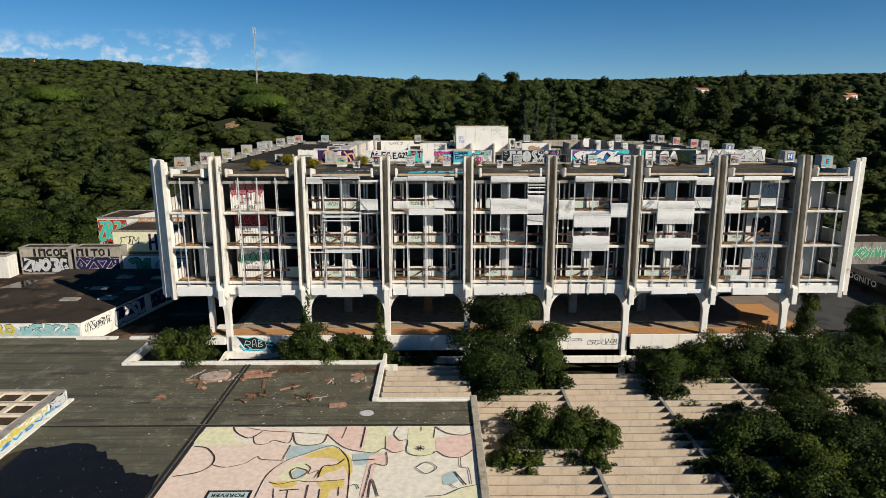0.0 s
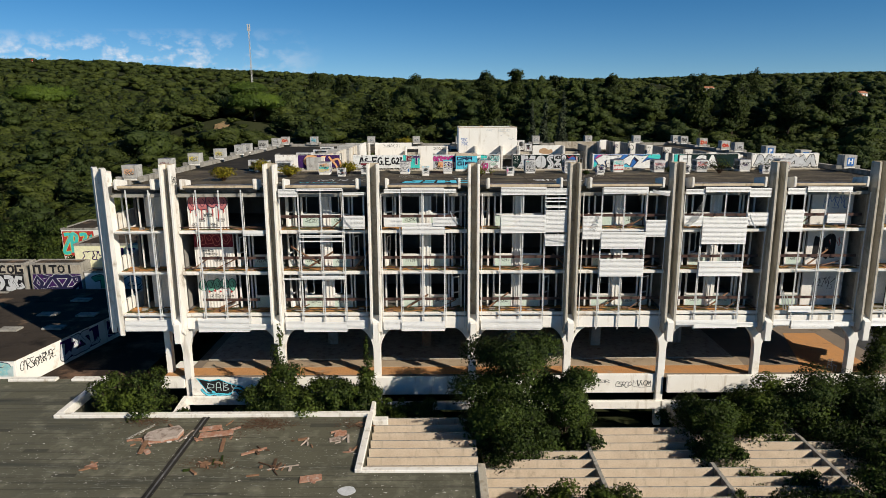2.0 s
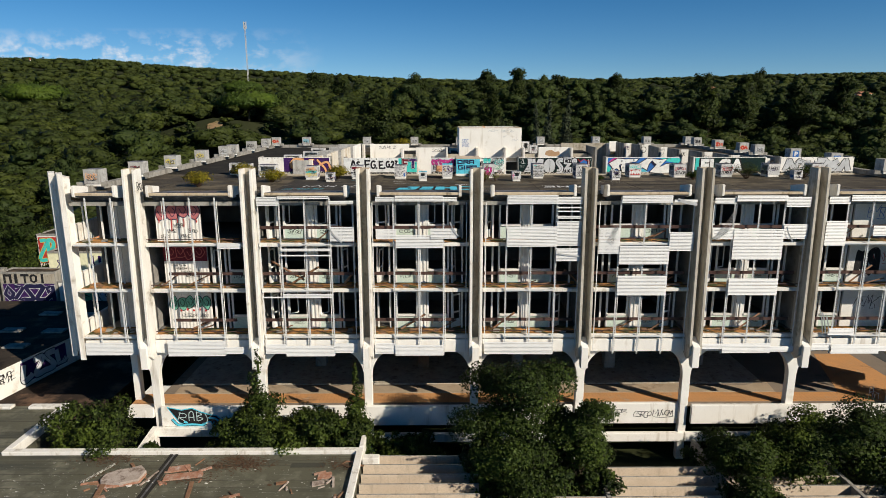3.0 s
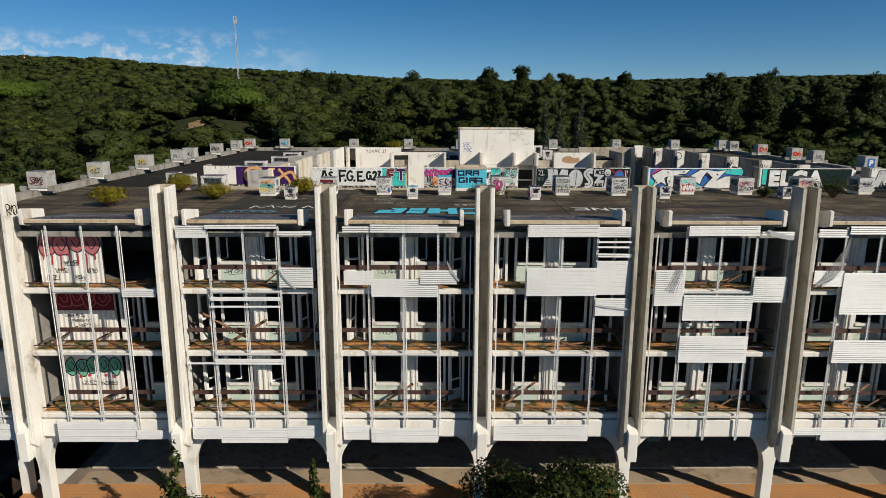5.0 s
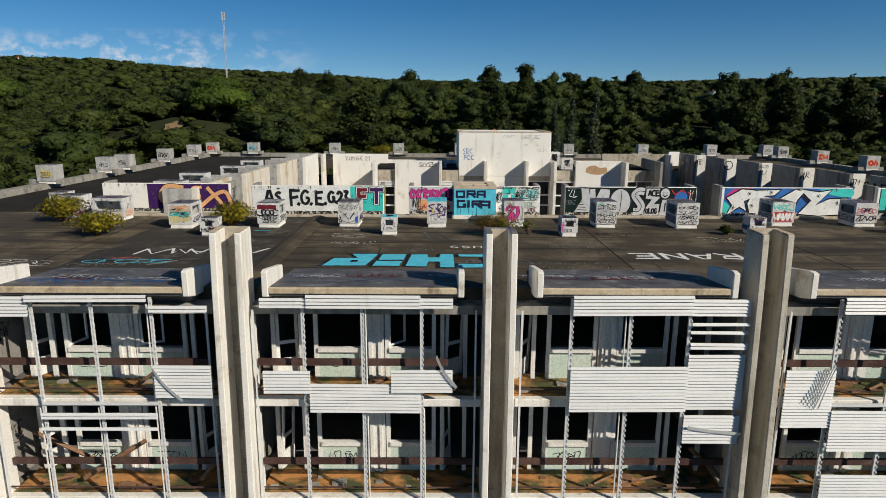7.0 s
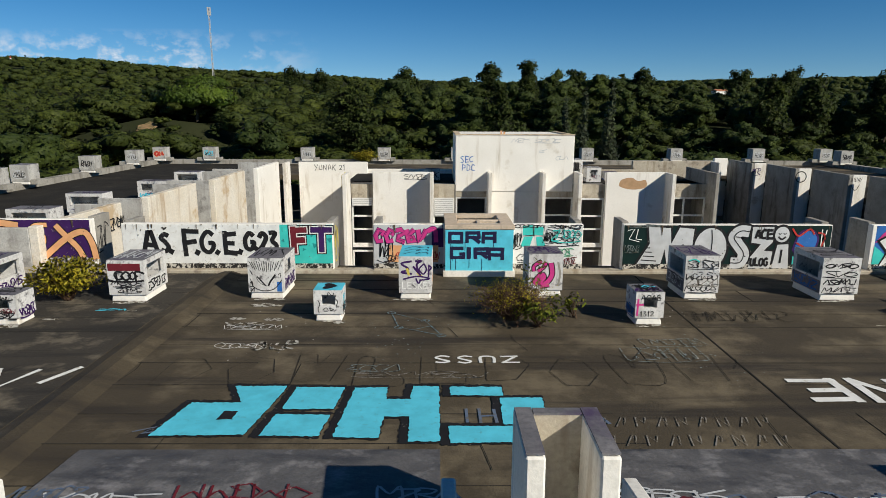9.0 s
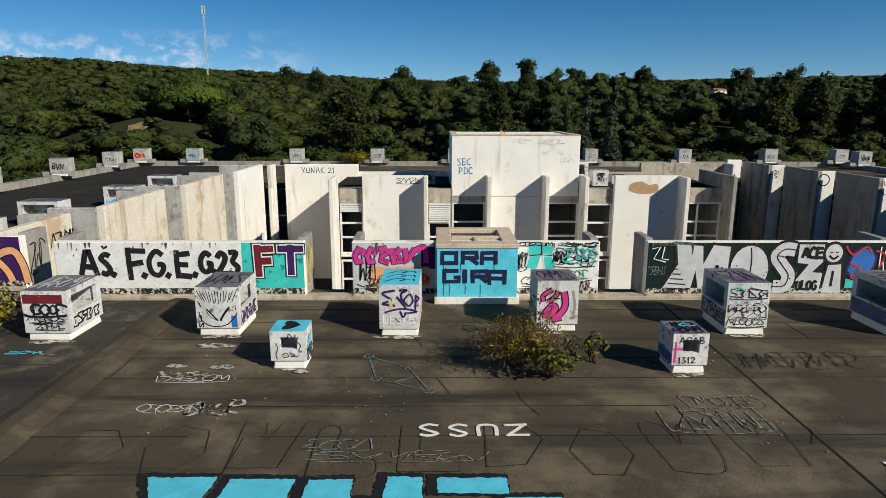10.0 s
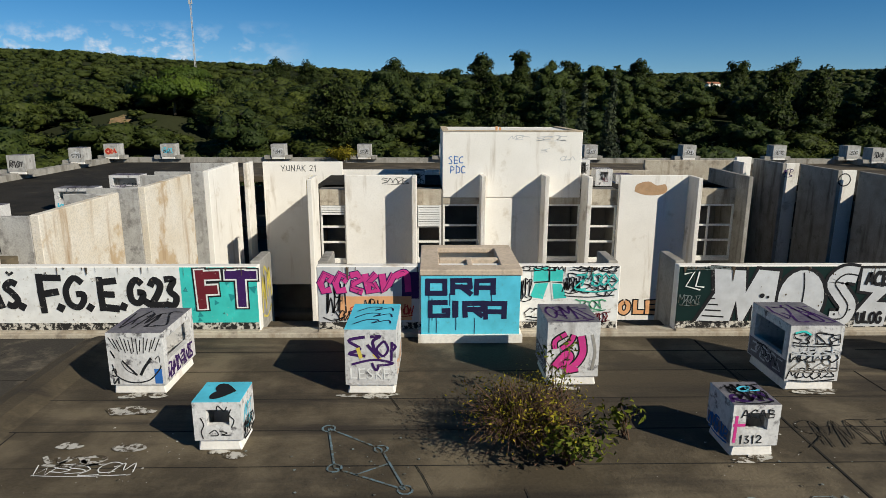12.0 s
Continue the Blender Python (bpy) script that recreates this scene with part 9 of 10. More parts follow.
def crown_lobes(rs, kind, h, r):
    """Lobes of a crown of height h and radius r, its foot at z = 0."""
    if kind == "umbrella":
        return [(r * 0.58 * math.cos(a), r * 0.58 * math.sin(a), h - r * rs.uniform(0.34, 0.44), r * 0.46, r * 0.46, r * 0.27) for a in np.arange(9) * 0.7] + [(0, 0, h - r * 0.28, r * 0.66, r * 0.66, r * 0.28)]
    if kind == "cone":
        out = []
        for k in range(6):
            f = k / 5
            rr = r * (1 - 0.82 * f)
            for j in range(3 if k < 4 else 1):
                a = rs.uniform(0, 6.28)
                out.append((rr * 0.4 * math.cos(a), rr * 0.4 * math.sin(a), h * (0.2 + 0.75 * f), rr * 0.75, rr * 0.75, h * 0.13))
        return out
    if kind == "pine":
        out = []
        for k in range(15):
            f = (k + rs.uniform(0, 1)) / 15
            rr = r * (0.72 + 0.75 * f - 0.88 * f * f) * rs.uniform(0.8, 1.2)
            a, q = rs.uniform(0, 6.28), rs.uniform(0.35, 0.75)
            out.append((rr * q * math.cos(a), rr * q * math.sin(a), h * (0.3 + 0.62 * f), rr * rs.uniform(0.42, 0.66), rr * rs.uniform(0.42, 0.66), h * rs.uniform(0.07, 0.13)))
        return out + [(0, 0, h * 0.62, r * 0.5, r * 0.5, h * 0.3)]
    if kind == "column":
        return [(r * rs.uniform(-0.35, 0.35), r * rs.uniform(-0.35, 0.35), h * (0.12 + 0.84 * k / 13), r * rs.uniform(0.5, 0.85) * (1.25 - 0.5 * k / 13), r * rs.uniform(0.5, 0.85), h * 0.08) for k in range(14)]
    if kind == "clump":
        return [(r * q * math.cos(a), r * q * math.sin(a), h * rs.uniform(0.45, 0.72), r * rs.uniform(0.5, 0.7), r * rs.uniform(0.5, 0.7), h * rs.uniform(0.2, 0.3)) for a, q in [(rs.uniform(0, 6.28), rs.uniform(0.3, 0.6)) for _ in range(4)]]
    if kind == "oak":
        out = []
        for k in range(10):
            a, f = rs.uniform(0, 6.28), rs.uniform(0.1, 0.9)
            q = r * rs.uniform(0.3, 0.66)
            rr = r * rs.uniform(0.34, 0.56)
            out.append((q * math.cos(a), q * math.sin(a), h * (0.36 + 0.5 * f), rr, rr, rr * rs.uniform(0.7, 0.95)))
        return out + [(0, 0, h * 0.6, r * 0.6, r * 0.6, h * 0.28)]
    out = []
    for k in range(16):
        a, f = rs.uniform(0, 6.28), rs.uniform(0.0, 1.08)
        q = r * rs.uniform(0.4, 1.0) * (1.1 - 0.55 * f)
        rr = r * rs.uniform(0.16, 0.38)
        out.append((q * math.cos(a), q * math.sin(a), h * (0.38 + 0.5 * f), rr, rr, rr * rs.uniform(0.7, 0.95)))
    return out + [(0, 0, h * 0.56, r * 0.56, r * 0.56, h * 0.26)]


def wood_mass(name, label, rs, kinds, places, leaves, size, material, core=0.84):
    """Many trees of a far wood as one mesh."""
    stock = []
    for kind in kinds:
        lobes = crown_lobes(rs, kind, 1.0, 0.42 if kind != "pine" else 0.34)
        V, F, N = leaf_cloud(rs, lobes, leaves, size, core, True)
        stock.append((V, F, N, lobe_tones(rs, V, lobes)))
    VV, FF, NN, TT = [], [], [], []
    n0 = 0
    for x, y, z, h, wide, tone in places:
        V, F, N, own = stock[rs.randint(len(stock))]
        a = rs.uniform(0, 6.28)
        c, s = math.cos(a), math.sin(a)
        VV.append(np.stack([(V[:, 0] * c - V[:, 1] * s) * h * wide, (V[:, 0] * s + V[:, 1] * c) * h * wide, V[:, 2] * h], -1) + (x, y, z))
        NN.append(np.stack([N[:, 0] * c - N[:, 1] * s, N[:, 0] * s + N[:, 1] * c, N[:, 2]], -1))
        FF.append(F + n0), TT.append(np.clip(tone + 0.35 * own, 0, 1))
        n0 += len(V)
    ob = new(name, tri_mesh(name, np.concatenate(VV), np.concatenate(FF), np.concatenate(NN), material, np.concatenate(TT)))
    return tagged(ob, label, "trees", kind="stuff")


def lobe_tones(rs, V, lobes):
    """A tone of its own for each bough, so that young and old growth differ."""
    best, own = np.full(len(V), 1e9), np.zeros(len(V))
    for l in lobes:
        d = ((V[:, 0] - l[0]) / l[3]) ** 2 + ((V[:, 1] - l[1]) / l[4]) ** 2 + ((V[:, 2] - l[2]) / l[5]) ** 2
        t = rs.choice((-0.2, -0.1, 0.0, 0.15, 0.4, 0.7))
        near = d < best
        best[near], own[near] = d[near], t
    return own


def tree(name, x, y, z, h, r, label, material=None, kind="round", leaves=3200, size=0.3, trunk=0.16, group="", tone=0.2, foot=None):
    """A single tree or bush: tapered trunk with limbs, crown of loose leaves."""
    th = thing(name, label, "tree" if name != "shrub" else "shrub", group, at=pose(x, y, z))
    bm = bmesh.new()
    tube(bm, (0, 0, -0.3), (0.05 * h, 0, h * 0.55), trunk, trunk * 0.45, 8)
    lobes = crown_lobes(rs, kind, h, r)
    for l in lobes[:7]:
        tube(bm, (0.02 * h, 0, h * 0.28), (l[0], l[1], l[2]), trunk * 0.4, 0.02, 5)
    part("trunk", bm, BARK, th)
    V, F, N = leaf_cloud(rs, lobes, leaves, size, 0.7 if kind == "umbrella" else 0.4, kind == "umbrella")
    ob = new("crown", tri_mesh("crown", V, F, N, material or LEAF_SHRUB, np.clip(tone + lobe_tones(rs, V, lobes) * (1.0 if leaves < 30000 else 0.6), 0, 1)))
    ob.parent = th
    return th


rs = np.random.RandomState(4)


def scatter(y0, y1, gap, spread, keep=lambda x, y: True, loose=0.4):
    out = []
    y = y0
    while y < y1:
        g = gap * (1 + (y - y0) / 700)
        half = spread * y + 25
        x = -half + rs.uniform(0, g)
        while x < half:
            px, py = x + rs.uniform(-loose, loose) * g, y + rs.uniform(-loose, loose) * g
            if keep(px, py):
                out.append((px, py))
            x += g
        y += g * 0.9
    return out


def free(x, y):
    if 30 < y < 106 and -28 < x < 44:
        return False
    if y < 101 and -80 < x < -24:
        return False
    if y < 92 and 38 < x < 90:
        return False
    if math.hypot(x + 53.5, y - 168.5) < 2.2 or math.hypot(x + 56.5, y - 175) < 1.8:
        return False
    return True


near_places = scatter(86, 262, 6.6, 0.78, free)
near_places += [(x + rs.uniform(-2, 2), y + rs.uniform(-2, 2)) for x in range(-130, -80, 6) for y in range(52, 88, 6)] + [(x + rs.uniform(-2, 2), y + rs.uniform(-2, 2)) for x in range(66, 110, 6) for y in range(60, 92, 6)]


def sightline(x, y):
    """Low bushes only, along the camera's line of sight to the sandy bank and around it."""
    return 118 < y < 172 and abs(x - (1.5 - (y - 54) * 0.47)) < 4 or math.hypot(x + 57, y - 182) < 19


def dress(points, lo, hi, wide=(0.9, 1.25)):
    Z = land([p[0] for p in points], [p[1] for p in points])
    return [(x, y, z - 0.6, rs.uniform(lo, hi) * (1.0 if y > 125 else 0.85) * (0.36 if sightline(x, y) else 0.86 if x > 0.25 * y else 1.0), rs.uniform(*wide), float(np.clip(rs.normal(0.22, 0.36), 0, 1))) for (x, y), z in zip(points, Z)]


# low rounded scrub and oaks on the open slope, pines thicker on the other
pines = [p for i, p in enumerate(near_places) if i % (3 if p[0] > 0.2 * p[1] else 4 if p[0] > -0.12 * p[1] else 9) == 0]
oaks = sorted(set(near_places) - set(pines))
wood_mass("woodland", "dense green mixed broadleaf woodland behind the building", rs, ["oak"] * 8, dress(oaks, 6.6, 10.6, (1.35, 1.95)), 1000, 0.036, LEAF_WOOD)
wood_mass("pine_wood", "dark green pines standing above the broadleaf trees", rs, ["pine", "oak", "pine", "pine", "oak", "pine"], dress(pines, 9.5, 14.6, (0.95, 1.3)), 1050, 0.034, LEAF_PINE)
for x, y, top, r, kind in ((15, 224, 33.5, 4.2, "pine"), (26, 224, 34.0, 4.0, "pine"), (42, 242, 33.0, 3.6, "pine"), (-53, 296, 37.0, 6.0, "pine"), (-42, 290, 35.5, 6.0, "pine"), (-8, 250, 33.5, 6.5, "pine"), (60, 235, 32.5, 4.2, "pine"), (145, 310, 38.5, 6.0, "pine"), (100, 260, 34.5, 5.0, "pine"), (118, 265, 34.0, 5.0, "pine"),
                           (-147, 250, 31.0, 12.0, "umbrella"), (-53, 194, 26.4, 8.5, "umbrella"), (-73, 255, 31.4, 7.5, "umbrella"), (78, 180, 28.0, 4.5, "pine"), (92, 178, 28.5, 4.5, "pine"), (66, 172, 27.0, 4.5, "pine"), (110, 190, 30.0, 5.0, "pine"), (13, 165, 24.0, 4.0, "pine"), (-15, 170, 24.5, 4.5, "pine")):
    g = float(land(x, y))
    tree("tree", x, y, g - 0.5, top - g + 0.5, r, "tall dark pine standing above the woodland" if kind != "umbrella" else "broad umbrella pine above the woodland", LEAF_UMBRELLA if kind == "umbrella" else LEAF_PINE, kind, 9000 if kind == "umbrella" else 5000, 0.5, 0.35, "tall pines", 0.3 if kind == "umbrella" else 0.35)
for x, y, top, r in ((23.6, 130, 22.5, 3.0), (20.2, 130, 21.5, 2.8), (17.6, 130, 20.5, 2.6)):
    g = float(land(x, y))
    tree("tree", x, y, g - 0.5, top - g + 0.5, r, "grey-green conical cedar behind the roof", LEAF_CEDAR, "cone", 15000, 0.26, 0.3, "cedars", 0.35)
mid = scatter(250, 620, 8.8, 0.74, loose=1.0)
wood_mass("woodland", "farther wooded slope in dull green", rs, ["clump"] * 5, dress(mid, 9.0, 15.0, (1.15, 1.6)), 90, 0.08, LEAF_WOOD)
distant = scatter(620, 1900, 21.0, 0.74, loose=1.0)
wood_mass("far_woods", "distant wooded ridges under the sky", rs, ["clump"] * 4, dress(distant, 11, 17, (1.5, 2.3)), 40, 0.11, LEAF_WOOD)


tree("tree", 5.2, 48.8, -2.6, 9.2, 4.0, "dense dark green evergreen tree in front of the terrace", LEAF_OAK, leaves=36000, size=0.125, trunk=0.3)
tree("tree", 8.6, 48.0, -2.6, 7.8, 2.6, "dense dark green evergreen tree beside a larger one", LEAF_OAK, leaves=20000, size=0.125, trunk=0.22)
tree("tree", 3.4, 47.0, -2.6, 5.6, 2.6, "dense dark green evergreen tree leaning over the blades", LEAF_OAK, leaves=10000, size=0.15)
for x, y, h, r, kind in ((-11.0, 50.8, 8.8, 1.6, "cone"), (-4.9, 51.2, 7.8, 1.3, "cone"), (-12.5, 50.8, 5.6, 2.0, "round"), (-11.2, 50.6, 6.2, 2.2, "round"), (-9.0, 50.8, 5.4, 2.0, "round"), (-7.2, 50.9, 5.2, 2.0, "round"), (-5.4, 50.6, 5.2, 1.8, "round"), (-2.9, 51.4, 3.6, 1.6, "round"), (-0.8, 51.6, 3.2, 1.6, "round")):
    tree("shrub", x, y, -2.6, h, r, "leafy green self-sown shrub before the terrace parapet", LEAF_SHRUB, kind, 5200, 0.14, 0.08, "shrubs before the terrace", 0.1)
for x, y, h, r in ((-22.8, 51.0, 6.0, 2.4), (-20.6, 50.8, 6.2, 2.4), (-18.4, 50.8, 3.0, 1.4)):
    tree("shrub", x, y, -2.6, h, r, "leafy green shrub in the kerbed pit", LEAF_SHRUB, "round", 6500, 0.14, 0.09, "pit shrubs")
for x, y, h, r, n in ((6.4, 38.6, 3.2, 2.4, 2600), (9.2, 38.0, 3.6, 2.2, 2600), (10.8, 37.2, 3.0, 1.6, 1500), (9.9, 35.4, 2.4, 1.2, 900), (4.2, 35.5, 2.1, 1.4, 1200), (5.9, 35.2, 1.9, 1.2, 800), (17.6, 40.2, 1.8, 1.5, 900)):
    tree("shrub", x, y, -1.5, h, r, "leafy vine-like shrub growing through the pergola", LEAF_SHRUB, "round", int(n * 3.2), 0.125, 0.06, "pergola shrubs", 0.35)
for x, y, h, r in ((4.0, 47.4, 4.2, 2.6), (7.0, 47.2, 4.0, 2.6), (9.4, 47.4, 3.8, 2.0), (5.6, 46.4, 3.4, 2.2)):
    tree("shrub", x, y, -2.6, h, r, "dense dark evergreen undergrowth at the foot of the tree", LEAF_OAK, "round", 6000, 0.15, 0.1, "undergrowth", 0.1)
THICKET = [(18.2, 48.4, 5.2, 3.0, 3400), (21.8, 49.4, 6.0, 3.4, 3600), (25.4, 49.2, 6.2, 3.6, 3800), (29.4, 49.0, 6.0, 3.7, 3800), (33.4, 49.8, 5.6, 3.4, 3400), (27.4, 47.0, 4.8, 3.0, 2600), (31.4, 47.0, 4.6, 3.0, 2600), (38.5, 51.4, 3.6, 3.0, 3000), (42.5, 51.4, 3.6, 3.2, 3000), (20.6, 37.2, 4.8, 3.2, 3800), (24.2, 38.8, 4.8, 3.2, 3400), (26.6, 35.5, 4.8, 3.4, 3600)]
THICKET += [(22.0, 33.6, 4.4, 2.8, 3000), (29.5, 38.8, 4.6, 3.2, 3000), (31.0, 34.2, 4.6, 3.2, 3000), (18.6, 35.2, 3.4, 1.8, 1600), (25.0, 31.0, 4.2, 2.8, 2600), (36.0, 41.0, 4.6, 3.4, 2600), (27.8, 43.0, 4.0, 2.4, 2000), (20.4, 30.2, 4.4, 2.8, 2400), (28.0, 28.6, 4.4, 3.2, 2600), (18.2, 45.2, 4.4, 2.2, 2000), (21.8, 42.2, 3.2, 1.6, 1200)]
THICKET += [(40.2, 55.2, 7.0, 2.2, 3200), (42.6, 54.2, 5.6, 2.6, 2600), (46.5, 53.6, 4.6, 3.0, 2000), (23.6, 35.6, 4.6, 2.8, 2600), (33.0, 38.0, 4.4, 3.0, 2400), (30.0, 31.0, 4.4, 3.0, 2400), (26.0, 26.5, 4.2, 3.0, 2200), (22.8, 27.6, 4.2, 2.6, 2000)]
THICKET += [(17.2, 38.6, 3.4, 1.9, 1700), (17.0, 34.8, 3.5, 1.6, 1500), (18.9, 33.0, 4.0, 2.2, 1800)]
for x, y, h, r in ((-59, 90, 5.5, 3.2), (-55, 89, 6.0, 3.4), (-51.5, 90, 5.2, 3.0), (-53, 94, 7.0, 3.8), (-58, 95, 7.4, 4.0), (-63, 92, 6.4, 3.8), (-68, 91, 6.2, 3.8), (-73, 93, 7.0, 4.0), (-66, 97, 8.0, 4.2)):
    tree("shrub", x, y, -0.8, h + 0.8, r, "dense green scrub growing behind the low annexes", LEAF_SHRUB if rs.rand() < 0.5 else LEAF_OAK, "round", 7000, 0.2, 0.1, "annex scrub")
for x, y, h, r, n in THICKET:
    tree("shrub", x, y, -2.6, h, r, "broad dark green thicket overgrowing the pergola", LEAF_SHRUB if rs.rand() < 0.4 else LEAF_OAK, "round", int(n * 3.6), 0.125, 0.1, "thicket", 0.05 + 0.25 * rs.rand())

tree("shrub", 33.7, 54.2, -2.6, 8.0, 1.15, "ivy climbing the last column of the terrace", LEAF_SHRUB, "column", 9000, 0.13, 0.1, "thicket", 0.15)

# broom and dry bushes on the roof


def roof_bush(x, y, r, h, leaves, material, label, twigs=60, size=0.07):
    th = thing("shrub", label, "shrub", "roof shrubs", at=pose(x, y, DECK))
    bm = bmesh.new()
    tips = []
    for _ in range(twigs):
        a, q = rs.uniform(0, 6.28), rs.uniform(0.2, 1.0)
        mid_, tip = (q * r * 0.5 * math.cos(a), q * r * 0.5 * math.sin(a), h * rs.uniform(0.3, 0.6)), (q * r * math.cos(a + 0.2), q * r * math.sin(a + 0.2), h * rs.uniform(0.5, 1.0) * (1.15 - 0.4 * q))
        tube(bm, (rs.uniform(-0.08, 0.08), rs.uniform(-0.08, 0.08), -0.02), mid_, 0.012, 0.008, 3), tube(bm, mid_, tip, 0.008, 0.003, 3)
        tips += [mid_, tip]
    tagged(part("twig_tangle", bm, TWIG, th), kind="stuff")
    if leaves < len(tips) * 6:
        tips = [tips[k] for k in rs.choice(len(tips), max(1, leaves // 6), replace=False)]
    lobes = [(t[0], t[1], t[2], 0.2 * r + 0.05, 0.2 * r + 0.05, 0.16 * r + 0.05) for t in tips]
    V, F, N = leaf_cloud(rs, lobes, leaves, size, 0, pointed=True)
    ob = new("foliage", tri_mesh("foliage", V, F, N, material, np.full(len(V), 0.3)))
    ob.parent = th
    if twigs > 300:
        V, F, N = leaf_cloud(rs, [(0, 0, h * 0.35, r * 0.85, r * 0.85, h * 0.5), (r * 0.3, 0, h * 0.4, r * 0.5, r * 0.5, h * 0.5)], 2600, 0.024, 0)
        ob = new("dry_foliage", tri_mesh("dry_foliage", V, F, N, TWIG))
        ob.parent = th
        tagged(ob, "dry brown leaves", kind="stuff")
    return th


roof_bush(3.2, 61.95, 0.95, 0.85, 2800, LEAF_YELLOW, "half dry brown bush with small yellow leaves growing on the roof", 560, 0.042)
roof_bush(-5.0, 104.0, 1.3, 1.2, 3600, LEAF_YELLOW, "yellow flowering broom bush on the back roof", 90, 0.1)
roof_bush(3.72, 61.45, 0.6, 0.62, 420, LEAF_BRIGHT, "leafy yellow-green shoot growing on the roof", 26, 0.09)
roof_bush(4.62, 62.1, 0.32, 0.6, 90, LEAF_BRIGHT, "leafy yellow-green shoot growing on the roof", 9, 0.10)
roof_bush(3.85, 62.9, 0.32, 1.25, 90, LEAF_BRIGHT, "tall thin leafy shoot growing on the roof", 6, 0.08)
for x, y, r, h in ((-16.7, 58.7, 0.95, 1.0), (-12.2, 61.5, 0.92, 0.85), (-15.3, 64.6, 1.0, 1.05), (-7.55, 63.4, 0.9, 0.95)):
    roof_bush(x, y, r, h, 3600, LEAF_YELLOW, "yellow flowering broom bush on the roof", 90, 0.085)
for x, y, r, h in ((24.2, 63.0, 1.3, 1.1), (19.9, 62.6, 0.5, 0.6), (29.0, 63.6, 1.2, 0.9), (12.6, 62.2, 0.25, 0.3)):
    roof_bush(x, y, r, h, 1200, LEAF_SHRUB, "green weedy bush on the roof", 50, 0.08)

# ---- far things ----
mast = thing("radio_mast", "tall slender white radio mast with antennas on the wooded hill", "mast", at=pose(-74.8, 270, float(land(-77, 270))))
bm = bmesh.new()
top = 54.0 - float(land(-77, 270))
for k in range(3):
    a = k * math.tau / 3
    tube(bm, (0.32 * math.cos(a), 0.32 * math.sin(a), 0), (0.24 * math.cos(a), 0.24 * math.sin(a), top - 1), 0.07, 0.06, 5)
part("lattice_leg", bm, MAST_WHITE, mast)
bm = bmesh.new()
for k in range(26):
    z = k * (top - 2) / 26
    for j in range(3):
        a, b = j * math.tau / 3, (j + 1) * math.tau / 3
        tube(bm, (0.3 * math.cos(a), 0.3 * math.sin(a), z), (0.28 * math.cos(b), 0.28 * math.sin(b), z + (top - 2) / 26), 0.045, 0.045, 4)
part("bracing", bm, MAST_WHITE, mast)
for a in range(3):
    bm = bmesh.new()
    block(bm, 0.5 * math.cos(a * 2.1) - 0.16, 0.5 * math.cos(a * 2.1) + 0.16, 0.5 * math.sin(a * 2.1) - 0.1, 0.5 * math.sin(a * 2.1) + 0.1, top - 2.6, top)
    part("antenna", bm, MAST_WHITE, mast)
relay = thing("relay_tower", "small red and white relay tower on the far ridge", "mast", at=pose(-552, 900, float(land(-552, 900)) + 8))
for k in range(3):
    bm = bmesh.new()
    tube(bm, (0, 0, 2.6 * k), (0, 0, 2.6 * k + 2.6), 1.5 - 0.3 * k, 1.2 - 0.3 * k, 8)
    part("section", bm, P_WHITE if k % 2 else P_RED, relay)
ROOF_TILE = surface("clay_roof_tiles", (0.42, 0.18, 0.10), (0.32, 0.14, 0.08), 0.8, 0.9, 0.2)
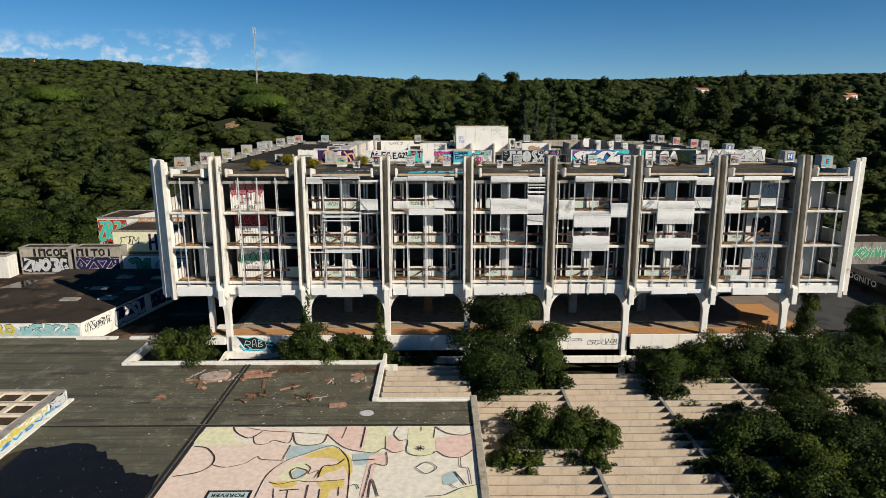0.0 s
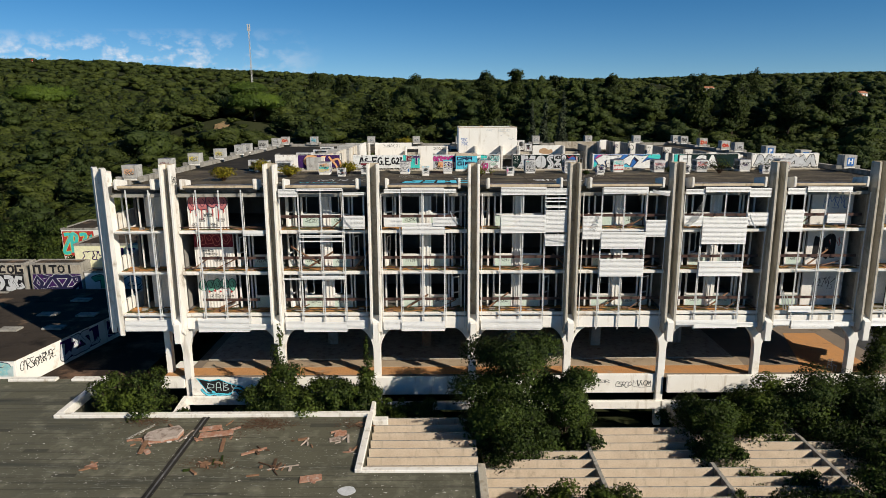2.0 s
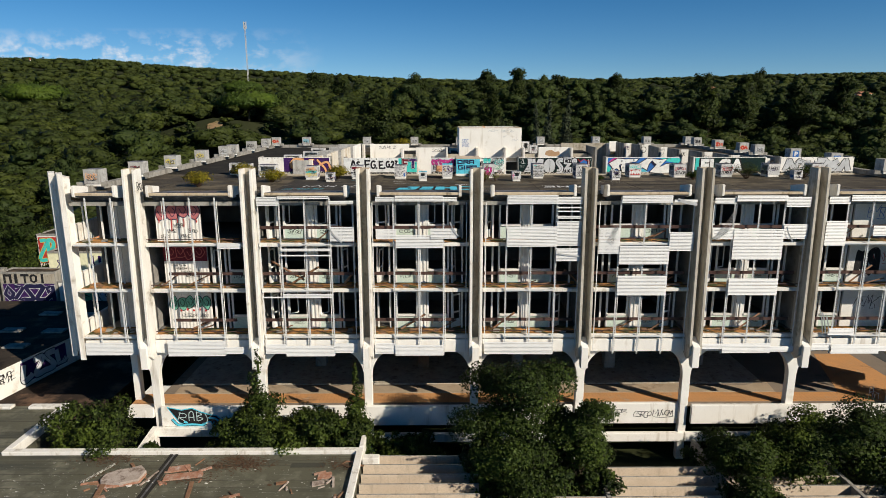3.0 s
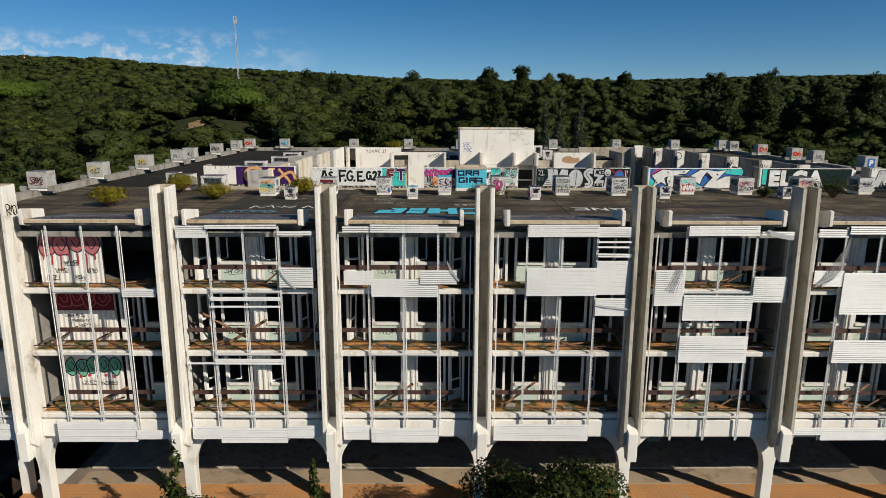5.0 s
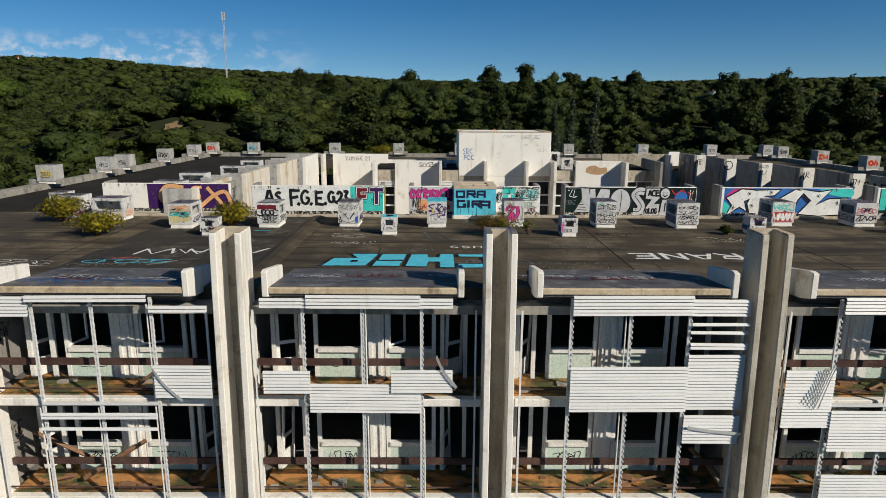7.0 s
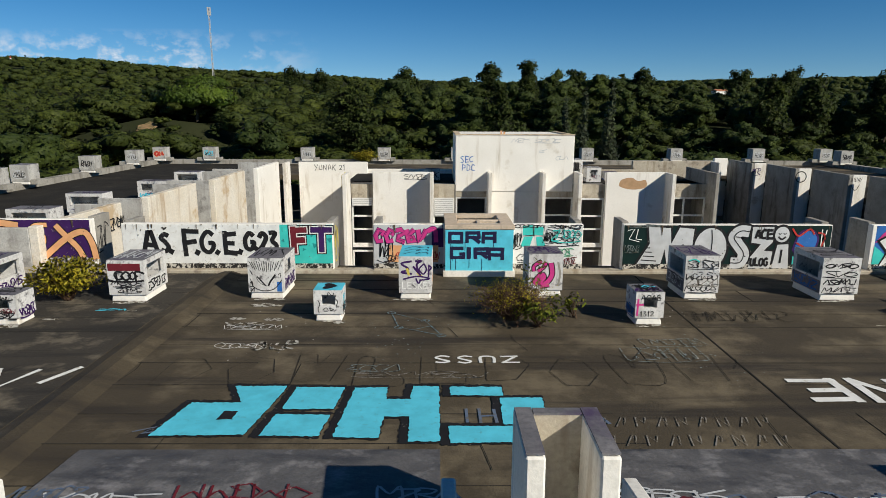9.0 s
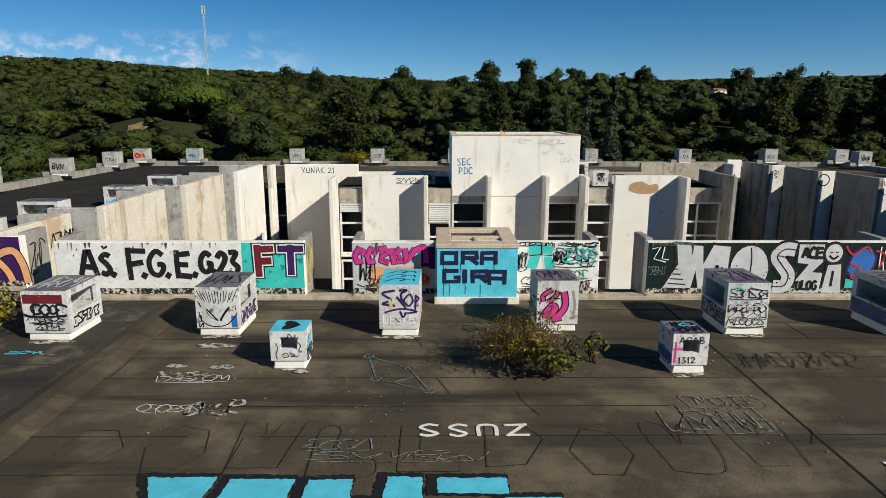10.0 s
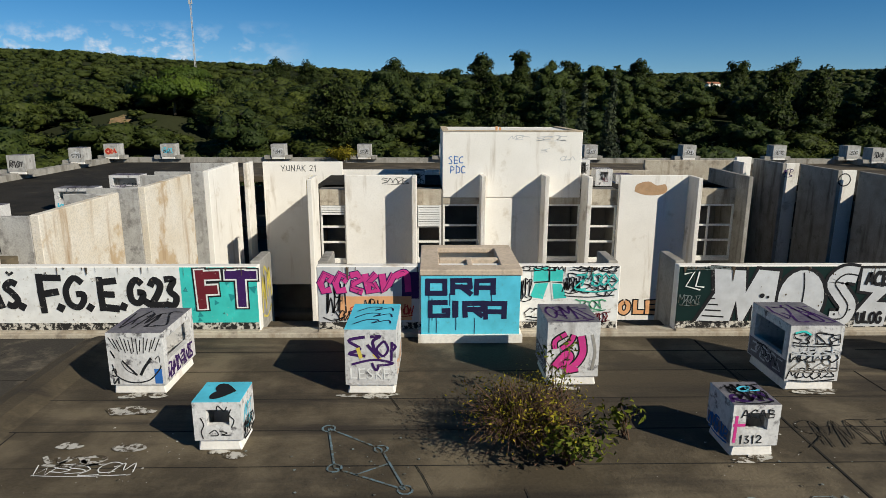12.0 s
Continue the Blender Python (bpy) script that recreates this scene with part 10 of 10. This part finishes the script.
for x, y, w, lift in ((-72, 290, 9, 9), (-60, 292, 5, 9.5), (330, 520, 12, 11), (345, 540, 10, 12), (230, 560, 9, 11), (205, 640, 9, 12), (285, 700, 14, 13), (95, 720, 10, 13), (-125, 118, 9, 3)):
    th = thing("house", "small pale house with a clay tile roof among trees", "house", "far houses", at=pose(x, y, float(land(x, y)) + lift - 4, 0, 0, (x * 7) % 60))
    bm = bmesh.new()
    block(bm, -w / 2, w / 2, -3.5, 3.5, -lift, 3.0)
    part("wall", bm, CONCRETE_CLEAN, th)
    bm = bmesh.new()
    prism(bm, ((-4.0, 2.9), (4.0, 2.9), (0, 4.8)), "x", -w / 2 - 0.4, w / 2 + 0.4)
    part("roof", bm, ROOF_TILE, th)
    for q in (-0.25, 0.25):
        bm = bmesh.new()
        block(bm, q * w - 0.6, q * w + 0.6, -3.53, -3.5, 0.8, 2.1)
        part("window", bm, BITUMEN_DARK, th)

# low clouds along the skyline, far behind everything
m, nt, links, bsdf = nodes_of("cloud")
coord = nt.new("ShaderNodeTexCoord")
mp = nt.new("ShaderNodeMapping")
mp.inputs["Scale"].default_value = (22, 1, 4.5)
links.new(coord.outputs["Generated"], mp.inputs["Vector"])
puff = grain(nt, links, mp.outputs["Vector"], 1.0, 9, 0.62)
sep = nt.new("ShaderNodeSeparateXYZ")
links.new(coord.outputs["Generated"], sep.inputs[0])
low = band(nt, links, sep.outputs["Z"], 0.85, 0.45)
side = band(nt, links, sep.outputs["X"], 0.88, 0.62)
mul = nt.new("ShaderNodeMath")
mul.operation = "MULTIPLY"
links.new(low, mul.inputs[0]), links.new(side, mul.inputs[1])
mul2 = nt.new("ShaderNodeMath")
mul2.operation = "MULTIPLY"
links.new(band(nt, links, puff, 0.47, 0.64), mul2.inputs[0]), links.new(mul.outputs[0], mul2.inputs[1])
clear, white, mix = nt.new("ShaderNodeBsdfTransparent"), nt.new("ShaderNodeEmission"), nt.new("ShaderNodeMixShader")
white.inputs["Color"].default_value, white.inputs["Strength"].default_value = (0.90, 0.94, 1.0, 1), 0.85
links.new(mul2.outputs[0], mix.inputs[0]), links.new(clear.outputs[0], mix.inputs[1]), links.new(white.outputs[0], mix.inputs[2])
links.new(mix.outputs[0], nt["Material Output"].inputs["Surface"])
bm = bmesh.new()
bm.faces.new([bm.verts.new(p) for p in ((-3600, 4000, 150), (-300, 4000, 150), (-300, 4000, 560), (-3600, 4000, 560))])
cloud = setting("backdrop", bm, m, "thin white clouds low in the sky", "sky")
